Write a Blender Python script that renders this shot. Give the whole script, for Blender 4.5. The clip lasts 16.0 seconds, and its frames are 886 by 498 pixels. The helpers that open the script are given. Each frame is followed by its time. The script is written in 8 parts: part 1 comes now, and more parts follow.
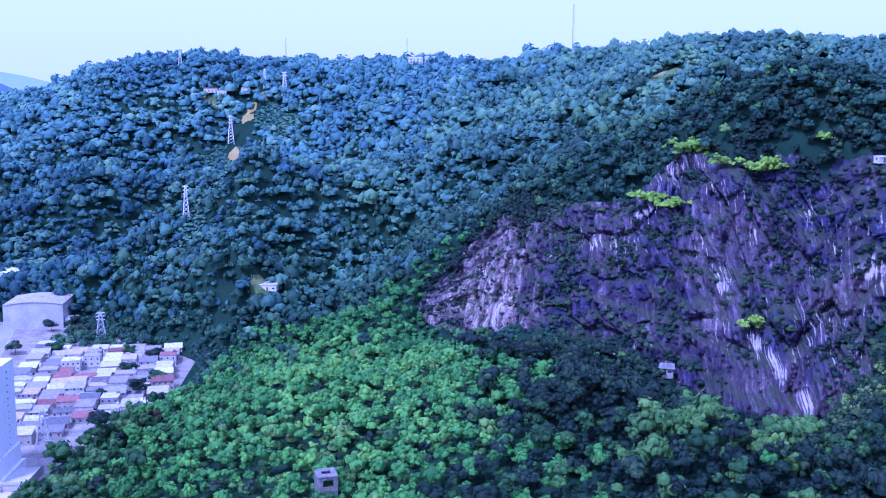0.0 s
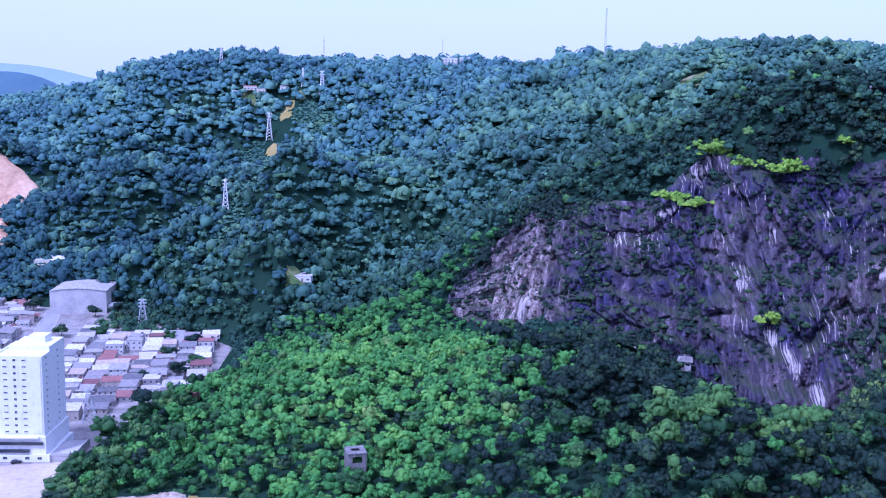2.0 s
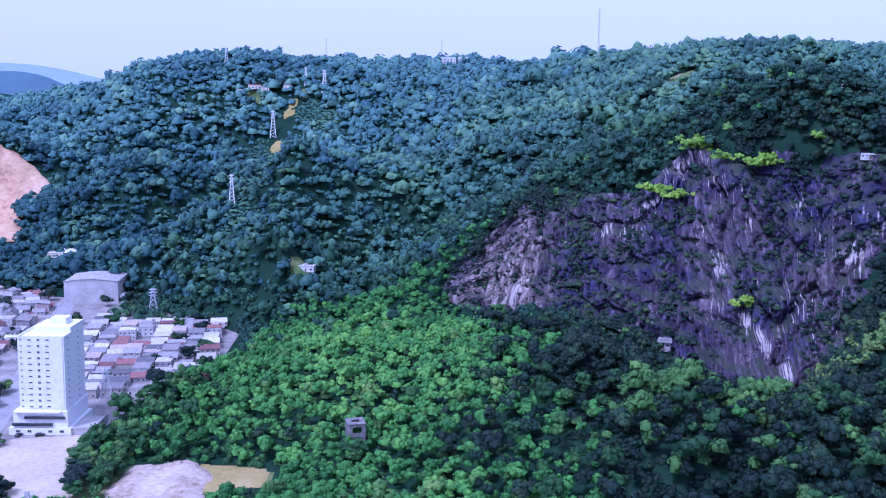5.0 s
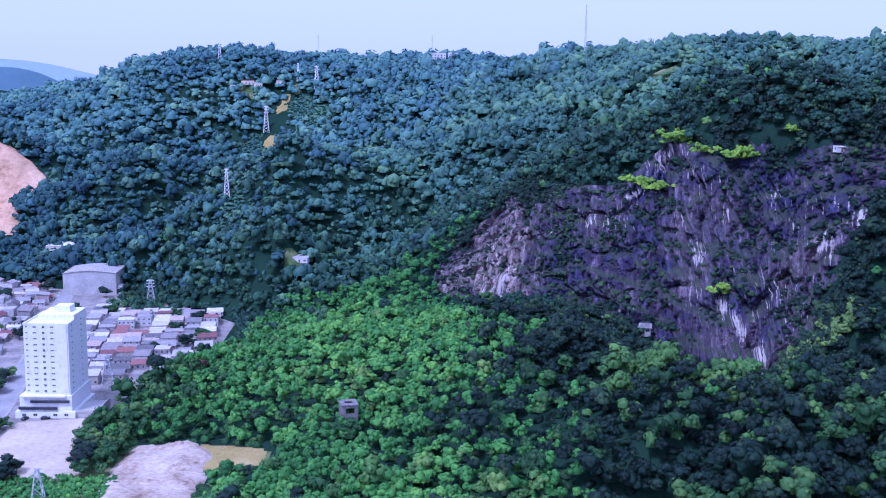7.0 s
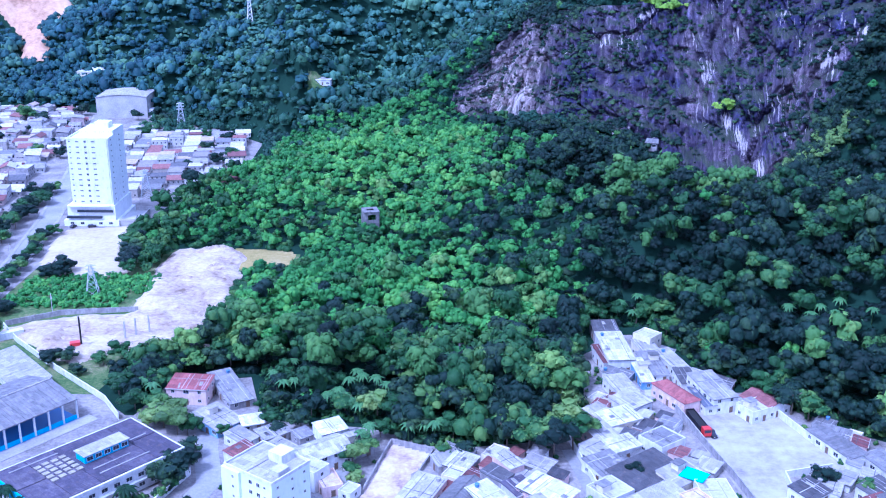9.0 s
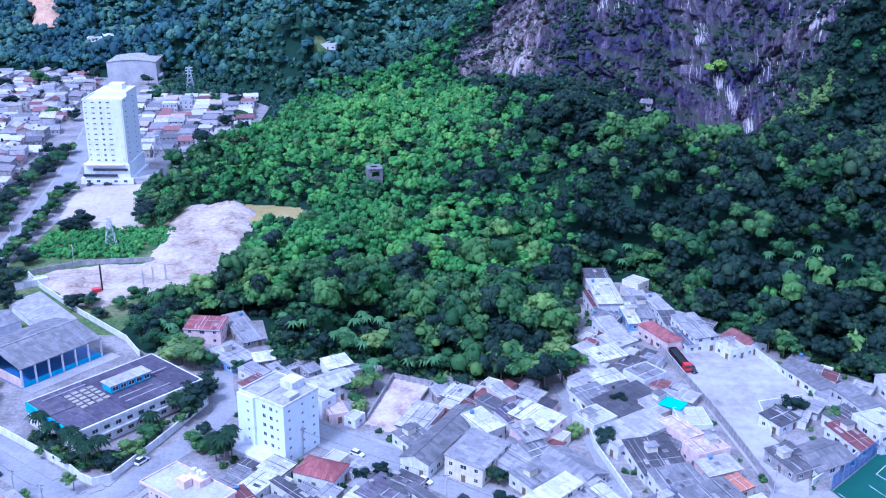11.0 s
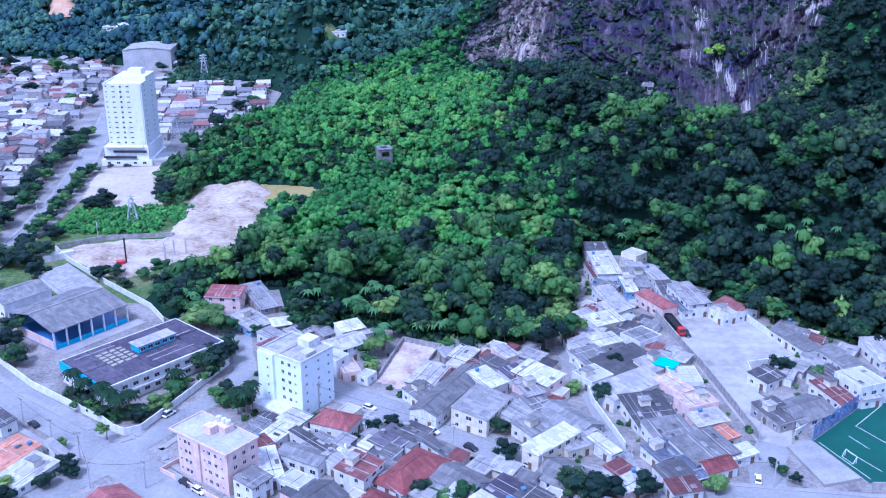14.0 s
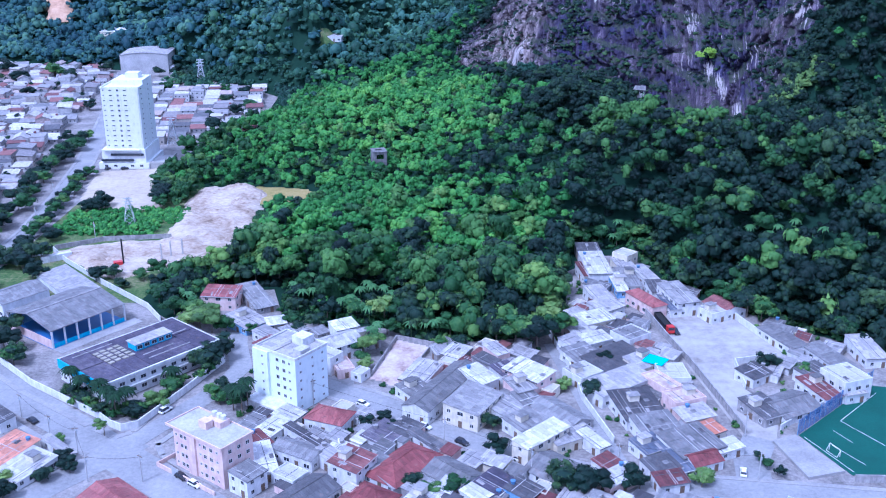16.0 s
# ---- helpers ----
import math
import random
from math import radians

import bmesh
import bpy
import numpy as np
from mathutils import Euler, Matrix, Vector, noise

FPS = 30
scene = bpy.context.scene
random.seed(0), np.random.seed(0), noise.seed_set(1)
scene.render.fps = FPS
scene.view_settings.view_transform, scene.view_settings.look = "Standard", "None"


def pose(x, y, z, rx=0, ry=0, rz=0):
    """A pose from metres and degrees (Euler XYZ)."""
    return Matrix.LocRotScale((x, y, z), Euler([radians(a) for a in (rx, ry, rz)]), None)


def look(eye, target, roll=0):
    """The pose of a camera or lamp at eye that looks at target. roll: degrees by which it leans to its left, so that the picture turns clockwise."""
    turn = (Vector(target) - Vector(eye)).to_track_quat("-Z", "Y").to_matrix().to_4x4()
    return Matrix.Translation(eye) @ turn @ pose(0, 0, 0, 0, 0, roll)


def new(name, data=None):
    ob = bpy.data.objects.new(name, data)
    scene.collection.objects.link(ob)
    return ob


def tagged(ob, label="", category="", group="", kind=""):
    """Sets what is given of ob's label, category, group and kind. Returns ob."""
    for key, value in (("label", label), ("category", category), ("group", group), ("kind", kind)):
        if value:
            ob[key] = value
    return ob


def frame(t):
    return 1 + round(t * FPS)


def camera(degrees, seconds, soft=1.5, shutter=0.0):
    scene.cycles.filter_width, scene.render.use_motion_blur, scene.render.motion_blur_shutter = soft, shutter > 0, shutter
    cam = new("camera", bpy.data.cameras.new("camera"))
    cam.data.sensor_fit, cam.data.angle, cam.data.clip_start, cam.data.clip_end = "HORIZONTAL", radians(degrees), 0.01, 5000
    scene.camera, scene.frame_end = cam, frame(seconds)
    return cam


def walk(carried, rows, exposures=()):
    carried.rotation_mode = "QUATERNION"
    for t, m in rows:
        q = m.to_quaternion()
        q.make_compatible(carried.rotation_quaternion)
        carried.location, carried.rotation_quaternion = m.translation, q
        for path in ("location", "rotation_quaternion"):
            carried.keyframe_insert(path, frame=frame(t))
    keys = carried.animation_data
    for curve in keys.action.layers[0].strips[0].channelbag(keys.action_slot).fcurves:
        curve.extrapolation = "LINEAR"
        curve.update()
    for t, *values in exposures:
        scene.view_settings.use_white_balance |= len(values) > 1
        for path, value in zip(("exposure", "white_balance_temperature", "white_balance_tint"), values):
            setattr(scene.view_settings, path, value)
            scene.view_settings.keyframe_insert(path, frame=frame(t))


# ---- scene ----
cam = camera(48.41, 16.0, soft=1.1)
walk(cam, [
    (0, look((-13.31, 73.41, 148.57), (6.19, 369.61, 105.15), 0.36)),
    (0.5, look((-15.18, 71.33, 148.30), (-14.72, 368.29, 105.73), 0.57)),
    (1, look((-14.69, 66.34, 148.04), (-9.33, 363.37, 106.24), 1.05)),
    (1.5, look((-13.34, 59.95, 147.90), (-5.26, 356.83, 105.55), 1.16)),
    (2, look((-12.30, 54.16, 147.86), (-2.84, 350.87, 104.56), 1.17)),
    (2.5, look((-11.86, 49.06, 147.53), (-3.48, 345.79, 104.15), 1.23)),
    (3, look((-11.57, 44.56, 147.38), (-3.96, 341.31, 104.00), 1.19)),
    (5.5, look((-9.09, 19.01, 147.01), (-0.25, 315.66, 103.20), 1.07)),
    (6, look((-8.83, 13.78, 147.10), (0.41, 310.37, 102.97), 1.04)),
    (6.5, look((-8.23, 8.78, 147.22), (4.67, 305.17, 102.69), 1.00)),
    (7, look((-8.32, 5.25, 147.32), (2.70, 301.63, 102.23), 0.97)),
    (7.5, look((-8.01, 0.22, 146.86), (-2.10, 296.72, 101.50), 0.90)),
    (8, look((-6.00, -11.12, 145.17), (-0.98, 278.04, 65.42), 0.73)),
    (8.5, look((-4.84, -18.78, 144.37), (-0.60, 267.32, 54.19), 0.63)),
    (9, look((-4.41, -24.25, 144.34), (-0.75, 260.59, 50.24), 0.58)),
    (9.5, look((-3.97, -29.29, 144.37), (-1.05, 254.93, 48.40), 0.53)),
    (10, look((-3.33, -34.56, 144.19), (-1.44, 248.81, 45.70), 0.51)),
    (12.5, look((-1.25, -60.79, 144.43), (0.86, 220.10, 39.09), 0.21)),
    (13, look((-1.17, -64.00, 144.41), (0.28, 216.87, 39.01), 0.17)),
    (13.5, look((-1.19, -65.62, 144.16), (-0.23, 215.30, 38.88), 0.12)),
    (14, look((-1.64, -65.38, 143.63), (-2.42, 215.65, 38.64), 0.13)),
    (14.5, look((-1.54, -64.93, 143.69), (-2.85, 216.18, 38.92), 0.13)),
    (15, look((-1.19, -65.68, 143.66), (-1.66, 215.51, 39.11), 0.10)),
    (15.5, look((-0.75, -67.75, 143.64), (-0.76, 213.69, 39.75), 0.15)),
    (16, look((0.00, -70.80, 143.57), (-0.00, 210.80, 40.11), 0.11)),
], exposures=[
    (0, 0.33, 4120, 57), (0.5, 0.31, 4260, 52), (1.5, 0.26, 4430, 46), (3, 0.19, 4470, 46), (5.5, 0.09, 4470, 45), (7.4, 0.05, 4470, 45),
    (8, 0.5, 4280, 39), (8.6, 0.56, 4190, 36), (9, 0.55, 4150, 35), (10, 0.41, 4190, 32), (12.5, 0.24, 4350, 29), (16, 0.23, 4360, 28)])

# ---- world, sun ----
SUN_AZ, SUN_EL = radians(-42), radians(57)      # azimuth from behind the viewer, towards the west
world = bpy.data.worlds.new("sky")
scene.world = world
world.use_nodes = True
wn, wl = world.node_tree.nodes, world.node_tree.links
sky = wn.new("ShaderNodeTexSky")
sky.sky_type, sky.sun_disc = "NISHITA", False
sky.sun_elevation, sky.sun_rotation = SUN_EL, math.pi + SUN_AZ * -1
sky.air_density, sky.dust_density, sky.ozone_density, sky.altitude = 1.0, 6.0, 1.0, 20
hazy = wn.new("ShaderNodeMixRGB")
hazy.inputs[0].default_value, hazy.inputs[2].default_value = 0.6, (8.6, 9.0, 9.9, 1)
wl.new(sky.outputs[0], hazy.inputs[1])
wl.new(hazy.outputs[0], wn["Background"].inputs[0])
wn["Background"].inputs[1].default_value = 0.124

sun_way = Vector((math.sin(SUN_AZ) * math.cos(SUN_EL), -math.cos(SUN_AZ) * math.cos(SUN_EL), math.sin(SUN_EL)))
sun = new("sun", bpy.data.lights.new("sun", "SUN"))
sun.data.energy, sun.data.angle, sun.data.color = 2.6, radians(9), (1.0, 0.96, 0.9)
sun.matrix_world = look(sun_way * 900, (0, 0, 0))


# ---- materials ----
def material(name, rough=0.8, metal=0.0, spec=0.3):
    m = bpy.data.materials.new(name)
    m.use_nodes = True
    b = m.node_tree.nodes["Principled BSDF"]
    b.inputs["Roughness"].default_value, b.inputs["Metallic"].default_value = rough, metal
    b.inputs["Specular IOR Level"].default_value = spec
    return m, m.node_tree.nodes, m.node_tree.links, b


def ramp_of(n, stops):
    r = n.new("ShaderNodeValToRGB")
    els = r.color_ramp.elements
    while len(els) < len(stops):
        els.new(0.5)
    for e, (at, c) in zip(els, stops):
        e.position, e.color = at, (*c, 1)
    return r


def noise_of(n, l, scale, detail=4.0, rough=0.6, coords="Object", stretch=None):
    tc = n.new("ShaderNodeTexCoord")
    t = n.new("ShaderNodeTexNoise")
    t.inputs["Scale"].default_value, t.inputs["Detail"].default_value, t.inputs["Roughness"].default_value = scale, detail, rough
    if stretch:
        mp = n.new("ShaderNodeMapping")
        mp.inputs["Scale"].default_value = stretch
        l.new(tc.outputs[coords], mp.inputs[0])
        l.new(mp.outputs[0], t.inputs[0])
    else:
        l.new(tc.outputs[coords], t.inputs[0])
    return t


def mixed(n, l, fac, a, b, mode="MIX"):
    x = n.new("ShaderNodeMixRGB")
    x.blend_type = mode
    for sock, v in zip(x.inputs, (fac, a, b)):
        if isinstance(v, (int, float)):
            sock.default_value = v
        elif isinstance(v, tuple):
            sock.default_value = (*v, 1)
        else:
            l.new(v, sock)
    return x.outputs[0]


def bumped(n, l, b, height, strength=0.5, distance=0.1):
    u = n.new("ShaderNodeBump")
    u.inputs["Strength"].default_value, u.inputs["Distance"].default_value = strength, distance
    l.new(height, u.inputs["Height"])
    l.new(u.outputs[0], b.inputs["Normal"])


def speckled(name, stops, big=0.05, small=0.8, rough=0.85, bump=0.3, depth=0.1, coords="Object", stretch=None, metal=0.0, spec=0.3):
    """A surface whose colour runs over the stops, with patches at one scale and grain at another."""
    m, n, l, b = material(name, rough, metal, spec)
    p, g = noise_of(n, l, big, 3, coords=coords), noise_of(n, l, small, 6, 0.7, coords=coords, stretch=stretch)
    mid = mixed(n, l, 0.5, p.outputs[0], g.outputs[0])
    r = ramp_of(n, stops)
    l.new(mid, r.inputs[0])
    l.new(r.outputs[0], b.inputs["Base Color"])
    bumped(n, l, b, g.outputs[0], bump, depth)
    return m


def foliage(name, dark, light, yellow=(0.16, 0.2, 0.03), sheen=0.3):
    """Leaves: hue differs clump by clump and tree by tree."""
    m, n, l, b = material(name, 0.5, 0, sheen)
    geo = n.new("ShaderNodeNewGeometry")
    tint = n.new("ShaderNodeAttribute")
    tint.attribute_name = "tint"
    a = mixed(n, l, 0.3, tint.outputs["Fac"], geo.outputs["Random Per Island"])
    g = noise_of(n, l, 1.1, 3)
    a = mixed(n, l, 0.25, a, g.outputs[0])
    r = ramp_of(n, [(0.2, dark), (0.55, light), (0.82, yellow)])
    l.new(a, r.inputs[0])
    l.new(r.outputs[0], b.inputs["Base Color"])
    g2 = noise_of(n, l, 2.3, 5, 0.7)
    bumped(n, l, b, g2.outputs[0], 0.7, 0.4)
    return m


# greens differ by species; valley sun and eastern shade are painted in too
LEAF_VALLEY = foliage("leaves_valley", (0.018, 0.08, 0.022), (0.068, 0.222, 0.046), (0.165, 0.37, 0.062), 0.14)
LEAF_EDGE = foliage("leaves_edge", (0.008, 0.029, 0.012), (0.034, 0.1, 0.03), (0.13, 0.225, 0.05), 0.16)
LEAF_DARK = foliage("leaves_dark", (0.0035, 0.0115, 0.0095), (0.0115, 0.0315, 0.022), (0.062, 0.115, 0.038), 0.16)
# blue distance haze is painted into the far hills' leaf colour
LEAF_HILL_HAZE = foliage("leaves_hill_haze", (0.036, 0.092, 0.118), (0.08, 0.188, 0.175), (0.165, 0.305, 0.185), 0.2)
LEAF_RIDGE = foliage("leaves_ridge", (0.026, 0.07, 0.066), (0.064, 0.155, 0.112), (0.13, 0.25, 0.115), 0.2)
# western hillside leaves, with shade and blue haze put into the colour
LEAF_WEST_HAZE = foliage("leaves_west_haze", (0.014, 0.038, 0.056), (0.036, 0.095, 0.094), (0.11, 0.215, 0.118), 0.15)
LEAF_SPUR = foliage("leaves_spur", (0.008, 0.025, 0.023), (0.028, 0.078, 0.048), (0.085, 0.185, 0.07), 0.16)
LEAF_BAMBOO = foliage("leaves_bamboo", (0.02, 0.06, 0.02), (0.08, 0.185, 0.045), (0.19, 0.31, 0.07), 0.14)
LEAF_BANANA = foliage("leaves_banana", (0.06, 0.16, 0.05), (0.14, 0.29, 0.085), (0.25, 0.42, 0.13), 0.3)
LEAF_YELLOW = foliage("leaves_yellow", (0.035, 0.08, 0.022), (0.11, 0.2, 0.045), (0.21, 0.29, 0.07))
BARK = speckled("bark", [(0.3, (0.09, 0.07, 0.05)), (0.7, (0.2, 0.17, 0.14))], 0.5, 6)
# floor colour kept dark so gaps between crowns read as deep shade
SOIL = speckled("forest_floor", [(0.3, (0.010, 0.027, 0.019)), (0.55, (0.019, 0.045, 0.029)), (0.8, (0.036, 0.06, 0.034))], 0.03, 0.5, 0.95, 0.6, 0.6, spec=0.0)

# ---- land ----
HILLS = (
    (-524, 1419, 796, 349, 0.11, 140), (-238, 1180, 142, 210, 1.25, 115), (49, 1161, 174, 319, 0.23, 121),
    (243, 956, 235, 132, -0.04, 105), (192, 700, 195, 103, -0.75, 114), (197, 554, 96, 54, -0.88, 108),
    (-111, 701, 49, 52, 0.24, 46), (260, 804, 115, 98, -0.58, 97), (-261, 936, 123, 52, 0.37, 58))
HILLS += (
    (51, 651, 80, 61, -0.03, 53), (51, 471, 93, 121, 0.63, 32), (145, 337, 106, 52, -0.51, 32),
    (222, 427, 50, 52, -0.08, 91), (367, 607, 84, 320, -0.18, 171), (-108, 786, 115, 51, -0.09, 84),
    (-530, 965, 162, 51, 0.30, 110), (368, 1223, 170, 270, -0.21, 118), (-58, 500, 40, 55, 0.0, 11),
    (305, 790, 65, 60, 0.0, 17), (60, 1120, 50, 60, 0.0, 8), (-580, 1370, 90, 90, 0.0, 9))


def land(x, y):
    """Height of the ground: level town, wooded hills, and the step of the rock face."""
    x, y = np.asarray(x, float), np.asarray(y, float)
    h = np.zeros(np.broadcast(x, y).shape)
    for cx, cy, sx, sy, turn, a in HILLS:
        c, s = math.cos(turn), math.sin(turn)
        u, v = (x - cx) * c + (y - cy) * s, (y - cy) * c - (x - cx) * s
        h = h + a * np.exp(-(u / sx) ** 2 - (v / sy) ** 2)
    along, off = cliff_axes(x, y)
    sig = lambda q: 1 / (1 + np.exp(-np.clip(q, -40, 40)))
    h = h + 31.4 * sig((off + 1.7) / 9) * np.exp(-np.maximum(0, off + 1.7) / 120) * sig(along / 12) * sig((276 - along) / 20)
    # spurs and gullies running down the far hills, dying out towards the crest and the rock
    spur = 1 - np.abs(2 * grain(x / 105 + 0.5 * np.sin(y / 150), y / 330 + 0.2 * np.sin(x / 90), 201) - 1)
    rib = 1 - np.abs(2 * grain(x / 44 + 0.4 * np.sin(y / 60), y / 120, 203) - 1)
    reach = sig((y - 655) / 22) * sig((np.hypot(x - 130, y - 540) - 190) / 22) * (1 - np.exp(-((x + 430) / 130) ** 2 - ((y - 930) / 120) ** 2))
    h = h + (34 * (spur - 0.6) + 11 * (rib - 0.6)) * reach * np.clip(h / 60, 0, 1) * np.clip((178 - h) / 70, 0.12, 1)
    h = np.maximum(0, h - 2.5)
    return h * np.clip(town_distance(x, y) / 26, 0, 1) ** 0.8


def cliff_axes(x, y):
    """Metres along the foot of the rock face and back from it."""
    dx, dy = 147 / 236.2, -185 / 236.2
    return (x - 25) * dx + (y - 600) * dy, -(x - 25) * dy + (y - 600) * dx


# outline of the level, cleared land (town), walked round with the wood on the outside
TOWN = ((-800, -900), (-800, 700), (-520, 830), (-300, 760), (-215, 745), (-160, 690), (-128, 672), (-100, 646), (-110, 575), (-140, 515),
        (-145, 440), (-140, 396), (-122, 412), (-62, 408), (-60, 376), (-86, 370), (-83, 350), (-80, 322), (-80, 299), (-104, 288), (-96, 245), (-90, 272), (-62, 278), (-56, 250),
        (-20, 240), (0, 228), (24, 232), (42, 240), (46, 268), (52, 318), (74, 316), (92, 275), (126, 236), (170, 206), (330, 150), (800, 60), (800, -900))


def town_distance(x, y):
    """Metres outside the town's outline, 0 within it."""
    x, y = np.asarray(x, float), np.asarray(y, float)
    best, inside = np.full(np.broadcast(x, y).shape, 1e9), np.zeros(np.broadcast(x, y).shape, bool)
    for (ax, ay), (bx, by) in zip(TOWN, TOWN[1:] + TOWN[:1]):
        ex, ey = bx - ax, by - ay
        f = np.clip(((x - ax) * ex + (y - ay) * ey) / (ex * ex + ey * ey), 0, 1)
        best = np.minimum(best, np.hypot(x - ax - f * ex, y - ay - f * ey))
        if ay != by:
            inside ^= ((ay > y) != (by > y)) & (x < ax + (y - ay) / (by - ay) * ex)
    return np.where(inside, 0, best)


# foot and top of the rock face, from its west end to its east end
FOOT = ((6, 604, 34), (33, 567, 24), (55, 556, 25), (79, 531, 28), (107, 490, 29), (127, 450, 26), (148, 419, 22), (166, 413, 44), (202, 426, 76))
TOP = ((14, 616, 50), (58, 640, 92), (74, 626, 98), (90, 604, 99), (116, 576, 103), (143, 566, 130), (172, 547, 123), (200, 521, 127), (264, 466, 138))


def along_line(line, u):
    k = np.linspace(0, 1, len(line))
    return np.stack([np.interp(u, k, [p[a] for p in line]) for a in range(3)], -1)


def rock_zone(x, y, inset=0.0):
    """1 where the rock face stands in plan, 0 elsewhere."""
    x, y = np.asarray(x, float), np.asarray(y, float)
    ring = [p[:2] for p in FOOT] + [p[:2] for p in TOP[::-1]]
    inside, best = np.zeros(x.shape, bool), np.full(x.shape, 1e9)
    for (ax, ay), (bx, by) in zip(ring, ring[1:] + ring[:1]):
        ex, ey = bx - ax, by - ay
        f = np.clip(((x - ax) * ex + (y - ay) * ey) / (ex * ex + ey * ey), 0, 1)
        best = np.minimum(best, np.hypot(x - ax - f * ex, y - ay - f * ey))
        if ay != by:
            inside ^= ((ay > y) != (by > y)) & (x < ax + (y - ay) / (by - ay) * ex)
    return np.where(inside, np.clip(best / max(inset, 0.01), 0, 1), 0)


# outline of the bare earth cut into the western hill
QUARRY = ((-345, 862), (-353, 883), (-366, 930), (-366, 948), (-356, 970), (-359, 985), (-375, 990), (-393, 995), (-406, 992), (-450, 1002), (-462, 980), (-418, 951), (-394, 930), (-368, 866))


def in_quarry(x, y):
    x, y = np.asarray(x, float), np.asarray(y, float)
    inside = np.zeros(np.broadcast(x, y).shape, bool)
    for (ax, ay), (bx, by) in zip(QUARRY, QUARRY[1:] + QUARRY[:1]):
        if ay != by:
            inside ^= ((ay > y) != (by > y)) & (x < ax + (y - ay) / (by - ay) * (bx - ax))
    return inside


def lattice(i, j, seed):
    n = (i * 374761393 + j * 668265263 + seed * 974711) & 0x7FFFFFFF
    n = ((n ^ (n >> 13)) * 1274126177) & 0x7FFFFFFF
    return ((n ^ (n >> 16)) & 0xFFFF) / 65535.0


def grain(x, y, seed=0):
    """Smooth random relief on a unit lattice, 0 to 1."""
    x, y = np.asarray(x, float), np.asarray(y, float)
    i, j = np.floor(x).astype(np.int64), np.floor(y).astype(np.int64)
    u, v = x - i, y - j
    u, v = u * u * (3 - 2 * u), v * v * (3 - 2 * v)
    low = lattice(i, j, seed) * (1 - u) + lattice(i + 1, j, seed) * u
    high = lattice(i, j + 1, seed) * (1 - u) + lattice(i + 1, j + 1, seed) * u
    return low * (1 - v) + high * v


def mesh_object(name, verts, faces, mat, parent=None, smooth=False, tints=None):
    me = bpy.data.meshes.new(name)
    verts, faces = np.asarray(verts, np.float32), np.asarray(faces, np.int32)
    me.vertices.add(len(verts))
    me.vertices.foreach_set("co", verts.ravel())
    k = faces.shape[1]
    me.loops.add(faces.size)
    me.loops.foreach_set("vertex_index", faces.ravel())
    me.polygons.add(len(faces))
    me.polygons.foreach_set("loop_start", np.arange(0, faces.size, k, dtype=np.int32))
    me.polygons.foreach_set("loop_total", np.full(len(faces), k, np.int32))
    if smooth:
        me.polygons.foreach_set("use_smooth", np.ones(len(faces), bool))
    if tints is not None:
        me.attributes.new("tint", "FLOAT", "POINT").data.foreach_set("value", np.asarray(tints, np.float32))
    me.materials.append(mat)
    me.update(calc_edges=True)
    ob = new(name, me)
    ob.parent = parent
    return ob


def grid_faces(nx, ny):
    i = (np.arange(ny - 1)[:, None] * nx + np.arange(nx - 1)[None]).ravel()
    return np.stack([i, i + 1, i + nx + 1, i + nx], 1)


def wobble(x, y, size):
    """Smooth uneven relief from a few crossed waves, about -1 to 1."""
    return (np.sin(x / size + 1.3 * np.sin(y / size * 0.7 + 0.4)) + np.sin(y / size * 1.13 + 1.7 * np.sin(x / size * 0.61 + 2.0))
            + 0.6 * np.sin((x + y) / size * 1.9 + 0.8) + 0.5 * np.sin((x - 1.4 * y) / size * 2.7)) / 3.1


gx = np.concatenate([np.linspace(-4600, -760, 12), np.arange(-700, 460, 7.0), np.linspace(500, 4600, 12)])
gy = np.concatenate([np.linspace(-3000, 40, 8), np.arange(60, 900, 7.0), np.arange(910, 1700, 20.0), np.linspace(1800, 4800, 10)])
GX, GY = np.meshgrid(gx, gy)
GZ = land(GX, GY)
GZ = GZ + wobble(GX, GY, 23) * np.clip(GZ / 25, 0, 1) * 2.5
GZ = GZ - 15 * rock_zone(GX, GY, 7)
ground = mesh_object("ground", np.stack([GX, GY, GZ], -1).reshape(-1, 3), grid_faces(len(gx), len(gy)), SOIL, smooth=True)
tagged(ground, "level town ground rising into wooded hills", "ground", kind="structure")

# ---- woods ----
def ball(sub):
    bm = bmesh.new()
    bmesh.ops.create_icosphere(bm, subdivisions=sub, radius=1)
    v = np.array([p.co[:] for p in bm.verts])
    f = np.array([[q.index for q in p.verts] for p in bm.faces])
    bm.free()
    return v, f


BALL1 = ball(1)
DOME = (BALL1[0], BALL1[1][BALL1[0][BALL1[1]][:, :, 2].mean(1) > -0.45])
rng = np.random.default_rng(11)


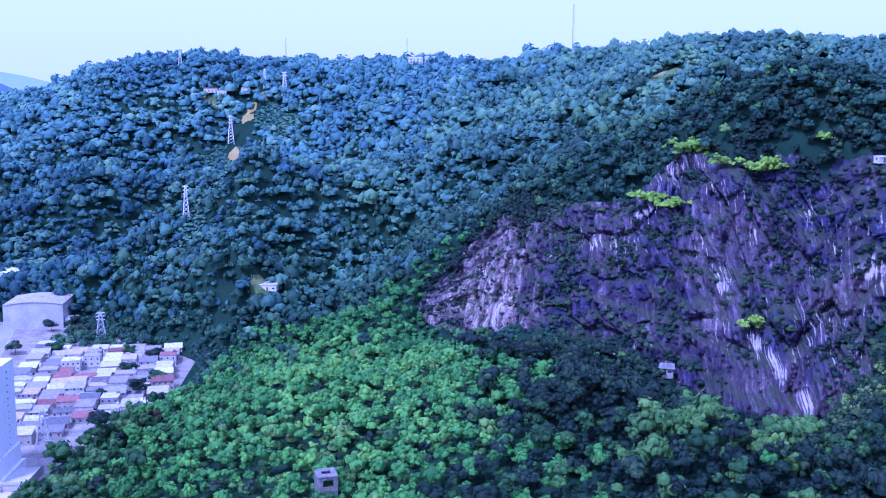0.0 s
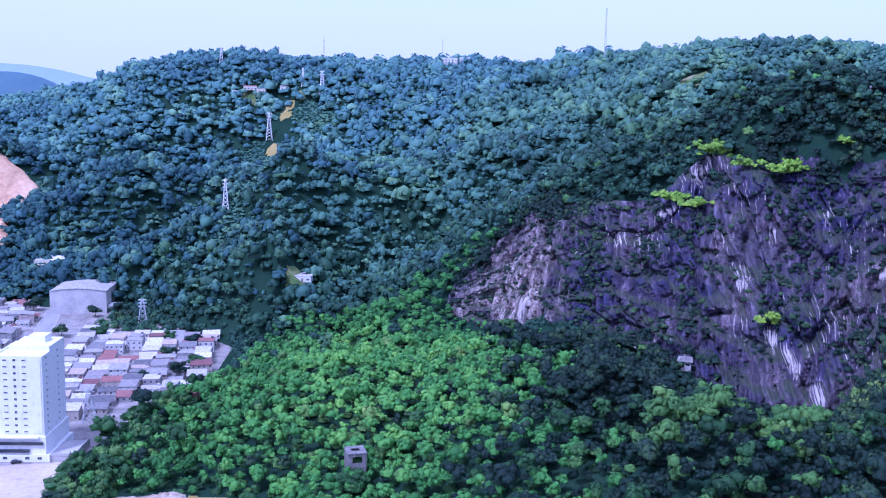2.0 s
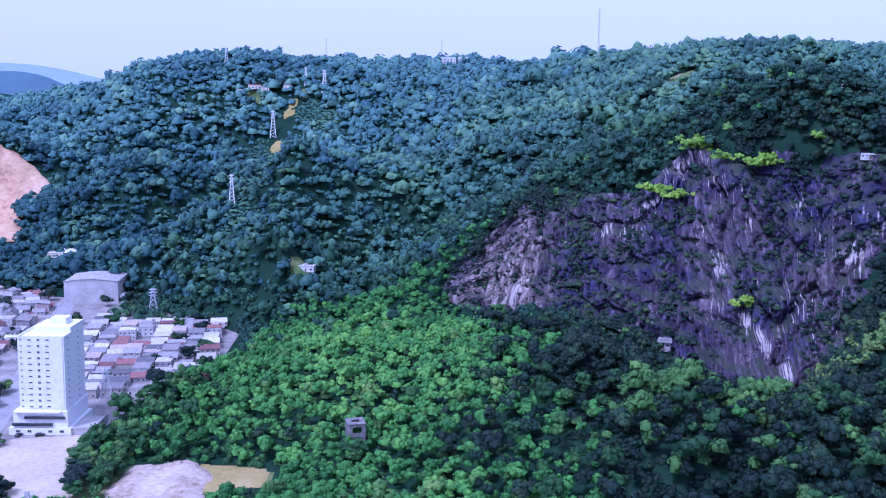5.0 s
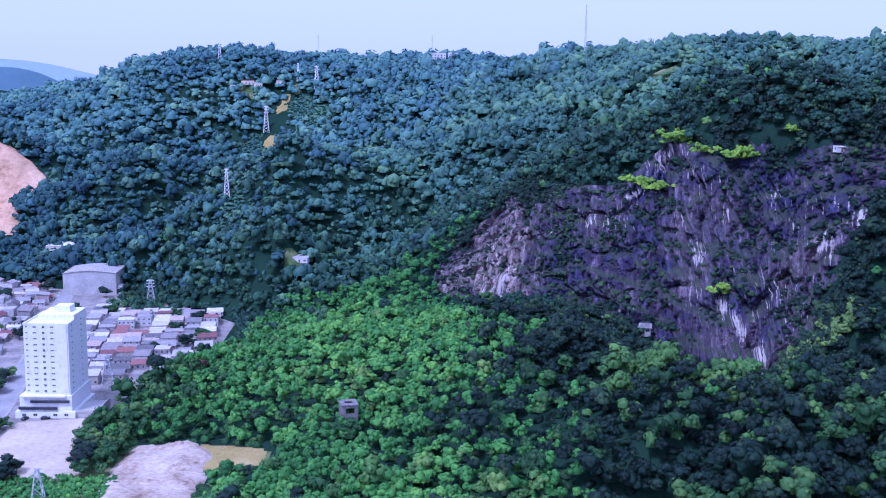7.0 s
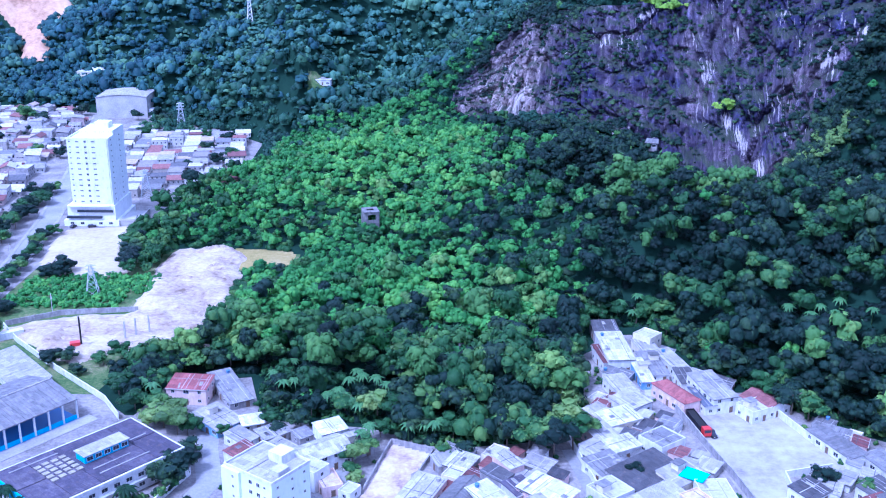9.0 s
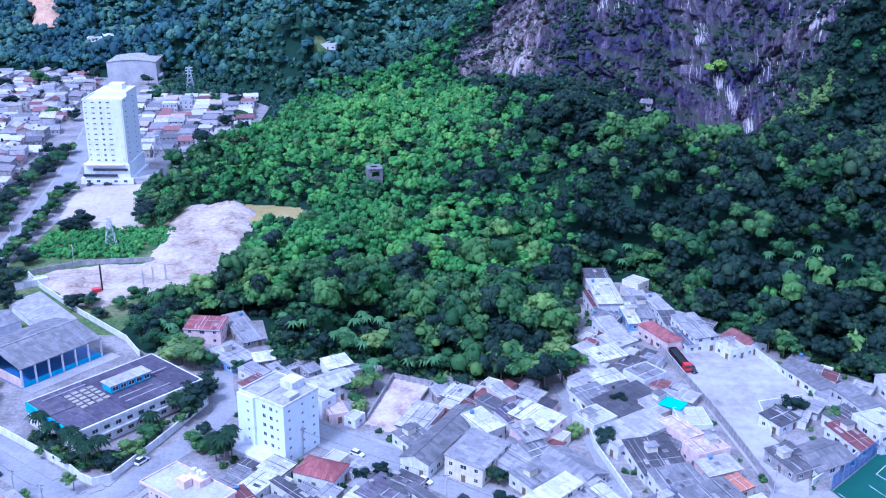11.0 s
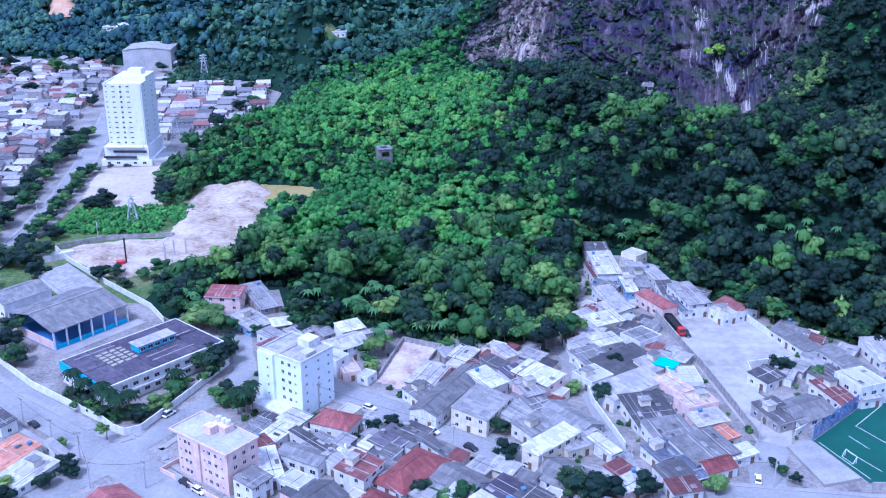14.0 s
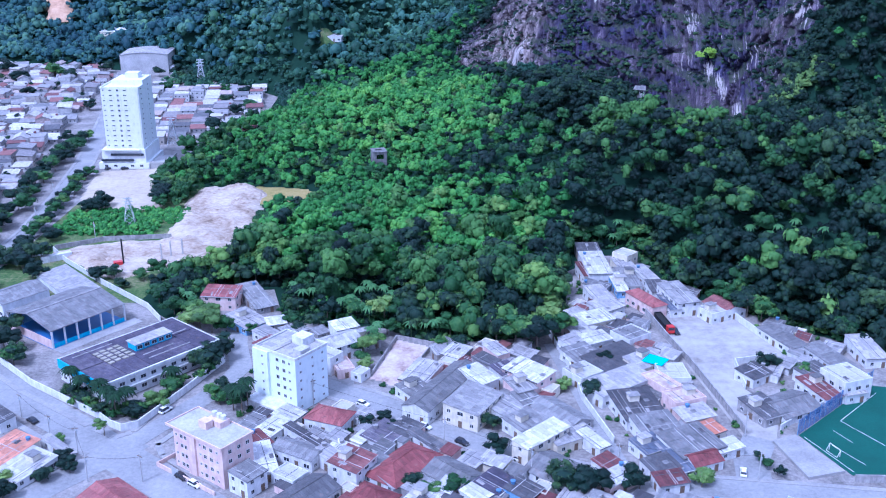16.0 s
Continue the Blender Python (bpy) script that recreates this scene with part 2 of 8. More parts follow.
def crown_shape(lobes, leaves, flat=0.8, seed=0, spray=(0.12, 0.24), lean=0.35):
    """A crown of unit radius: rounded, lopsided boughs shingled with drooping leaf sprays. Returns verts and triangles."""
    r = np.random.default_rng(seed)
    V, Fs, n = [], [], 0
    bv, bf = DOME
    centres = []
    side = r.normal(size=2) * lean * 0.4
    for k in range(lobes):
        a, e = k * 2.4 + r.uniform(-0.7, 0.7), r.uniform(-0.3, 1.25)
        far = 0.08 if k == 0 else r.uniform(0.42, 0.8)
        c = np.array([math.cos(a) * math.cos(e) * far + side[0], math.sin(a) * math.cos(e) * far + side[1], math.sin(e) * far * flat])
        size = r.uniform(0.5, 0.62) if k == 0 else r.uniform(0.2, 0.4)
        centres.append((c, size))
        v = bv * (1 + r.uniform(-0.2, 0.2, (len(bv), 1)))
        V.append(v * size * (r.uniform(0.85, 1.25), r.uniform(0.85, 1.25), flat * r.uniform(0.75, 1.1)) + c)
        Fs.append(bf + n)
        n += len(v)
    weight = np.array([q for _, q in centres]) ** 1.6
    weight = weight / weight.sum()
    for k in range(leaves):
        c, size = centres[r.choice(len(centres), p=weight)]
        d = r.normal(size=3)
        d[2] = abs(d[2]) * 1.15 - 0.3
        d /= np.linalg.norm(d)
        down = np.array([d[0] * d[2], d[1] * d[2], d[2] * d[2] - 1]) + r.normal(size=3) * 0.35
        down -= d * (down @ d)
        down /= np.linalg.norm(down) + 1e-6
        s = np.cross(d, down)
        w = r.uniform(*spray)
        p = c + d * (size * np.array((1.08, 1.08, flat)) + 0.12 * w) * r.uniform(0.95, 1.12)
        V.append(np.array([p - down * w * 0.7, p + s * w * 0.55 - d * w * 0.2, p + down * w * 1.05 + d * w * r.uniform(-0.1, 0.6), p - s * w * 0.55 - d * w * 0.2]))
        Fs.append(np.array([[n, n + 2, n + 1], [n, n + 3, n + 2]]))
        n += 4
    return np.concatenate(V), np.concatenate(Fs)


def wood(name, places, shapes, mat, label):
    """Many crowns in one mesh. places: rows of x, y, z of the crown's centre, radius."""
    V, Fs, T, n = [], [], [], 0
    pick = rng.integers(len(shapes), size=len(places))
    for k, (v, f) in enumerate(shapes):
        rows = places[pick == k]
        if not len(rows):
            continue
        a = rng.uniform(0, 6.283, len(rows))
        c, s = np.cos(a), np.sin(a)
        rad = rows[:, 3]
        x = (v[None, :, 0] * c[:, None] - v[None, :, 1] * s[:, None]) * rad[:, None] + rows[:, 0, None]
        y = (v[None, :, 0] * s[:, None] + v[None, :, 1] * c[:, None]) * rad[:, None] + rows[:, 1, None]
        z = v[None, :, 2] * (rad * rng.uniform(0.8, 1.25, len(rows)))[:, None] + rows[:, 2, None]
        V.append(np.stack([x, y, z], -1).reshape(-1, 3))
        Fs.append((f[None] + (np.arange(len(rows)) * len(v))[:, None, None] + n).reshape(-1, 3))
        patch = 0.6 * grain(rows[:, 0] / 48, rows[:, 1] / 48, 61) + 0.4 * grain(rows[:, 0] / 17, rows[:, 1] / 17, 63)
        T.append(np.repeat(np.clip(0.75 * patch + 0.5 * rng.uniform(0, 1, len(rows)) - 0.12, 0, 1), len(v)))
        n += len(rows) * len(v)
    ob = mesh_object(name, np.concatenate(V), np.concatenate(Fs), mat, smooth=True, tints=np.concatenate(T))
    return tagged(ob, label, "trees", kind="stuff")


def scattered(x0, x1, y0, y1, step):
    """Jittered places on the land, one to a cell."""
    xs, ys = np.meshgrid(np.arange(x0, x1, step), np.arange(y0, y1, step))
    xs = (xs + (np.arange(xs.shape[0]) % 2)[:, None] * step / 2 + rng.uniform(-0.42, 0.42, xs.shape) * step).ravel()
    ys = (ys + rng.uniform(-0.42, 0.42, ys.shape) * step).ravel()
    return xs, ys


def seen_from_air(x, y, z, slack=9.0):
    """Crowns in the camera's sight; those far behind a ridge are left out."""
    clear = np.ones(len(x), bool)
    for f in np.linspace(0.45, 0.985, 30):
        clear &= land(x * f, y * f) < 150 + (z - 150) * f + slack
    return clear


def rock_face(x, y):
    """Where bare rock takes the place of trees."""
    return rock_zone(x, y) > 0


SHAPES_FINE = [crown_shape(9, 110, 0.85, seed=k, spray=(0.09, 0.18)) for k in range(6)]
SHAPES_MID = [crown_shape(6, 44, 0.88, seed=60 + k, spray=(0.12, 0.24)) for k in range(9)]
SHAPES_FAR = [crown_shape(4, 10, 0.9, seed=20 + k, spray=(0.16, 0.3), lean=0.7) for k in range(10)]
SHAPES_HILL = [crown_shape(3, 8, 0.9, seed=320 + k, spray=(0.2, 0.34), lean=0.8) for k in range(10)]

CLEARINGS = ((-152, 1058, 12), (-150, 1072, 12), (-146, 1086, 9), (-142, 1099, 7), (-84, 675, 8), (-296, 826, 15), (-301, 812, 12), (219, 543, 8), (28, 1112, 12), (-132, 1110, 8), (-186, 1112, 8), (182, 742, 13))
# low scrub kept short under the power line: x, y, radius
LINE_SCRUB = ((-160, 1048, 20), (-166, 1026, 18), (-122, 1082, 16), (-100, 1064, 16), (-134, 772, 13), (-143, 758, 12), (-122, 786, 10))


def cleared(x, y):
    """Hill trees left out: clearings, some widened so houses show from the camera."""
    hit = np.zeros(np.shape(x), bool)
    for cx, cy, r in CLEARINGS:
        hit |= np.hypot(x - cx, y - cy) < r * (0.75 + 0.5 * grain(x / 7, y / 7, 71))
    return hit


def under_line(x, y):
    """Where trees are kept low beneath the power line."""
    hit = np.zeros(np.shape(x), bool)
    for cx, cy, r in LINE_SCRUB:
        hit |= np.hypot(x - cx, y - cy) < r * (0.7 + 0.6 * grain(x / 9, y / 9, 73))
    return hit


# stands of bamboo and pale-leaved trees: x, y, half length, half depth, share
BAMBOO = ((92, 376, 34, 16, 0.95), (30, 322, 15, 12, 0.75), (110, 330, 26, 9, 0.4), (8, 352, 14, 9, 0.5), (150, 300, 16, 10, 0.35))

# banana plants, with gaps cut on the camera's side so they show: x, y, height
BANANAS = ((-28, 267, 4.2), (-31, 250.5, 4), (-21.7, 262, 4.4), (-25.6, 244, 4), (-3, 231.5, 4.4), (-55, 267, 3.6), (-51, 260, 3.6), (-50, 275, 4), (-26, 264, 4), (-33, 254, 4),
           (-23, 247.5, 4.2), (-29, 247, 3.8), (-18, 258, 4), (-15, 247, 3.8), (-20.8, 244.7, 4), (-10.7, 232, 3.6), (-1, 234, 4), (-5.5, 233, 3.6), (-53, 263.5, 3.4), (-47.5, 262, 3.4))
BANANAS += ((58, 325, 4), (74, 323.6, 4), (67, 322, 4.2), (120, 293.7, 4.2), (134, 287.4, 4.2), (126, 288.7, 4.4), (104, 265.8, 4), (146, 285.6, 4.2), (130, 291, 4.2), (140, 284, 4),
           (18.3, 287, 4.6), (-92, 258, 3.4), (-96, 262, 3.2), (-89, 264, 3), (-24, 228, 3.4), (-22, 232, 3.4), (-36, 251, 4), (-30, 261, 4.2), (71, 318, 3.6), (137, 292, 4))


def near_banana(x, y):
    hit = np.zeros(np.shape(x), bool)
    for bx, by, _ in BANANAS:
        hit |= (np.abs(x - bx) < 4.2) & (y - by < 2.0) & (y - by > -8.0)
    return hit


# near wood, valley floor and spurs
sig = lambda q: 1 / (1 + np.exp(-np.clip(q, -40, 40)))
xs, ys = scattered(-150, 330, 225, 640, 5.0)
ex, ey = scattered(150, 330, 330, 540, 6.5)
xs, ys = np.concatenate([xs, ex]), np.concatenate([ys, ey])
keep = (town_distance(xs, ys) > 1.0) & ~rock_face(xs, ys) & (xs < 0.52 * (ys + 120)) & ~near_banana(xs, ys)
xs, ys = xs[keep], ys[keep]
rad = np.clip(np.exp(rng.normal(1.15, 0.36, len(xs)) + 0.26 * (ys < 345) + 0.14 * (ys < 300)), 1.5, 7.0)
near = np.clip(0.4 + town_distance(xs, ys) / 18, 0, 1)
line_x, line_y = np.interp(np.linspace(0.06, 0.8, 60), np.linspace(0, 1, 9), [p[0] for p in FOOT]), np.interp(np.linspace(0.06, 0.8, 60), np.linspace(0, 1, 9), [p[1] for p in FOOT])
rock_gap = np.hypot(xs[:, None] - line_x, ys[:, None] - line_y).min(1)
near = near * np.clip((rock_gap - 3) / 26, 0.15, 1)
rad = rad * np.clip(rock_gap / 18, 0.6, 1)
foot_gap = np.hypot((xs - 146) / 1.3, ys - 410)      # growth lowered so the rock's pale end shows from the camera
near = near * np.clip((foot_gap - 6) / 24, 0.12, 1)
rad = rad * np.clip(foot_gap / 24, 0.55, 1)
bright = sig((38 + 22 * wobble(xs, ys, 26) - xs) / 9) * sig((ys - 300 - 22 * wobble(xs, ys, 15)) / 9) * sig((xs + 122 - 10 * wobble(xs, ys, 17)) / 5) * 0.94 + 0.02
bamboo = np.full(len(xs), 0.025)
for bx, by, bw, bd, bs in BAMBOO:
    bamboo = np.maximum(bamboo, bs * np.exp(-((xs - bx) / bw) ** 2 - ((ys - by) / bd) ** 2))
pick = rng.uniform(0, 1, len(xs))
kind = np.where(pick < bamboo, 2, np.where(rng.uniform(0, 1, len(xs)) < bright, 0, 1))
rad = np.where(kind == 0, np.clip(rad * 0.92, 1.6, 4.6), rad)
tall = np.where(kind == 0, 4.5, 10.0) * rng.uniform(0, 1, len(xs)) + 6.0 * (grain(xs / 19, ys / 19, 67) - 0.3) * np.where(kind == 0, 0.8, 1.0)
zs = land(xs, ys) + (np.maximum(tall, 0) + np.where(kind == 0, 2.0, 0.0) + 0.6 * rad) * near
rows = np.stack([xs, ys, zs, rad], 1)
wood("valley_wood", rows[kind == 0], SHAPES_MID, LEAF_VALLEY, "bright green young broadleaf wood filling the valley floor")
close = ys < 350
east = xs > 40 + 14 * wobble(xs, ys, 20)
# random stands of darker and paler trees; sun and shade put into leaf colour
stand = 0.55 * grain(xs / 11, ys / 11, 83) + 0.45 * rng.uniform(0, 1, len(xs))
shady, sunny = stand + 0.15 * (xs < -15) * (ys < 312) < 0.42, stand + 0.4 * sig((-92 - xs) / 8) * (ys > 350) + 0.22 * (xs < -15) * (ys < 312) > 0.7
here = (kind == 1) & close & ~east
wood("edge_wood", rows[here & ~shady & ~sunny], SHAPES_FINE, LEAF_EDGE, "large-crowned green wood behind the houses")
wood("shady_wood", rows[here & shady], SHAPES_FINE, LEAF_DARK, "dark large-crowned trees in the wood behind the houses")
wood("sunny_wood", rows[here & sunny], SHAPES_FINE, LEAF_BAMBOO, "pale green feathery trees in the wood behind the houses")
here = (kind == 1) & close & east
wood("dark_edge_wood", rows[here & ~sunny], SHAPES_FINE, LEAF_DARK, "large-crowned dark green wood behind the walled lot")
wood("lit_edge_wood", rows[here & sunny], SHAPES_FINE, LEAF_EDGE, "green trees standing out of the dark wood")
high_up = ys > 540 + 40 * (wobble(xs, ys, 40) - 0.5)
wood("spur_wood", rows[(kind == 1) & ~close & high_up], SHAPES_MID, LEAF_SPUR, "green broadleaf wood on the spurs beside and above the rock")
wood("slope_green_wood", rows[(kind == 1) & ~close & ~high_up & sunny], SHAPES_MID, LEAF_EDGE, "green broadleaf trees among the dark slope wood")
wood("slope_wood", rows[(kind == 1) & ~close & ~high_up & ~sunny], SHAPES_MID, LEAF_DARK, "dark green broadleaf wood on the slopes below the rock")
wood("bamboo_wood", rows[kind == 2], SHAPES_MID, LEAF_BAMBOO, "light green clumps of bamboo among the darker trees")

# low growth under the trees
SHAPES_LOW = [crown_shape(2, 6, 0.7, seed=40 + k) for k in range(4)]
xs, ys = scattered(-150, 330, 225, 640, 6.3)
keep = (town_distance(xs, ys) > 0.5) & ~rock_face(xs, ys) & (xs < 0.52 * (ys + 120))
xs, ys = xs[keep], ys[keep]
rock_gap = np.hypot(xs[:, None] - line_x, ys[:, None] - line_y).min(1)
rows = np.stack([xs, ys, land(xs, ys) + 0.4, rng.uniform(3.2, 5.0, len(xs)) * np.clip(rock_gap / 16, 0.45, 1)], 1)
light_soil = sig((38 - xs) / 12) * sig((ys - 300) / 12) > rng.uniform(0, 1, len(xs))
wood("undergrowth", rows[~light_soil], SHAPES_LOW, LEAF_DARK, "dark undergrowth covering the ground beneath the trees")
wood("valley_undergrowth", rows[light_soil], SHAPES_LOW, LEAF_EDGE, "green undergrowth beneath the young wood of the valley")

# hills behind
xs, ys = scattered(-760, 460, 840, 1340, 6.1)
nx, ny = scattered(-760, 460, 600, 840, 5.2)
xs, ys = np.concatenate([xs, nx]), np.concatenate([ys, ny])
keep = (town_distance(xs, ys) > 4) & ~rock_face(xs, ys) & ~cleared(xs, ys) & ~under_line(xs, ys) & ((ys > 640) | (xs < -150) | (xs > 330)) & (xs > -0.53 * (ys + 100)) & (xs < 0.50 * (ys + 110)) & ~in_quarry(xs, ys) & ~in_quarry(xs, ys + 9)
xs, ys = xs[keep], ys[keep]
keep = seen_from_air(xs, ys, land(xs, ys) + 8)
xs, ys = xs[keep], ys[keep]
rad = np.clip(np.exp(rng.normal(1.68, 0.4, len(xs)) - 0.22 * (ys < 840)), 2.2, 12)
rows = np.stack([xs, ys, land(xs, ys) + rng.uniform(0.5, 5, len(xs)) + 0.35 * rad, rad], 1)
# bluer leaf colours, painted for haze, are dealt out with distance
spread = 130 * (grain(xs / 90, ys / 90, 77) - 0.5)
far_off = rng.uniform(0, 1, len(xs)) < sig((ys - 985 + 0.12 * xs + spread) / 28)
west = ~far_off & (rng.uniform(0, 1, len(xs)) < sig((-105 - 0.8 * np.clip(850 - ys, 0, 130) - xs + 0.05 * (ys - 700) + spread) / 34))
wood("west_wood", rows[west], SHAPES_FAR, LEAF_WEST_HAZE, "forest on the western hillside, shade and blue haze in its leaf colour")
wood("hill_wood", rows[far_off], SHAPES_HILL, LEAF_HILL_HAZE, "dense forest covering the far hills, blue haze in its leaf colour")
blue = far_off | west
light = ~blue & (rng.uniform(0, 1, len(xs)) < sig((ys - 700 + 0.35 * (xs - 40) + 0.7 * spread) / 30))
wood("upper_wood", rows[light], SHAPES_FAR, LEAF_RIDGE, "green forest on the ridge above the rock")
wood("ridge_wood", rows[~blue & ~light], SHAPES_FAR, LEAF_SPUR, "dense green forest on the slopes behind the rock")

xs, ys = scattered(-190, -80, 740, 1105, 2.9)
keep = under_line(xs, ys) & ~cleared(xs, ys)
xs, ys = xs[keep], ys[keep]
wood("line_scrub", np.stack([xs, ys, land(xs, ys) + 0.8, rng.uniform(2.2, 3.8, len(xs))], 1), SHAPES_LOW, LEAF_RIDGE, "light green scrub kept low beneath the power line")

# ---- rock face ----
def rock_material():
    m, n, l, b = material("weathered_rock", 0.8, 0, 0.35)
    along, joined, tc, sp = n.new("ShaderNodeAttribute"), n.new("ShaderNodeCombineXYZ"), n.new("ShaderNodeTexCoord"), n.new("ShaderNodeSeparateXYZ")
    along.attribute_name = "along"
    l.new(tc.outputs["Object"], sp.inputs[0])
    l.new(along.outputs["Fac"], joined.inputs[0])
    l.new(sp.outputs[2], joined.inputs[2])

    def upright(scale, squash, detail=6, rough=0.7):
        """Grain drawn out down the face."""
        mp, t = n.new("ShaderNodeMapping"), n.new("ShaderNodeTexNoise")
        mp.inputs["Scale"].default_value = (1, 1, squash)
        t.inputs["Scale"].default_value, t.inputs["Detail"].default_value, t.inputs["Roughness"].default_value = scale, detail, rough
        l.new(joined.outputs[0], mp.inputs[0])
        l.new(mp.outputs[0], t.inputs[0])
        return t

    streak, fine, vein = upright(0.3, 0.16), upright(0.75, 0.55, 6, 0.75), upright(0.95, 0.10, 3, 0.55)
    blotch = noise_of(n, l, 0.045, 4)
    r = ramp_of(n, [(0.37, (0.005, 0.0042, 0.0125)), (0.46, (0.018, 0.015, 0.036)), (0.535, (0.044, 0.0375, 0.069)), (0.605, (0.17, 0.15, 0.19))])
    mid = mixed(n, l, 0.38, streak.outputs[0], fine.outputs[0])
    l.new(mixed(n, l, 0.22, mid, blotch.outputs[0]), r.inputs[0])
    warm = ramp_of(n, [(0.42, (0.78, 0.88, 1.55)), (0.56, (1.04, 0.93, 1.05))])
    l.new(blotch.outputs[0], warm.inputs[0])
    c = mixed(n, l, 1.0, r.outputs[0], warm.outputs[0], "MULTIPLY")
    # paler, pinkish buttress at the west end; its sunlit look is in the colour
    tint, pale = n.new("ShaderNodeAttribute"), n.new("ShaderNodeAttribute")
    tint.attribute_name, pale.attribute_name = "tint", "pale"
    br = ramp_of(n, [(0.38, (0.03, 0.024, 0.032)), (0.45, (0.13, 0.104, 0.108)), (0.51, (0.28, 0.225, 0.22)), (0.58, (0.52, 0.43, 0.41))])
    l.new(mid, br.inputs[0])
    c = mixed(n, l, tint.outputs["Fac"], c, br.outputs[0])
    # lichen and thin grass where the rock lies flatter
    geo, sep = n.new("ShaderNodeNewGeometry"), n.new("ShaderNodeSeparateXYZ")
    l.new(geo.outputs["True Normal"], sep.inputs[0])
    moss = noise_of(n, l, 0.16, 6, 0.75)
    mr = ramp_of(n, [(0.50, (0, 0, 0)), (0.68, (0.9, 0.9, 0.9))])
    l.new(mixed(n, l, 0.5, sep.outputs[2], moss.outputs[0]), mr.inputs[0])
    mc = ramp_of(n, [(0.4, (0.014, 0.026, 0.018)), (0.62, (0.05, 0.06, 0.038))])
    l.new(fine.outputs[0], mc.inputs[0])
    c = mixed(n, l, mr.outputs[0], c, mc.outputs[0])
    # pale mineral runs below the ledges
    pr = ramp_of(n, [(0.56, (0, 0, 0)), (0.61, (1, 1, 1))])
    l.new(mixed(n, l, 0.22, mixed(n, l, 0.25, vein.outputs[0], fine.outputs[0]), pale.outputs["Fac"]), pr.inputs[0])
    c = mixed(n, l, pr.outputs[0], c, (0.4, 0.36, 0.36))
    l.new(c, b.inputs["Base Color"])
    bumped(n, l, b, fine.outputs[0], 0.9, 1.0)
    return m


ROCK = rock_material()
NU, NV = 440, 180
uu, vv = np.meshgrid(np.linspace(0, 1, NU), np.linspace(-0.06, 1.0, NV))
foot, top = along_line(FOOT, uu), along_line(TOP, uu)
vc = np.clip(vv, 0, 1)
length, high = uu * 290, vc * 92


def fractured(x, y, seed):
    """Blocks with sharp borders: each takes a level of its own; also how near the border lies."""
    i, j = np.floor(x).astype(np.int64), np.floor(y).astype(np.int64)
    first, second, level = np.full(x.shape, 9.0), np.full(x.shape, 9.0), np.zeros(x.shape)
    for di in (-1, 0, 1):
        for dj in (-1, 0, 1):
            a, b = i + di, j + dj
            px, py = a + 0.15 + 0.7 * lattice(a, b, seed), b + 0.15 + 0.7 * lattice(a, b, seed + 7)
            d = np.hypot(x - px, y - py)
            level = np.where(d < first, lattice(a, b, seed + 13), level)
            second = np.where(d < first, first, np.minimum(second, d))
            first = np.minimum(first, d)
    return level, second - first


# steep walls with uneven shelves between them
tier = vc * 6.5 + 2.2 * (grain(length / 30, high / 45, 3) - 0.5) + 0.8 * (grain(length / 8, high / 12, 5) - 0.5)
rise = np.clip((tier - np.floor(tier)) / 0.4, 0, 1)
stepped = (np.floor(tier) + rise * rise * (3 - 2 * rise)) / 6.5
back = np.clip(0.5 * vc ** 1.25 + 0.5 * stepped + 0.05 * (grain(length / 9, high / 8, 6) - 0.5), -0.05, 1.05)
pos = foot + (top - foot) * np.stack([back, back, vv], -1)
way = np.array([-0.55, -0.80, 0.12])
warp = 4 * (grain(length / 11, high / 30, 21) - 0.5)
big, big_edge = fractured((length + warp) / 15, high / 26, 1)
mid_, mid_edge = fractured((length + warp) / 4.6, high / 17, 2)
small, small_edge = fractured((length + warp) / 1.9, high / 4.5, 4)


def spots(rows):
    """Strength, 0 to 1, of soft patches on the rock: along it, up it, half width, half height."""
    best = np.zeros(uu.shape)
    for a, c, wa, wc in rows:
        best = np.maximum(best, np.exp(-((uu - a) / wa) ** 2 - ((vc - c) / wc) ** 2))
    return best


def ribs(at):
    return np.abs(np.sin(at / 1.25 + 1.6 * grain(at / 6, high / 34, 8)))


HOLLOWS = ((0.262, 0.36, 0.022, 0.16), (0.300, 0.09, 0.03, 0.12), (0.09, 0.10, 0.03, 0.10), (0.36, 0.45, 0.016, 0.45), (0.757, 0.64, 0.018, 0.16), (0.60, 0.10, 0.05, 0.10), (0.56, 0.36, 0.06, 0.07))
RUNS = ((0.130, 0.17, 0.012, 0.16), (0.195, 0.19, 0.028, 0.22), (0.39, 0.10, 0.02, 0.07), (0.43, 0.08, 0.014, 0.06), (0.638, 0.20, 0.016, 0.12), (0.697, 0.26, 0.022, 0.07), (0.727, 0.20, 0.018, 0.07),
        (0.762, 0.07, 0.014, 0.11), (0.65, 0.43, 0.022, 0.09), (0.891, 0.45, 0.022, 0.08), (0.935, 0.49, 0.03, 0.12), (0.721, 0.65, 0.012, 0.08), (0.512, 0.86, 0.03, 0.05), (0.60, 0.93, 0.03, 0.06))
hollow, run = spots(HOLLOWS), spots(RUNS)
columns = ribs(length) * spots(((0.17, 0.15, 0.06, 0.22),))
gully = np.abs(grain(length / 34, high / 90, 31) - 0.5) * 2
push = 7 * big + 3.8 * mid_ + 1.5 * small - 2.4 * (big_edge < 0.09) - 1.4 * (mid_edge < 0.10) + 3.0 * columns + 8 * (gully - 0.5) - 5.5 - 5 * hollow
push = push * np.clip(np.minimum(uu, 1 - uu) * 14, 0.15, 1) * np.clip((1.0 - vv) * 7, 0.0, 1)
pos = pos + push[..., None] * way
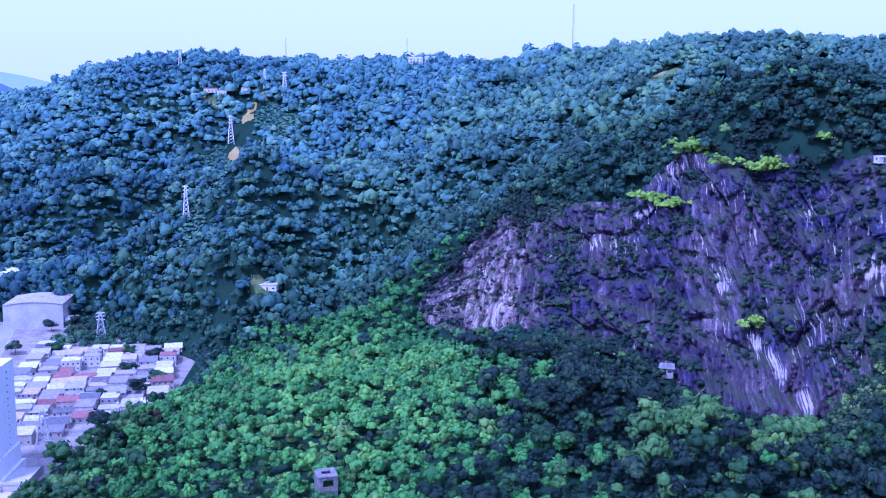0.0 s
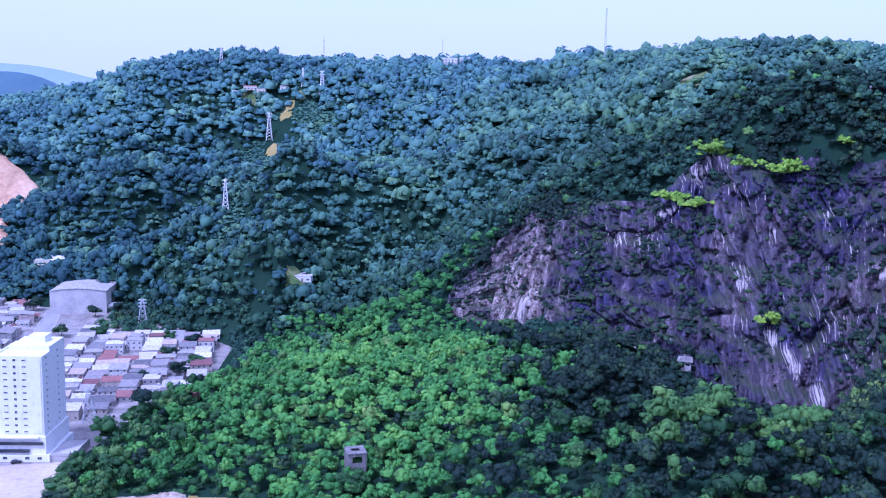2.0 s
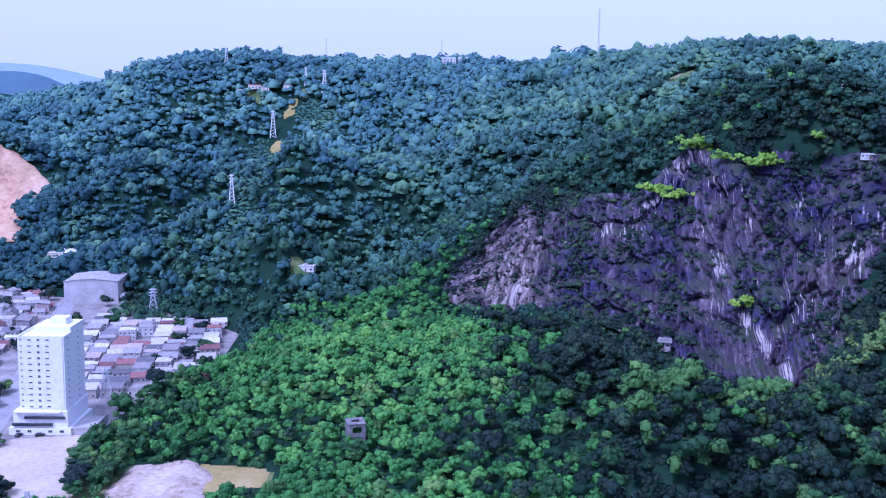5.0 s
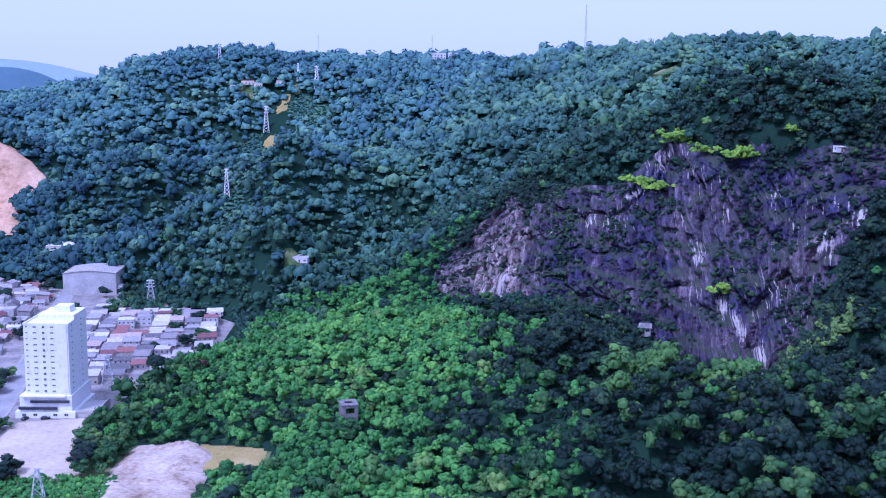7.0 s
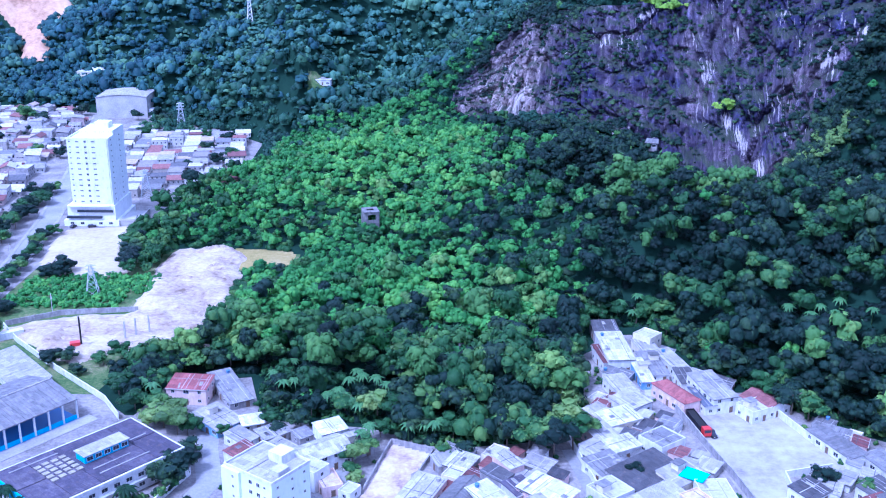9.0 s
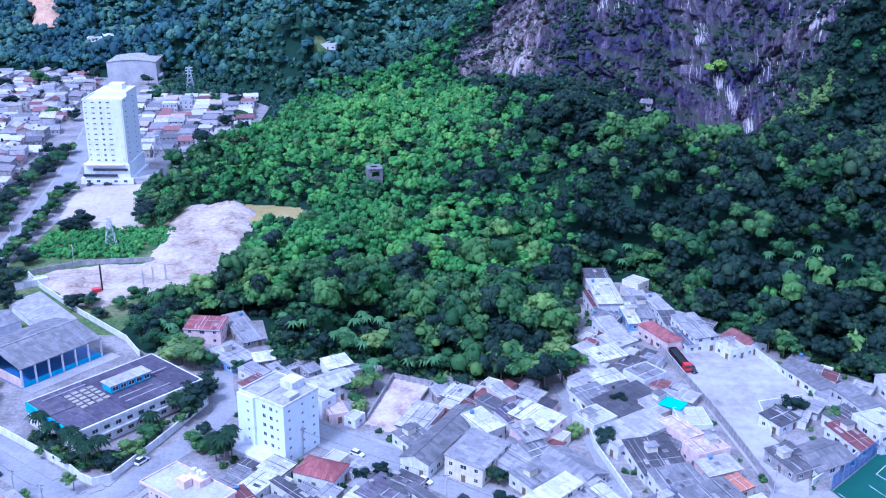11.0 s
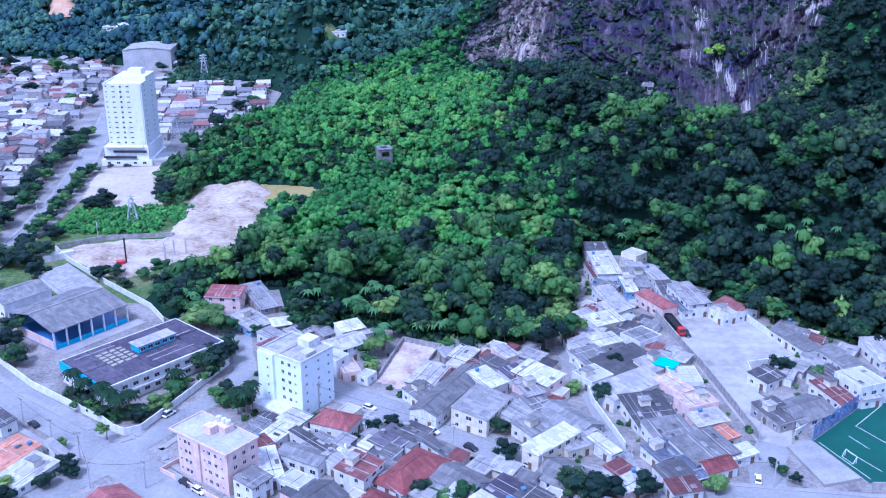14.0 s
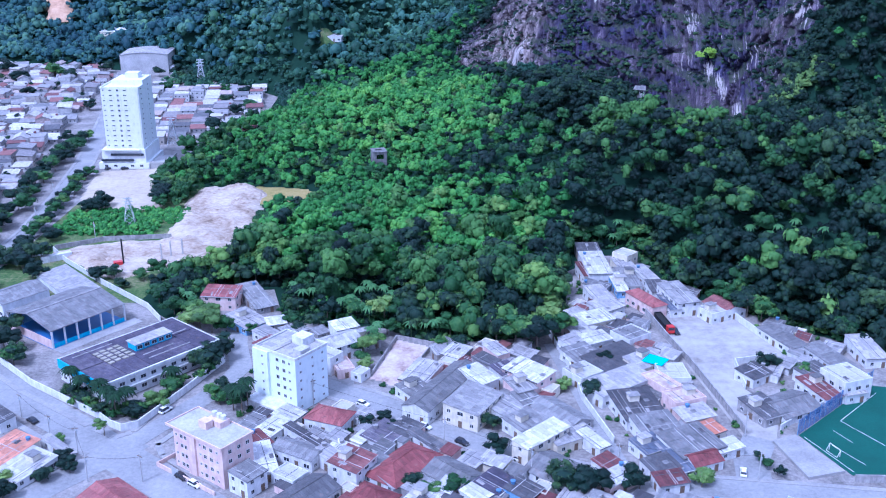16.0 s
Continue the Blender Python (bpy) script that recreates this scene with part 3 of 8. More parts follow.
lowered = np.clip((vv - 0.86) / 0.14, 0, 1)
pos[..., 2] = pos[..., 2] * (1 - lowered) + np.maximum(land(pos[..., 0], pos[..., 1]) - 2.0, pos[..., 2] - 3.0) * lowered
# west end painted as if lit, faint patches elsewhere, held back in the hollows
lit_pale = np.maximum(0.22 * np.clip(grain(length / 27, high / 19, 98) * 2 - 0.7, 0, 1), np.clip(1.5 - np.abs(length - 44) / 40 + 0.6 * (grain(length / 9, high / 14, 91) - 0.5), 0, 1) * np.clip(1.3 - vc, 0, 1) * 0.95) * (1 - 0.85 * np.clip(hollow * 1.5, 0, 1))
pale = np.clip(np.maximum(run * 1.15, 0.28 + 0.4 * np.clip(grain(length / 20, high / 13, 96) * 2 - 0.75, 0, 1)), 0, 1) * (1 - np.clip(hollow * 1.4, 0, 1)) * np.where(lit_pale > 0.35, 1.0, 0.92)
rock = mesh_object("cliff", pos.reshape(-1, 3), grid_faces(NU, NV), ROCK, tints=lit_pale.ravel())
for key, value in (("pale", pale), ("along", length + warp)):
    rock.data.attributes.new(key, "FLOAT", "POINT").data.foreach_set("value", value.ravel().astype(np.float32))
tagged(rock, "steep weathered grey and violet rock face with pale streaks", "cliff", kind="structure")


def rock_point(u, v):
    return Vector(pos[int(np.clip((v + 0.06) / 1.06, 0, 1) * (NV - 1)), int(np.clip(u, 0, 1) * (NU - 1))])


# shrubs rooted on the shelves of the rock and in its gullies
over = np.cross(np.gradient(pos, axis=1), np.gradient(pos, axis=0))
level = np.abs(over[..., 2]) / (np.linalg.norm(over, axis=-1) + 1e-6)
GROWTH = ((0.35, 1.0, 0.035, 0.2), (0.369, 0.58, 0.02, 0.22), (0.352, 0.2, 0.018, 0.16), (0.757, 0.65, 0.024, 0.14), (0.70, 0.345, 0.045, 0.05), (0.913, 0.82, 0.03, 0.09), (0.88, 0.2, 0.06, 0.08), (0.98, 0.05, 0.05, 0.12),
          (0.47, 0.6, 0.02, 0.1), (0.56, 0.24, 0.05, 0.03), (0.585, 0.68, 0.02, 0.06), (0.82, 0.9, 0.05, 0.05), (0.24, 0.78, 0.02, 0.14))
sown = spots(GROWTH) * 0.75 + np.clip(level * 1.9 - 0.75, 0, 0.6) * np.clip(2.2 * grain(length / 16, high / 9, 12) - 0.55, 0, 1) * np.where(uu < 0.3, 0.55, 1.0)
ii, jj = rng.integers(6, NV, 14000), rng.integers(3, NU - 3, 14000)
keep = rng.uniform(0, 1, 14000) < sown[ii, jj] * 0.75
sp = pos[ii, jj][keep] + np.array([-0.4, -0.6, 0.3])
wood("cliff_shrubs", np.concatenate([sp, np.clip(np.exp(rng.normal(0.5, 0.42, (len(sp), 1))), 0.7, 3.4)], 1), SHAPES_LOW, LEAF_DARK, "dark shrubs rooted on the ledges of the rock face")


LEAF_LEDGE = foliage("leaves_ledge", (0.09, 0.2, 0.02), (0.2, 0.36, 0.03), (0.32, 0.44, 0.05))


def clump(u, v, size, count, label, seed):
    """A bright grassy cushion of bushes on a ledge."""
    r = np.random.default_rng(seed)
    base = rock_point(u, v)
    rows = np.array([[base.x + r.normal() * size * 1.15 - 1.5, base.y - 3.5 + r.normal() * size * 0.4, base.z + 2.0 + r.normal() * size * 0.32, r.uniform(1.5, 3.0)] for _ in range(count)])
    return wood("ledge_bush", rows, SHAPES_MID, LEAF_LEDGE, label)


clump(0.635, 1.0, 4.6, 40, "bright yellow-green bushes on the upper ledge of the rock", 1)
clump(0.69, 0.965, 2.6, 14, "yellow-green bushes trailing from the upper ledge", 8)
clump(0.527, 0.94, 3.2, 20, "bright yellow-green bushes on a narrow ledge", 2)
clump(0.557, 0.85, 2.2, 10, "bright green bushes on a narrow ledge", 9)
clump(0.593, 0.76, 2.6, 16, "bright green bushes trailing down a ledge", 3)
clump(0.761, 0.935, 4.2, 44, "broad bright green bush on the rock's brow", 4)
clump(0.866, 0.985, 2.6, 12, "bright green bush at the top of the rock", 5)
r = np.random.default_rng(6)
run = r.uniform(0, 1, 70)
xs, ys = 157 + 23 * run + r.normal(0, 1.6, 70), 409 - 11 * run + r.normal(0, 1.6, 70)
wood("ledge_bush", np.stack([xs, ys, land(xs, ys) + r.uniform(4.0, 7.0, 70), r.uniform(1.8, 3.6, 70)], 1), SHAPES_MID, LEAF_YELLOW, "yellow-green bushes climbing the rock's eastern foot")
clump(0.704, 0.335, 3.6, 9, "green bushes on a shelf halfway up the rock", 7)

# trees overhanging the brow and standing along the foot
brow = along_line(TOP, rng.uniform(0, 1, 460)) + rng.normal(0, 1, (460, 3)) * (6.0, 6.0, 0.4) + np.array([0.5, 1.0, 0])
brow[:, 2] = land(brow[:, 0], brow[:, 1]) + rng.uniform(0.5, 4.5, 460)
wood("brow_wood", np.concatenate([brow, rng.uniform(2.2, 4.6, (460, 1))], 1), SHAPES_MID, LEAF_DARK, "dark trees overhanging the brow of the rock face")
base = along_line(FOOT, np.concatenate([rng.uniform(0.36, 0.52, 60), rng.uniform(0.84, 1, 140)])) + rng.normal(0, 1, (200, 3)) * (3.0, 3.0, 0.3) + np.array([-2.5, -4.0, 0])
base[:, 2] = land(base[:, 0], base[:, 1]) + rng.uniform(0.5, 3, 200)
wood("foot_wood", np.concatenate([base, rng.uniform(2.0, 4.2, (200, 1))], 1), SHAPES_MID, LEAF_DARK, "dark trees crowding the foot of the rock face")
lower = rng.uniform(0, 1, (230, 1))
east_foot = along_line(FOOT, rng.uniform(0.82, 1, 230)) + lower * np.array([-7.0, -15.0, 0]) + rng.normal(0, 1.5, (230, 3)) * (1, 1, 0)
east_foot[:, 2] = (east_foot[:, 2] + 2) * (1 - lower[:, 0]) + (land(east_foot[:, 0], east_foot[:, 1]) + 3) * lower[:, 0] + rng.uniform(-0.5, 2, 230)
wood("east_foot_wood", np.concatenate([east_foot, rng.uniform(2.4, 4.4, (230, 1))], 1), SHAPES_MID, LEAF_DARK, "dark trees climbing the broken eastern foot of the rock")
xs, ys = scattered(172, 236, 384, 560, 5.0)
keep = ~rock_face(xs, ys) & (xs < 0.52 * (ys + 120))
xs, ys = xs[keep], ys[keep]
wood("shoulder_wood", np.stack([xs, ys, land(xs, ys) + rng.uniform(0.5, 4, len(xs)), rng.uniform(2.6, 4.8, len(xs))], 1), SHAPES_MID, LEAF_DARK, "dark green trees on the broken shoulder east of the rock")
dome = rng.normal(0, 1, (130, 3))
dome = dome / np.linalg.norm(dome, axis=1)[:, None] * (16, 12, 11)
big_tree = np.array([62, 420, float(land(62, 420)) + 10]) + dome * (1, 1, 0.9)
big_tree = big_tree[dome[:, 2] > -3]
wood("great_tree", np.concatenate([big_tree, rng.uniform(2.6, 4.0, (len(big_tree), 1))], 1), SHAPES_FINE, LEAF_DARK, "great dark domed tree standing above the valley wood")

# ---- town: surfaces ----
def corrugated(name, stops, pitch=6.0, rough=0.75, metal=0.0):
    """Sheet or tile roofing: ribs down the slope, weathering in patches and streaks."""
    m, n, l, b = material(name, rough, metal, 0.3)
    patch, streak = noise_of(n, l, 0.35, 4), noise_of(n, l, 1.6, 5, 0.7, stretch=(2.2, 0.35, 1))
    info = n.new("ShaderNodeObjectInfo")
    mid = mixed(n, l, 0.5, patch.outputs[0], streak.outputs[0])
    mid = mixed(n, l, 0.22, mid, info.outputs["Random"])
    r = ramp_of(n, stops)
    l.new(mid, r.inputs[0])
    # rust, mould and leaf litter in uneven blots; single sheets replaced with others
    blot = ramp_of(n, [(0.53, (0, 0, 0)), (0.66, (0.5, 0.5, 0.5))])
    l.new(noise_of(n, l, 0.9, 6, 0.75).outputs[0], blot.inputs[0])
    hue = ramp_of(n, [(0.4, (0.06, 0.055, 0.055)), (0.52, (0.16, 0.11, 0.09)), (0.62, (0.3, 0.22, 0.19))])
    l.new(noise_of(n, l, 0.28, 2).outputs[0], hue.inputs[0])
    c = mixed(n, l, blot.outputs[0], r.outputs[0], hue.outputs[0])
    tb, bk = n.new("ShaderNodeTexCoord"), n.new("ShaderNodeTexBrick")
    bk.inputs["Scale"].default_value, bk.inputs["Brick Width"].default_value, bk.inputs["Row Height"].default_value = 1.0, 1.1, 2.3
    bk.inputs["Mortar Size"].default_value, bk.offset = 0.025, 0.0
    bk.inputs["Color1"].default_value, bk.inputs["Color2"].default_value, bk.inputs["Mortar"].default_value = (0.72, 0.71, 0.72, 1), (1.12, 1.1, 1.08, 1), (0.55, 0.54, 0.55, 1)
    l.new(tb.outputs["Object"], bk.inputs[0])
    l.new(mixed(n, l, 0.85, c, bk.outputs[0], "MULTIPLY"), b.inputs["Base Color"])
    tc, w = n.new("ShaderNodeTexCoord"), n.new("ShaderNodeTexWave")
    w.inputs["Scale"].default_value = pitch * 0.3
    l.new(tc.outputs["Object"], w.inputs[0])
    bumped(n, l, b, w.outputs[1], 0.6, 0.08)
    return m


def plaster(name, low, high):
    m, n, l, b = material(name, 0.85, 0, 0.25)
    patch, stain = noise_of(n, l, 0.5, 4), noise_of(n, l, 1.2, 6, 0.7, stretch=(1, 1, 0.18))
    r = ramp_of(n, [(0.3, tuple(c * 0.72 for c in low)), (0.45, low), (0.65, high)])
    l.new(mixed(n, l, 0.5, patch.outputs[0], stain.outputs[0]), r.inputs[0])
    l.new(r.outputs[0], b.inputs["Base Color"])
    bumped(n, l, b, stain.outputs[0], 0.2, 0.02)
    return m


ROOF_GREY = corrugated("fibre_cement", [(0.3, (0.11, 0.11, 0.115)), (0.5, (0.21, 0.21, 0.215)), (0.7, (0.33, 0.33, 0.335))])
ROOF_LIGHT = corrugated("pale_fibre_cement", [(0.3, (0.24, 0.24, 0.24)), (0.5, (0.37, 0.36, 0.36)), (0.7, (0.52, 0.5, 0.49))])
ROOF_DARK = corrugated("dark_fibre_cement", [(0.3, (0.05, 0.05, 0.06)), (0.5, (0.1, 0.1, 0.11)), (0.7, (0.17, 0.17, 0.18))])
ROOF_RED = corrugated("red_clay_tiles", [(0.3, (0.17, 0.05, 0.052)), (0.5, (0.29, 0.088, 0.088)), (0.7, (0.42, 0.17, 0.16))], 11)
ROOF_MAROON = corrugated("old_clay_tiles", [(0.3, (0.1, 0.04, 0.045)), (0.5, (0.2, 0.07, 0.07)), (0.7, (0.32, 0.15, 0.14))], 11)
ROOF_ORANGE = corrugated("orange_clay_tiles", [(0.3, (0.4, 0.14, 0.08)), (0.5, (0.6, 0.24, 0.15)), (0.7, (0.66, 0.34, 0.24))], 11)
ROOF_WHITE = corrugated("white_sheet", [(0.3, (0.34, 0.33, 0.33)), (0.46, (0.55, 0.54, 0.54)), (0.64, (0.7, 0.7, 0.7))], 6, 0.55)
ROOF_PURPLE = corrugated("dark_violet_sheet", [(0.3, (0.05, 0.045, 0.07)), (0.5, (0.09, 0.08, 0.12)), (0.7, (0.2, 0.18, 0.2))])
ROOF_SLATE = corrugated("slate_blue_sheet", [(0.3, (0.06, 0.07, 0.1)), (0.5, (0.11, 0.13, 0.18)), (0.7, (0.2, 0.22, 0.27))])
WALL_WHITE = plaster("white_plaster", (0.56, 0.56, 0.56), (0.74, 0.74, 0.74))
WALL_CREAM = plaster("cream_plaster", (0.6, 0.55, 0.44), (0.75, 0.7, 0.6))
WALL_PINK = plaster("pink_plaster", (0.6, 0.44, 0.4), (0.74, 0.6, 0.56))
WALL_BLUE = plaster("blue_plaster", (0.16, 0.3, 0.5), (0.3, 0.45, 0.62))
WALL_GREY = plaster("raw_plaster", (0.26, 0.25, 0.25), (0.45, 0.43, 0.42))
CYAN_PAINT = plaster("cyan_paint", (0.06, 0.34, 0.52), (0.1, 0.45, 0.64))
CONCRETE = speckled("concrete", [(0.3, (0.26, 0.25, 0.25)), (0.5, (0.42, 0.41, 0.4)), (0.7, (0.58, 0.56, 0.55))], 0.12, 1.2)
CONCRETE_PEACH = speckled("peach_concrete", [(0.34, (0.26, 0.18, 0.15)), (0.46, (0.44, 0.34, 0.3)), (0.56, (0.53, 0.45, 0.41)), (0.68, (0.6, 0.54, 0.5))], 0.14, 0.6)
LOT = speckled("stained_yard", [(0.33, (0.15, 0.135, 0.12)), (0.42, (0.28, 0.26, 0.24)), (0.52, (0.37, 0.352, 0.33)), (0.66, (0.45, 0.435, 0.415))], 0.04, 0.22, 0.85)
ASPHALT = speckled("worn_asphalt", [(0.3, (0.17, 0.17, 0.172)), (0.5, (0.27, 0.268, 0.268)), (0.72, (0.38, 0.372, 0.36))], 0.06, 0.9, 0.9, 0.15, 0.03)
PAVING = speckled("pavement_concrete", [(0.3, (0.2, 0.195, 0.19)), (0.5, (0.3, 0.29, 0.285)), (0.7, (0.4, 0.39, 0.375))], 0.15, 1.5)
YARD = speckled("packed_yard", [(0.32, (0.08, 0.075, 0.07)), (0.46, (0.2, 0.185, 0.175)), (0.66, (0.38, 0.35, 0.33))], 0.1, 0.9)
SAND = speckled("pale_sand", [(0.34, (0.28, 0.23, 0.165)), (0.46, (0.42, 0.355, 0.27)), (0.62, (0.52, 0.455, 0.365))], 0.035, 0.4, 0.95)
DIRT = speckled("cleared_dirt", [(0.36, (0.2, 0.145, 0.1)), (0.43, (0.36, 0.275, 0.205)), (0.51, (0.48, 0.395, 0.315)), (0.62, (0.61, 0.53, 0.45))], 0.07, 0.5, 0.95, 1.0, 1.2, stretch=(0.85, 1.2, 1.0))
CLAY = speckled("quarry_clay", [(0.36, (0.26, 0.14, 0.08)), (0.5, (0.5, 0.31, 0.19)), (0.64, (0.62, 0.43, 0.29))], 0.02, 0.25, 0.95, 0.6, 0.8)
GRASS = speckled("rough_grass", [(0.36, (0.025, 0.055, 0.018)), (0.48, (0.07, 0.13, 0.035)), (0.58, (0.17, 0.18, 0.08)), (0.66, (0.3, 0.26, 0.19))], 0.09, 0.8, 0.95, 0.6, 0.2)
DRY_GRASS = speckled("dry_grass", [(0.3, (0.16, 0.15, 0.04)), (0.5, (0.3, 0.24, 0.08)), (0.7, (0.45, 0.36, 0.18))], 0.05, 0.8, 0.95, 0.6, 0.2)
TURF = speckled("artificial_turf", [(0.3, (0.010, 0.065, 0.047)), (0.6, (0.015, 0.095, 0.066)), (0.8, (0.022, 0.13, 0.088))], 0.08, 2.0, 0.9)
WHITE_LINE = plaster("white_line", (0.7, 0.7, 0.7), (0.8, 0.8, 0.8))
STEEL = speckled("galvanised_steel", [(0.3, (0.4, 0.42, 0.44)), (0.7, (0.6, 0.62, 0.64))], 0.5, 4, 0.5, 0.1, 0.01, metal=0.4)
RUBBER = speckled("black_rubber", [(0.3, (0.012, 0.012, 0.013)), (0.7, (0.03, 0.03, 0.03))], 1, 6, 0.8)
WATER = material("pool_water", 0.1, 0, 0.5)[0]
WATER.node_tree.nodes["Principled BSDF"].inputs["Base Color"].default_value = (0.03, 0.35, 0.6, 1)
WINDOW_GLASS = material("window_glass", 0.08, 0, 0.5)[0]
WINDOW_GLASS.node_tree.nodes["Principled BSDF"].inputs["Base Color"].default_value = (0.035, 0.042, 0.055, 1)
WOODEN = speckled("painted_wood", [(0.3, (0.1, 0.07, 0.05)), (0.7, (0.24, 0.17, 0.12))], 0.5, 5)


def paint(name, c, rough=0.35):
    m = material(name, rough, 0.0, 0.5)[0]
    m.node_tree.nodes["Principled BSDF"].inputs["Base Color"].default_value = (*c, 1)
    return m


CAR_WHITE, CAR_BLACK, CAR_RED, CAR_SILVER = (paint("car_" + k, c) for k, c in
    (("white", (0.75, 0.75, 0.76)), ("black", (0.02, 0.02, 0.025)), ("red", (0.5, 0.03, 0.03)), ("silver", (0.4, 0.41, 0.43))))


# ---- town: building kit ----
def thing(name, label, category, m, group=""):
    e = new(name)
    e.empty_display_size = 0.5
    e.matrix_world = m
    return tagged(e, label, category, group)


def part(name, bm, mat, parent, label="", smooth=False):
    me = bpy.data.meshes.new(name)
    bm.to_mesh(me)
    bm.free()
    me.materials.append(mat)
    if smooth:
        me.polygons.foreach_set("use_smooth", [True] * len(me.polygons))
    ob = new(name, me)
    ob.parent = parent
    return tagged(ob, label)


def box(bm, x0, x1, y0, y1, z0, z1):
    v = [bm.verts.new((x, y, z)) for z in (z0, z1) for x, y in ((x0, y0), (x1, y0), (x1, y1), (x0, y1))]
    for f in ((3, 2, 1, 0), (4, 5, 6, 7), (0, 1, 5, 4), (1, 2, 6, 5), (2, 3, 7, 6), (3, 0, 4, 7)):
        bm.faces.new([v[k] for k in f])
    return v


def boxed(*dims):
    bm = bmesh.new()
    for d in dims:
        box(bm, *d)
    return bm


def slab(bm, corners, thick):
    """A plate under four corners."""
    top = [bm.verts.new(c) for c in corners]
    low = [bm.verts.new((c[0], c[1], c[2] - thick)) for c in corners]
    bm.faces.new(top)
    bm.faces.new(low[::-1])
    for k in range(len(corners)):
        j = (k + 1) % len(corners)
        bm.faces.new((top[j], top[k], low[k], low[j]))


def rod(bm, a, b, r, sides=6):
    a, b = Vector(a), Vector(b)
    d = (b - a).normalized()
    s = d.orthogonal().normalized()
    t = d.cross(s)
    rings = [[bm.verts.new(p + (s * math.cos(k * 6.2832 / sides) + t * math.sin(k * 6.2832 / sides)) * r) for k in range(sides)] for p in (a, b)]
    for k in range(sides):
        j = (k + 1) % sides
        bm.faces.new((rings[0][k], rings[0][j], rings[1][j], rings[1][k]))
    bm.faces.new(rings[0][::-1])
    bm.faces.new(rings[1])


def shared(name, bm, mat):
    me = bpy.data.meshes.new(name)
    bm.to_mesh(me)
    bm.free()
    me.materials.append(mat)
    return me


# window and door meshes, facing -y, standing 6 cm proud of the wall
def window_meshes(w, h, mat):
    t = 0.09
    f = boxed((-w / 2 - t, w / 2 + t, -0.08, 0.02, -h / 2 - t, -h / 2), (-w / 2 - t, w / 2 + t, -0.06, 0.02, h / 2, h / 2 + t),
              (-w / 2 - t, -w / 2, -0.06, 0.02, -h / 2, h / 2), (w / 2, w / 2 + t, -0.06, 0.02, -h / 2, h / 2), (-0.03, 0.03, -0.05, 0.02, -h / 2, h / 2))
    return shared("window", f, mat), shared("pane", boxed((-w / 2, w / 2, -0.02, 0.01, -h / 2, h / 2)), WINDOW_GLASS)


WIN_SMALL, WIN_WIDE, WIN_BATH = window_meshes(1.0, 1.0, WALL_WHITE), window_meshes(1.7, 1.1, WALL_WHITE), window_meshes(0.6, 0.6, WALL_WHITE)
WIN_SLIT = window_meshes(1.5, 0.5, WALL_WHITE)
DOOR_MESH = shared("door", boxed((-0.5, 0.5, -0.07, 0.02, 0, 2.1), (-0.58, -0.5, -0.1, 0.02, 0, 2.18), (0.5, 0.58, -0.1, 0.02, 0, 2.18)), WOODEN)
GATE_MESH = shared("garage_door", boxed(*[(-1.3, 1.3, -0.09, 0.0, k * 0.3 + 0.02, k * 0.3 + 0.29) for k in range(8)]), STEEL)


def put(name, mesh, parent, m):
    ob = new(name, mesh)
    ob.parent = parent
    ob.matrix_basis = m
    return ob


def put_window(parent, meshes, m):
    w = put("window", meshes[0], parent, m)
    put("pane", meshes[1], w, Matrix())


def facing(side, w, d):
    """Frame of a wall: s 0 south, 1 east, 2 north, 3 west; its length."""
    turn = Matrix.Rotation(side * math.pi / 2, 4, "Z")
    return turn @ Matrix.Translation((0, -(d if side % 2 == 0 else w) / 2, 0)), (w if side % 2 == 0 else d)


FOOTPRINTS, STREETS = [], []


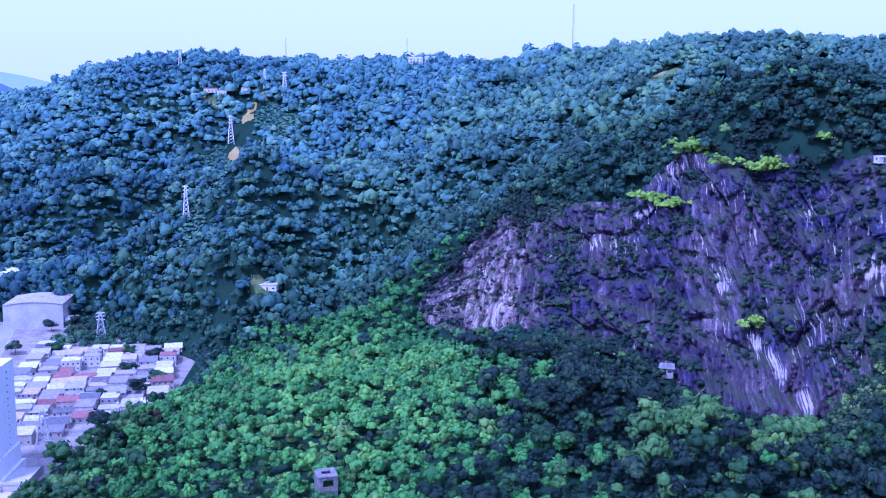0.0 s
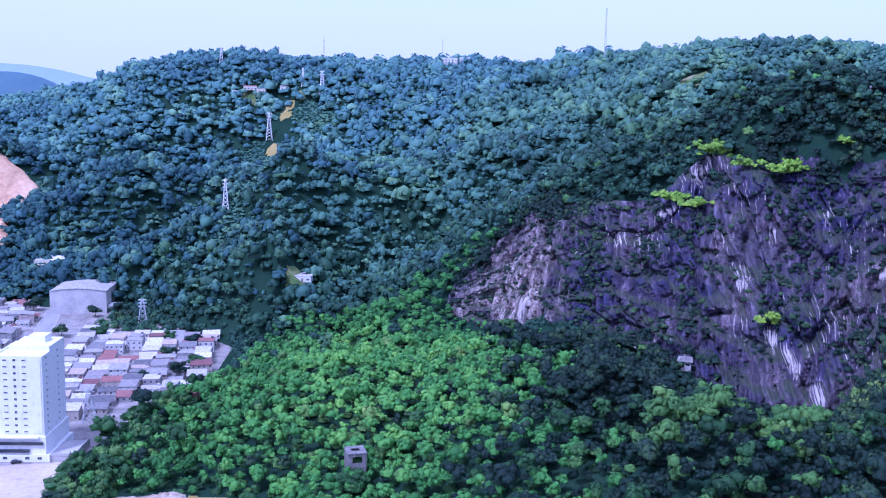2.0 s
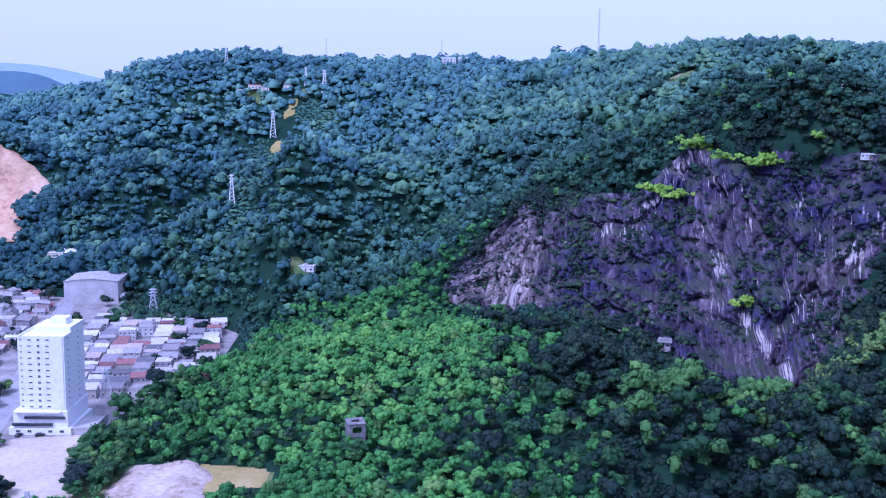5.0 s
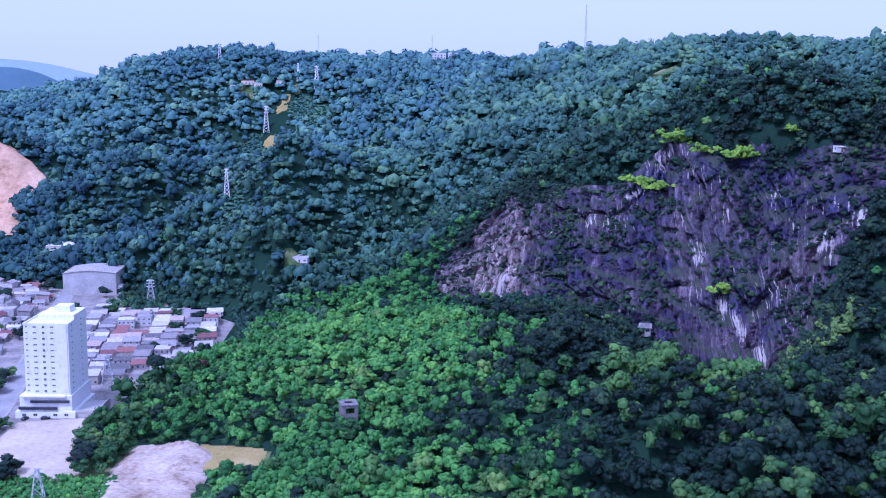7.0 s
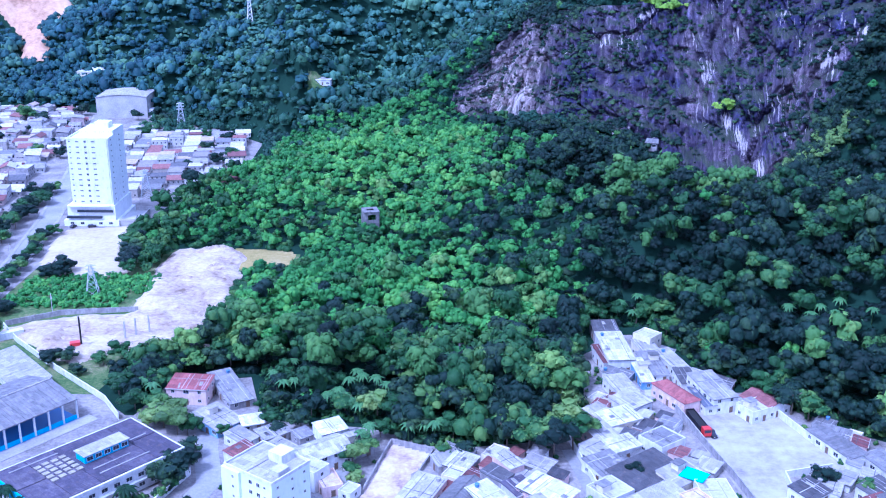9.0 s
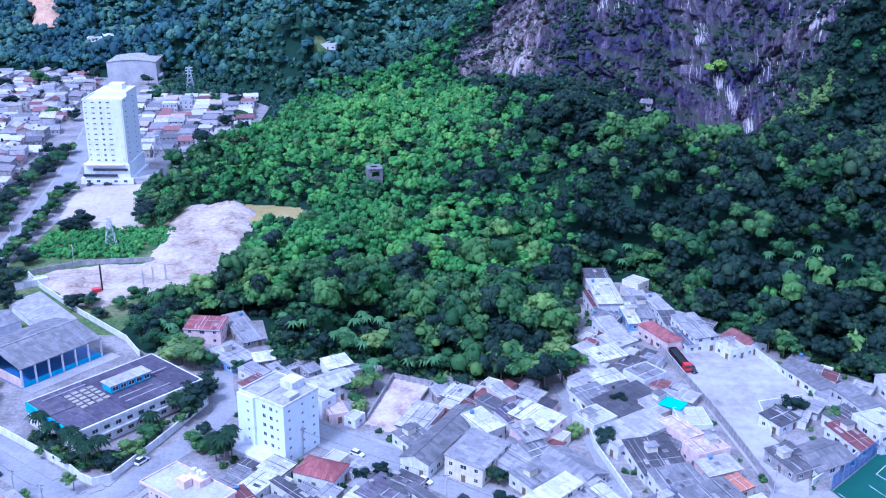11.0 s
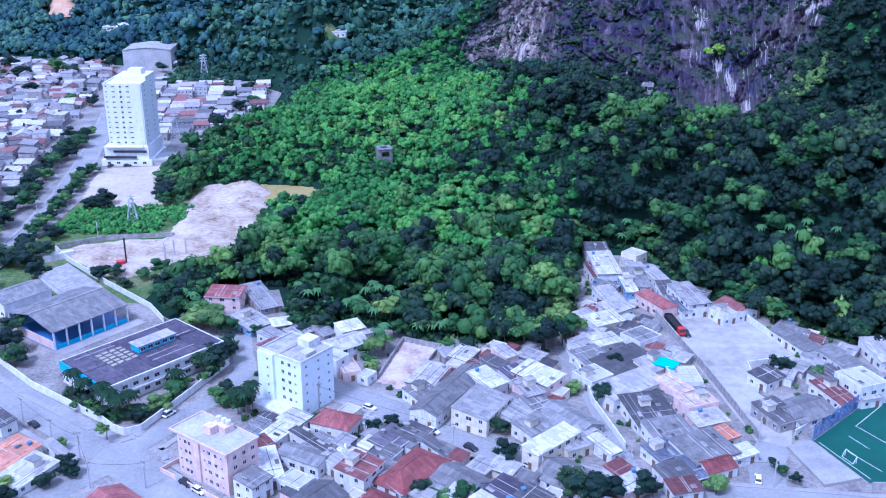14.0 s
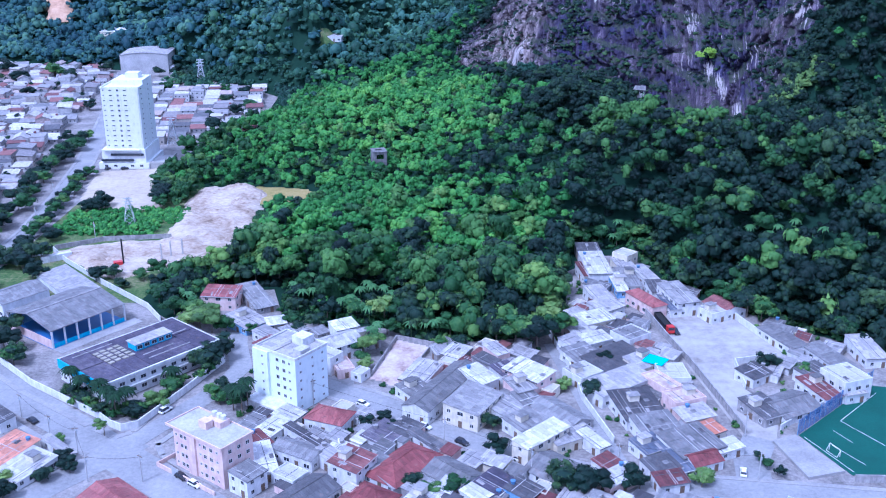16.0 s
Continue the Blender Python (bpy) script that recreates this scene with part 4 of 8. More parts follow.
def house(x, y, rot, w, d, h, roof, rmat, wmat, storeys, label, plain=False, z=0.0, openings=True):
    e = thing("house", label, "house", pose(x, y, z, 0, 0, rot))
    w, d = w * 1.10, d * 1.10
    FOOTPRINTS.append((x, y, rot, w / 2, d / 2))
    rise = {"shed": 0.10 * d, "gable": 0.18 * d, "hip": 0.24 * d, "flat": 0.0}[roof]
    rise = min(rise, 2.2)
    o, ww, dd = 0.35, w / 2 - 0.25, d / 2 - 0.25
    low = h - rise if roof in ("shed", "gable", "hip") else h
    low = max(low, 2.4)
    bm = bmesh.new()
    if roof == "gable":
        ring = [(-dd, -0.3), (dd, -0.3), (dd, low), (0, h - 0.05), (-dd, low)]
        a, b = [[bm.verts.new((sx * ww, p, q)) for p, q in ring] for sx in (-1, 1)]
        bm.faces.new(a[::-1])
        bm.faces.new(b)
        for k in range(5):
            j = (k + 1) % 5
            bm.faces.new((a[k], a[j], b[j], b[k]))
    else:
        v = box(bm, -ww, ww, -dd, dd, -0.3, low - 0.02)
        if roof == "shed":
            for k in (6, 7):
                v[k].co.z = h - 0.05
        if roof == "flat":
            for k in (4, 5, 6, 7):
                v[k].co.z = h - 0.5
    part("wall", bm, wmat, e)
    bm = bmesh.new()
    hw, hd = w / 2, d / 2
    if roof == "shed":
        slab(bm, [(-hw, -hd, low), (hw, -hd, low), (hw, hd, h + 0.05), (-hw, hd, h + 0.05)], 0.12)
    elif roof == "gable":
        for s in (-1, 1):
            c = [(-hw, s * hd, low), (hw, s * hd, low), (hw, 0, h + 0.08), (-hw, 0, h + 0.08)]
            slab(bm, c if s < 0 else c[::-1], 0.12)
        box(bm, -hw, hw, -0.16, 0.16, h, h + 0.2)
    elif roof == "hip":
        r = max(hw - hd, 0.3)
        pts = [(-hw, -hd, low), (hw, -hd, low), (hw, hd, low), (-hw, hd, low), (-r, 0, h + 0.3), (r, 0, h + 0.3)]
        v = [bm.verts.new(p) for p in pts]
        u = [bm.verts.new((p[0], p[1], p[2] - 0.14)) for p in pts[:4]]
        for f in ((0, 1, 5, 4), (2, 3, 4, 5), (1, 2, 5), (3, 0, 4)):
            bm.faces.new([v[k] for k in f])
        for k in range(4):
            j = (k + 1) % 4
            bm.faces.new((v[j], v[k], u[k], u[j]))
        bm.faces.new(u[::-1])
        for a, b in ((0, 4), (1, 5), (2, 5), (3, 4), (4, 5)):
            rod(bm, pts[a], pts[b], 0.16, 5)
    else:
        box(bm, -ww + 0.2, ww - 0.2, -dd + 0.2, dd - 0.2, h - 0.5, h - 0.42)
    part("roof", bm, rmat, e)
    if roof == "flat":
        part("parapet", boxed((-ww, ww, -dd, -dd + 0.2, h - 0.5, h), (-ww, ww, dd - 0.2, dd, h - 0.5, h),
                              (-ww, -ww + 0.2, -dd + 0.2, dd - 0.2, h - 0.5, h), (ww - 0.2, ww, -dd + 0.2, dd - 0.2, h - 0.5, h)), wmat, e)
    if not openings:
        return e
    for side in range(4):
        m, run = facing(side, 2 * ww, 2 * dd)
        n = (pose(0, 0, 0, 0, 0, rot) @ m).to_3x3() @ Vector((0, -1, 0))
        if n.y > 0.55 or (plain and n.y > -0.2):
            continue
        for s in range(storeys):
            count = int(run / 3.2)
            for k in range(count):
                at = -run / 2 + (k + 0.5) * run / count
                zc = 1.55 + s * 2.9
                if zc + 0.7 > low:
                    continue
                if s == 0 and k == count // 2 and n.y < 0 and run > 5:
                    put("door", DOOR_MESH, e, m @ Matrix.Translation((at, 0, 0)))
                else:
                    put_window(e, WIN_WIDE if run > 9 and k % 2 else WIN_SMALL, m @ Matrix.Translation((at, 0, zc)))
    return e


def sheet(name, outline, z, mat, label, category, thick=0.3, kind="structure"):
    """A level piece of ground with its own thickness."""
    bm = bmesh.new()
    slab(bm, [(x, y, z) for x, y in outline], thick)
    if sum(a[0] * b[1] - b[0] * a[1] for a, b in zip(outline, outline[1:] + outline[:1])) < 0:
        bmesh.ops.reverse_faces(bm, faces=bm.faces[:])
    bmesh.ops.triangulate(bm, faces=[f for f in bm.faces if len(f.verts) > 4])
    return tagged(part(name, bm, mat, None), label, category, kind=kind)


def strip(name, line, width, z, mat, label, category="road", kerbs=False):
    """A road along a line, with raised kerbs where asked."""
    STREETS.append((line, width))
    pts = [Vector((*p, 0)) for p in line]
    left, right = [], []
    for k, p in enumerate(pts):
        d = (pts[min(k + 1, len(pts) - 1)] - pts[max(k - 1, 0)]).normalized()
        s = Vector((-d.y, d.x, 0))
        left.append(p + s * width / 2)
        right.append(p - s * width / 2)
    bm = bmesh.new()
    for k in range(len(pts) - 1):
        slab(bm, [(*right[k].xy, z), (*right[k + 1].xy, z), (*left[k + 1].xy, z), (*left[k].xy, z)], 0.2)
    road = tagged(part(name, bm, mat, None), label, category, kind="structure")
    if kerbs:
        bm = bmesh.new()
        for edge, s in ((left, 1), (right, -1)):
            for k in range(len(pts) - 1):
                a, b = edge[k], edge[k + 1]
                d = (b - a).normalized()
                n = Vector((-d.y, d.x, 0)) * s * 1.6
                c = [(*a.xy, z + 0.15), (*b.xy, z + 0.15), (*(b + n).xy, z + 0.15), (*(a + n).xy, z + 0.15)]
                slab(bm, c if s > 0 else c[::-1], 0.4)
        tagged(part("pavement", bm, PAVING, None), "raised concrete pavement along the street", "pavement", kind="structure")
    return road


def pavement(line, width=1.8):
    """A raised pavement with a kerb along one side of a street."""
    pts = [Vector((*p, 0)) for p in line]
    bm = bmesh.new()
    for a, b in zip(pts, pts[1:]):
        d = (b - a).normalized()
        n = Vector((-d.y, d.x, 0)) * width
        slab(bm, [(*a.xy, 0.26), (*b.xy, 0.26), (*(b + n).xy, 0.26), (*(a + n).xy, 0.26)], 0.4)
    tagged(part("pavement", bm, PAVING, None), "raised concrete pavement along the street", "pavement", kind="structure")


def uneven(name, outline, z, amp, mat, label, step=1.6, seed=0, category="ground"):
    """Heaped or trodden ground within an outline."""
    ox, oy = [p[0] for p in outline], [p[1] for p in outline]
    xs, ys = np.arange(min(ox), max(ox) + step, step), np.arange(min(oy), max(oy) + step, step)
    X, Y = np.meshgrid(xs, ys)
    inside, best = np.zeros(X.shape, bool), np.full(X.shape, 1e9)
    for (ax, ay), (bx, by) in zip(outline, outline[1:] + outline[:1]):
        ex, ey = bx - ax, by - ay
        f = np.clip(((X - ax) * ex + (Y - ay) * ey) / (ex * ex + ey * ey), 0, 1)
        best = np.minimum(best, np.hypot(X - ax - f * ex, Y - ay - f * ey))
        if ay != by:
            inside ^= ((ay > Y) != (by > Y)) & (X < ax + (Y - ay) / (by - ay) * ex)
    best = np.where(inside, best, -best) + 2.5 * (grain(X / 5, Y / 5, seed) - 0.5)
    Z = z + land(X, Y) + amp * (0.65 * grain(X / 9, Y / 9, seed + 1) + 0.35 * grain(X / 2.6, Y / 2.6, seed + 2)) * np.clip(best / 5, 0, 1)
    Z = np.where(best > 0, Z, land(X, Y) - 0.6)
    f = grid_faces(len(xs), len(ys))
    f = f[(best.ravel()[f] > -step * 1.2).all(1)]
    ob = mesh_object(name, np.stack([X, Y, Z], -1).reshape(-1, 3), f, mat, smooth=True)
    return tagged(ob, label, category, kind="structure")


# ---- town: ground ----
sheet("yard_ground", ((-175, 60), (-175, 262), (-112, 262), (-98, 248), (-60, 246), (-20, 240), (0, 228), (24, 232), (42, 240), (46, 268),
                      (52, 318), (74, 316), (92, 275), (126, 236), (170, 206), (220, 180), (220, 60)), 0.04, YARD, "packed bare ground and concrete between the houses", "ground")
sheet("far_yard_ground", ((-700, 300), (-176, 300), (-176, 440), (-150, 440), (-140, 515), (-118, 560), (-120, 640), (-160, 688), (-215, 740), (-300, 755), (-520, 800), (-700, 740)),
      0.05, YARD, "packed ground between the far houses", "ground")
sheet("green_strip", ((-176, 262), (-176, 300), (-176, 380), (-150, 372), (-122, 410), (-64, 407), (-64, 388), (-87, 381), (-80, 322), (-80, 299), (-108, 285), (-112, 262)), 0.03, GRASS, "rough green ground round the cleared plots", "ground")
strip("road_west", ((-190, 60), (-186, 200), (-183, 300), (-183, 340), (-188, 392), (-198, 456), (-213, 530), (-238, 640), (-262, 740)), 8.5, 0.09, ASPHALT, "long straight asphalt road lined with trees", kerbs=True)
strip("street_school", ((-170, 232), (-132, 195), (-103, 172), (-84, 156), (-62, 138), (-40, 120)), 12, 0.10, ASPHALT, "worn grey asphalt street past the school wall")
strip("street_block", ((-88, 160), (-78, 178), (-68, 196), (-64, 210), (-69, 228), (-72, 250)), 7, 0.12, ASPHALT, "narrow asphalt street climbing beside the school")
strip("street_cross", ((-112, 130), (-96, 150), (-84, 166)), 10, 0.11, ASPHALT, "side street meeting the crossing")
strip("street_main", ((-38, 200), (-30, 194), (-18, 187), (-2, 176), (12, 165), (26, 154.5), (42, 147.5), (75, 143), (110, 138), (160, 130)), 8.5, 0.10, ASPHALT, "grey asphalt street between the houses", kerbs=True)
strip("lane", ((36, 228), (39, 210), (42, 190), (44, 172), (48, 150)), 4.6, 0.09, ASPHALT, "narrow asphalt lane between house walls")
strip("lane_upper", ((67, 262), (69, 275), (66, 292), (60, 306)), 4.0, 0.09, CONCRETE, "narrow concrete lane climbing between the houses")
strip("street_gate", ((88, 168), (82, 156), (80, 144)), 9, 0.11, ASPHALT, "short street to the gate of the lot")
strip("lane_block", ((-28, 216), (-29, 204), (-31, 192)), 4.5, 0.12, ASPHALT, "short lane beside the white block")
uneven("sand_court", ((-184, 440), (-151, 447), (-137, 400), (-134, 378), (-146, 367), (-174, 378), (-182, 408)), 0.10, 0.25, SAND, "pale trodden sand pitch in front of the tower", seed=3)
uneven("dirt_plot", ((-124, 398), (-120, 409), (-98, 414), (-87, 400), (-87, 380), (-82, 350), (-78, 322), (-78, 298), (-98, 286), (-114, 294), (-127, 283), (-148, 300), (-164, 314), (-146, 327), (-120, 331), (-124, 365)),
       0.08, 3.4, DIRT, "pale churned dirt plot cleared for building", seed=5)
uneven("dry_grass_plot", ((-95, 412), (-66, 408), (-63, 388), (-90, 381)), 0.12, 0.7, DRY_GRASS, "strip of dry yellow grass at the edge of the dirt", seed=8)
sheet("lot_ground", ((72, 254), (79, 259), (100, 262), (107.5, 234), (113, 217.5), (94, 212), (92, 197), (98, 182), (92, 166), (84, 166), (78, 214)), 0.10, LOT, "pale stained concrete yard of the walled lot", "ground")
sheet("wood_yard", ((-96, 245), (-90, 270), (-64, 275), (-57, 250), (-60, 245)), 0.05, YARD, "trodden yard between the houses at the wood", "ground")
uneven("ruin_floor", ((-15.4, 231), (-3.6, 226), (-13.5, 197.5), (-22.7, 202.5)), 0.1, 0.35, CONCRETE_PEACH, "rubble-strewn floor of a walled empty plot", 1.0, 9)
pavement(((-100, 174.6), (-128, 195.5), (-152, 218)))
pavement(((-79, 197), (-82.5, 187), (-87.5, 171), (-91, 168.5), (-97, 172.5)))
pavement(((-96, 158), (-110, 165), (-124, 176), (-150, 200)), -1.8)
pavement(((-57, 143), (-68, 151), (-76, 158), (-79, 164), (-76, 170), (-72, 180)), -1.8)
house(-115.9, 157.2, -31, 9.7, 12.1, 4.0, "shed", ROOF_ORANGE, WALL_CREAM, 1, "low house with an orange tiled roof")
house(-108.3, 149.7, -31, 9.2, 12.1, 3.6, "shed", ROOF_WHITE, WALL_WHITE, 1, "low house with a white sheet roof")
house(-103.2, 159.4, 51, 2.7, 11.7, 3.4, "shed", ROOF_LIGHT, WALL_WHITE, 1, "long low annexe with a pale roof beside the street")
house(-125.7, 174.7, -41, 10.3, 4.7, 4.0, "shed", ROOF_DARK, WALL_WHITE, 1, "small house with a dark grey roof by the street")
house(-81.3, 135.6, -41, 12.4, 10.9, 4.2, "gable", ROOF_RED, WALL_WHITE, 1, "corner house with a red and grey gabled roof")
house(-31.8, 173.8, -22, 11.2, 8.1, 6.0, "hip", ROOF_RED, WALL_WHITE, 2, "two-storey white house with a red hipped tile roof")
house(-43.5, 175.4, 60, 7.0, 6.9, 4.0, "shed", ROOF_WHITE, WALL_WHITE, 1, "low white house with a white sheet roof beside the block")
house(-47.1, 167.9, 60, 8.1, 5.6, 4.0, "shed", ROOF_WHITE, WALL_WHITE, 1, "low house with a pale cement roof")
house(-37.2, 163.4, 51, 3.0, 13.9, 4.5, "shed", ROOF_DARK, WALL_WHITE, 1, "narrow house with a dark fibre cement roof")
house(-38.2, 156.4, -30, 12.5, 6.3, 4.8, "gable", ROOF_GREY, WALL_WHITE, 1, "long white house with a grey gabled roof")
house(-49.5, 161.4, 41, 4.3, 7.5, 4.2, "shed", ROOF_MAROON, WALL_WHITE, 1, "annexe with a maroon roof behind the pink block")
house(-46.8, 152.2, 20, 5.3, 12.3, 4.5, "shed", ROOF_WHITE, WALL_WHITE, 1, "white house with a flat white roof")
house(-49.1, 142.8, 54, 6.7, 6.5, 6.0, "shed", ROOF_GREY, WALL_WHITE, 2, "two-storey white house with a grey roof")
house(-39.0, 145.7, 55, 5.8, 7.4, 3.5, "flat", CONCRETE, WALL_WHITE, 1, "flat concrete terrace between the houses")
house(-33.4, 136.9, 52, 12.8, 9.6, 5.0, "gable", ROOF_DARK, WALL_WHITE, 1, "white house with a dark grey gabled roof")
house(-30.2, 154.2, 50, 4.8, 6.5, 4.4, "shed", ROOF_LIGHT, WALL_WHITE, 1, "low house with a patched grey roof")
house(-23.2, 148.4, 62, 9.3, 8.3, 6.2, "shed", ROOF_MAROON, WALL_WHITE, 2, "two-storey white house with a maroon and grey roof")
house(-17.5, 136.2, -33, 10.7, 8.7, 4.6, "hip", ROOF_RED, WALL_WHITE, 1, "house with a red hipped roof by the yard")
house(-10.3, 150.9, 54, 18.1, 10.5, 4.6, "hip", ROOF_RED, WALL_WHITE, 1, "large white house with a red hipped tile roof")
house(-4.5, 162.9, 44, 3.5, 12.0, 3.2, "shed", ROOF_DARK, WALL_WHITE, 1, "carport with a dark sheet roof on the street")
house(-15.9, 165.6, 56, 10.4, 7.9, 3.6, "shed", ROOF_PURPLE, WALL_WHITE, 1, "garage with a dark purple sheet roof")
house(-14.2, 144.5, 38, 3.2, 9.7, 3.2, "shed", ROOF_LIGHT, WALL_WHITE, 1, "verandah with a pale roof beside the red house")
house(2.6, 146.6, -44, 11.9, 9.3, 4.4, "gable", ROOF_GREY, WALL_WHITE, 1, "white house with a grey gabled roof and blue side wall")
house(13.4, 141.2, 52, 8.0, 7.4, 4.2, "shed", ROOF_PURPLE, WALL_WHITE, 1, "house with a dark patched roof on the street")
house(8.7, 136.8, 47, 6.0, 6.4, 4.0, "shed", ROOF_WHITE, WALL_WHITE, 1, "low house with a white roof")
house(20.1, 138.2, 53, 6.9, 7.1, 4.2, "shed", ROOF_DARK, WALL_BLUE, 1, "house with a dark roof and blue parapet")
house(-34.7, 219.4, 38, 13.7, 9.1, 7.0, "gable", ROOF_WHITE, WALL_WHITE, 2, "two-storey white house with a white gabled roof")
house(-33.3, 231.6, 30, 8.0, 6.7, 6.0, "shed", ROOF_WHITE, WALL_WHITE, 1, "small white house with a white roof at the wood")
house(-25.8, 227.4, 34, 6.5, 9.0, 4.0, "shed", ROOF_DARK, WALL_GREY, 1, "low house with a dark roof at the wood")
house(-31.5, 207, 23, 5.5, 8.5, 3.4, "flat", CONCRETE_PEACH, WALL_PINK, 1, "small unfinished pink house with a bare flat roof")
house(-6.7, 200.9, -28, 8.3, 12.4, 4.5, "shed", ROOF_LIGHT, WALL_PINK, 1, "pinkish house with a pale roof beside the walled plot")
house(-8.9, 191.6, 41, 7.8, 6.8, 4.0, "shed", ROOF_GREY, WALL_WHITE, 1, "carport house with a grey roof on the street")
house(-0.2, 190.3, 61, 29.2, 8.3, 6.0, "gable", ROOF_GREY, WALL_WHITE, 1, "long white workshop with a grey sheet roof")
house(4.3, 215.9, -33, 7.1, 7.8, 4.0, "shed", ROOF_WHITE, WALL_GREY, 1, "small shelter with a white roof at the edge of the wood")
house(8.8, 180.1, 60, 14.6, 10.6, 6.6, "shed", ROOF_LIGHT, WALL_CREAM, 2, "two-storey cream house with a pale weathered roof")
house(10.9, 196.1, 38, 7.1, 10.0, 6.0, "shed", ROOF_WHITE, WALL_WHITE, 2, "two-storey house with a white sheet roof")
house(13.6, 208.0, 50, 5.6, 6.8, 5.0, "shed", ROOF_DARK, WALL_GREY, 1, "unplastered house with a dark roof")
house(17.1, 213.2, 36, 5.1, 7.3, 6.0, "shed", ROOF_LIGHT, WALL_PINK, 1, "tall narrow house with a pale roof at the wood")
house(19.1, 201.5, 34, 6.6, 6.6, 5.0, "shed", ROOF_PURPLE, WALL_WHITE, 1, "house with a dark patched roof")
house(26.1, 197.7, -44, 13.1, 8.4, 6.5, "shed", ROOF_WHITE, WALL_PINK, 2, "two-storey pink house with a white sheet roof at the lane")
house(23.1, 190.8, 28, 6.7, 8.0, 5.5, "shed", ROOF_LIGHT, WALL_PINK, 2, "two-storey pinkish house with a pale roof")
house(24.5, 184.9, 31, 6.6, 7.0, 4.4, "shed", ROOF_GREY, WALL_WHITE, 1, "low house with a grey roof")
house(17.9, 179.6, 48, 8.6, 9.2, 4.4, "shed", ROOF_LIGHT, WALL_WHITE, 1, "low house with a pale grey roof")
house(23.9, 170.8, 40, 9.3, 10.4, 4.2, "shed", ROOF_GREY, WALL_WHITE, 1, "house with a weathered grey roof")
house(33.4, 177.1, -53, 15.6, 9.9, 4.6, "gable", ROOF_GREY, WALL_GREY, 1, "long house with a weathered grey gabled roof")
house(26.5, 160.9, 44, 15.8, 5.6, 6.2, "shed", ROOF_WHITE, WALL_CREAM, 2, "cream two-storey building with a white roof")
house(33.0, 163.2, 29, 8.1, 5.7, 4.0, "shed", ROOF_LIGHT, WALL_CREAM, 1, "low annexe with a grey roof")
house(31.2, 147.2, -44, 16.1, 11.4, 4.6, "gable", ROOF_GREY, WALL_WHITE, 1, "white corner house with a grey gabled roof")
house(40.8, 162.2, 36, 4.0, 8.9, 4.0, "shed", ROOF_WHITE, WALL_WHITE, 1, "small house with a white roof on the alley")
house(42.8, 150.4, 39, 6.1, 5.5, 4.2, "shed", ROOF_MAROON, WALL_WHITE, 1, "house with a terracotta roof")
house(44.5, 143.9, 37, 10.2, 5.2, 4.4, "shed", ROOF_WHITE, WALL_PINK, 1, "house with a white roof and pink parapet")
house(36.6, 167.8, 37, 7.3, 7.4, 3.8, "shed", ROOF_LIGHT, WALL_WHITE, 1, "low house with a pale roof")
house(56.2, 180.8, 13, 12.0, 14.5, 4.6, "shed", ROOF_DARK, WALL_WHITE, 1, "large house with a dark grey patched roof")
house(59.6, 168.9, 17, 11.3, 10.6, 4.6, "shed", ROOF_GREY, WALL_WHITE, 1, "house with a patched grey roof")
house(52.8, 193.9, 35, 19.8, 8.9, 5.2, "shed", ROOF_LIGHT, WALL_WHITE, 1, "long building with a pale cement roof")
house(43.2, 201.8, 35, 8.8, 8.4, 4.0, "flat", CONCRETE, WALL_WHITE, 1, "flat-roofed white house on the lane")
house(44.4, 215.1, 30, 9.5, 8.8, 4.0, "shed", ROOF_GREY, WALL_WHITE, 1, "house with a grey roof on the lane")
house(55.1, 210.9, 38, 18.3, 12.5, 4.2, "shed", ROOF_DARK, WALL_GREY, 1, "workshop with a dark roof")
house(42.9, 221.8, 38, 5.9, 8.4, 4.5, "shed", ROOF_LIGHT, WALL_WHITE, 1, "house with a pale grey roof by the lane")
house(50.4, 225.2, 28, 9.2, 6.2, 4.4, "shed", ROOF_WHITE, WALL_WHITE, 1, "house with a white roof")
house(62.4, 227.3, 36, 9.6, 8.6, 5.0, "flat", ROOF_GREY, WALL_WHITE, 1, "house with a white parapet round a grey roof")
house(64.0, 209.6, 36, 11.0, 8.0, 4.4, "shed", ROOF_LIGHT, WALL_CREAM, 1, "house with a pale patched roof")
house(65.8, 193.6, 30, 5.9, 11.3, 5.0, "flat", CONCRETE_PEACH, WALL_PINK, 1, "peach terraced house by the lot wall")
house(70.6, 200.3, 3, 8.4, 9.7, 4.5, "flat", CONCRETE, WALL_WHITE, 1, "white house with a flat roof by the lot")
house(70.3, 183.9, 22, 9.9, 7.2, 5.2, "flat", CONCRETE_PEACH, WALL_PINK, 1, "peach house with a walled terrace")
house(71.5, 176.1, 21, 9.8, 6.5, 4.2, "shed", ROOF_LIGHT, WALL_PINK, 1, "house with a pale roof behind the lot wall")
house(66.9, 160.5, 26, 13.4, 11.3, 4.8, "shed", ROOF_GREY, WALL_WHITE, 1, "large house with a smooth grey roof")
house(68.2, 153.8, 23, 8.5, 6.8, 4.2, "gable", ROOF_RED, WALL_WHITE, 1, "small house with a red tile roof on the corner")
house(61.8, 152.1, 22, 4.3, 9.0, 3.6, "shed", ROOF_SLATE, WALL_WHITE, 1, "annexe with a slate-blue roof")
house(57.8, 143.7, 14, 7.8, 5.5, 3.6, "shed", ROOF_MAROON, WALL_WHITE, 1, "house with a maroon roof on the street")
house(55.5, 159.9, 29, 7.7, 7.1, 3.8, "shed", ROOF_SLATE, WALL_WHITE, 1, "cluttered yard house with a patched dark roof")
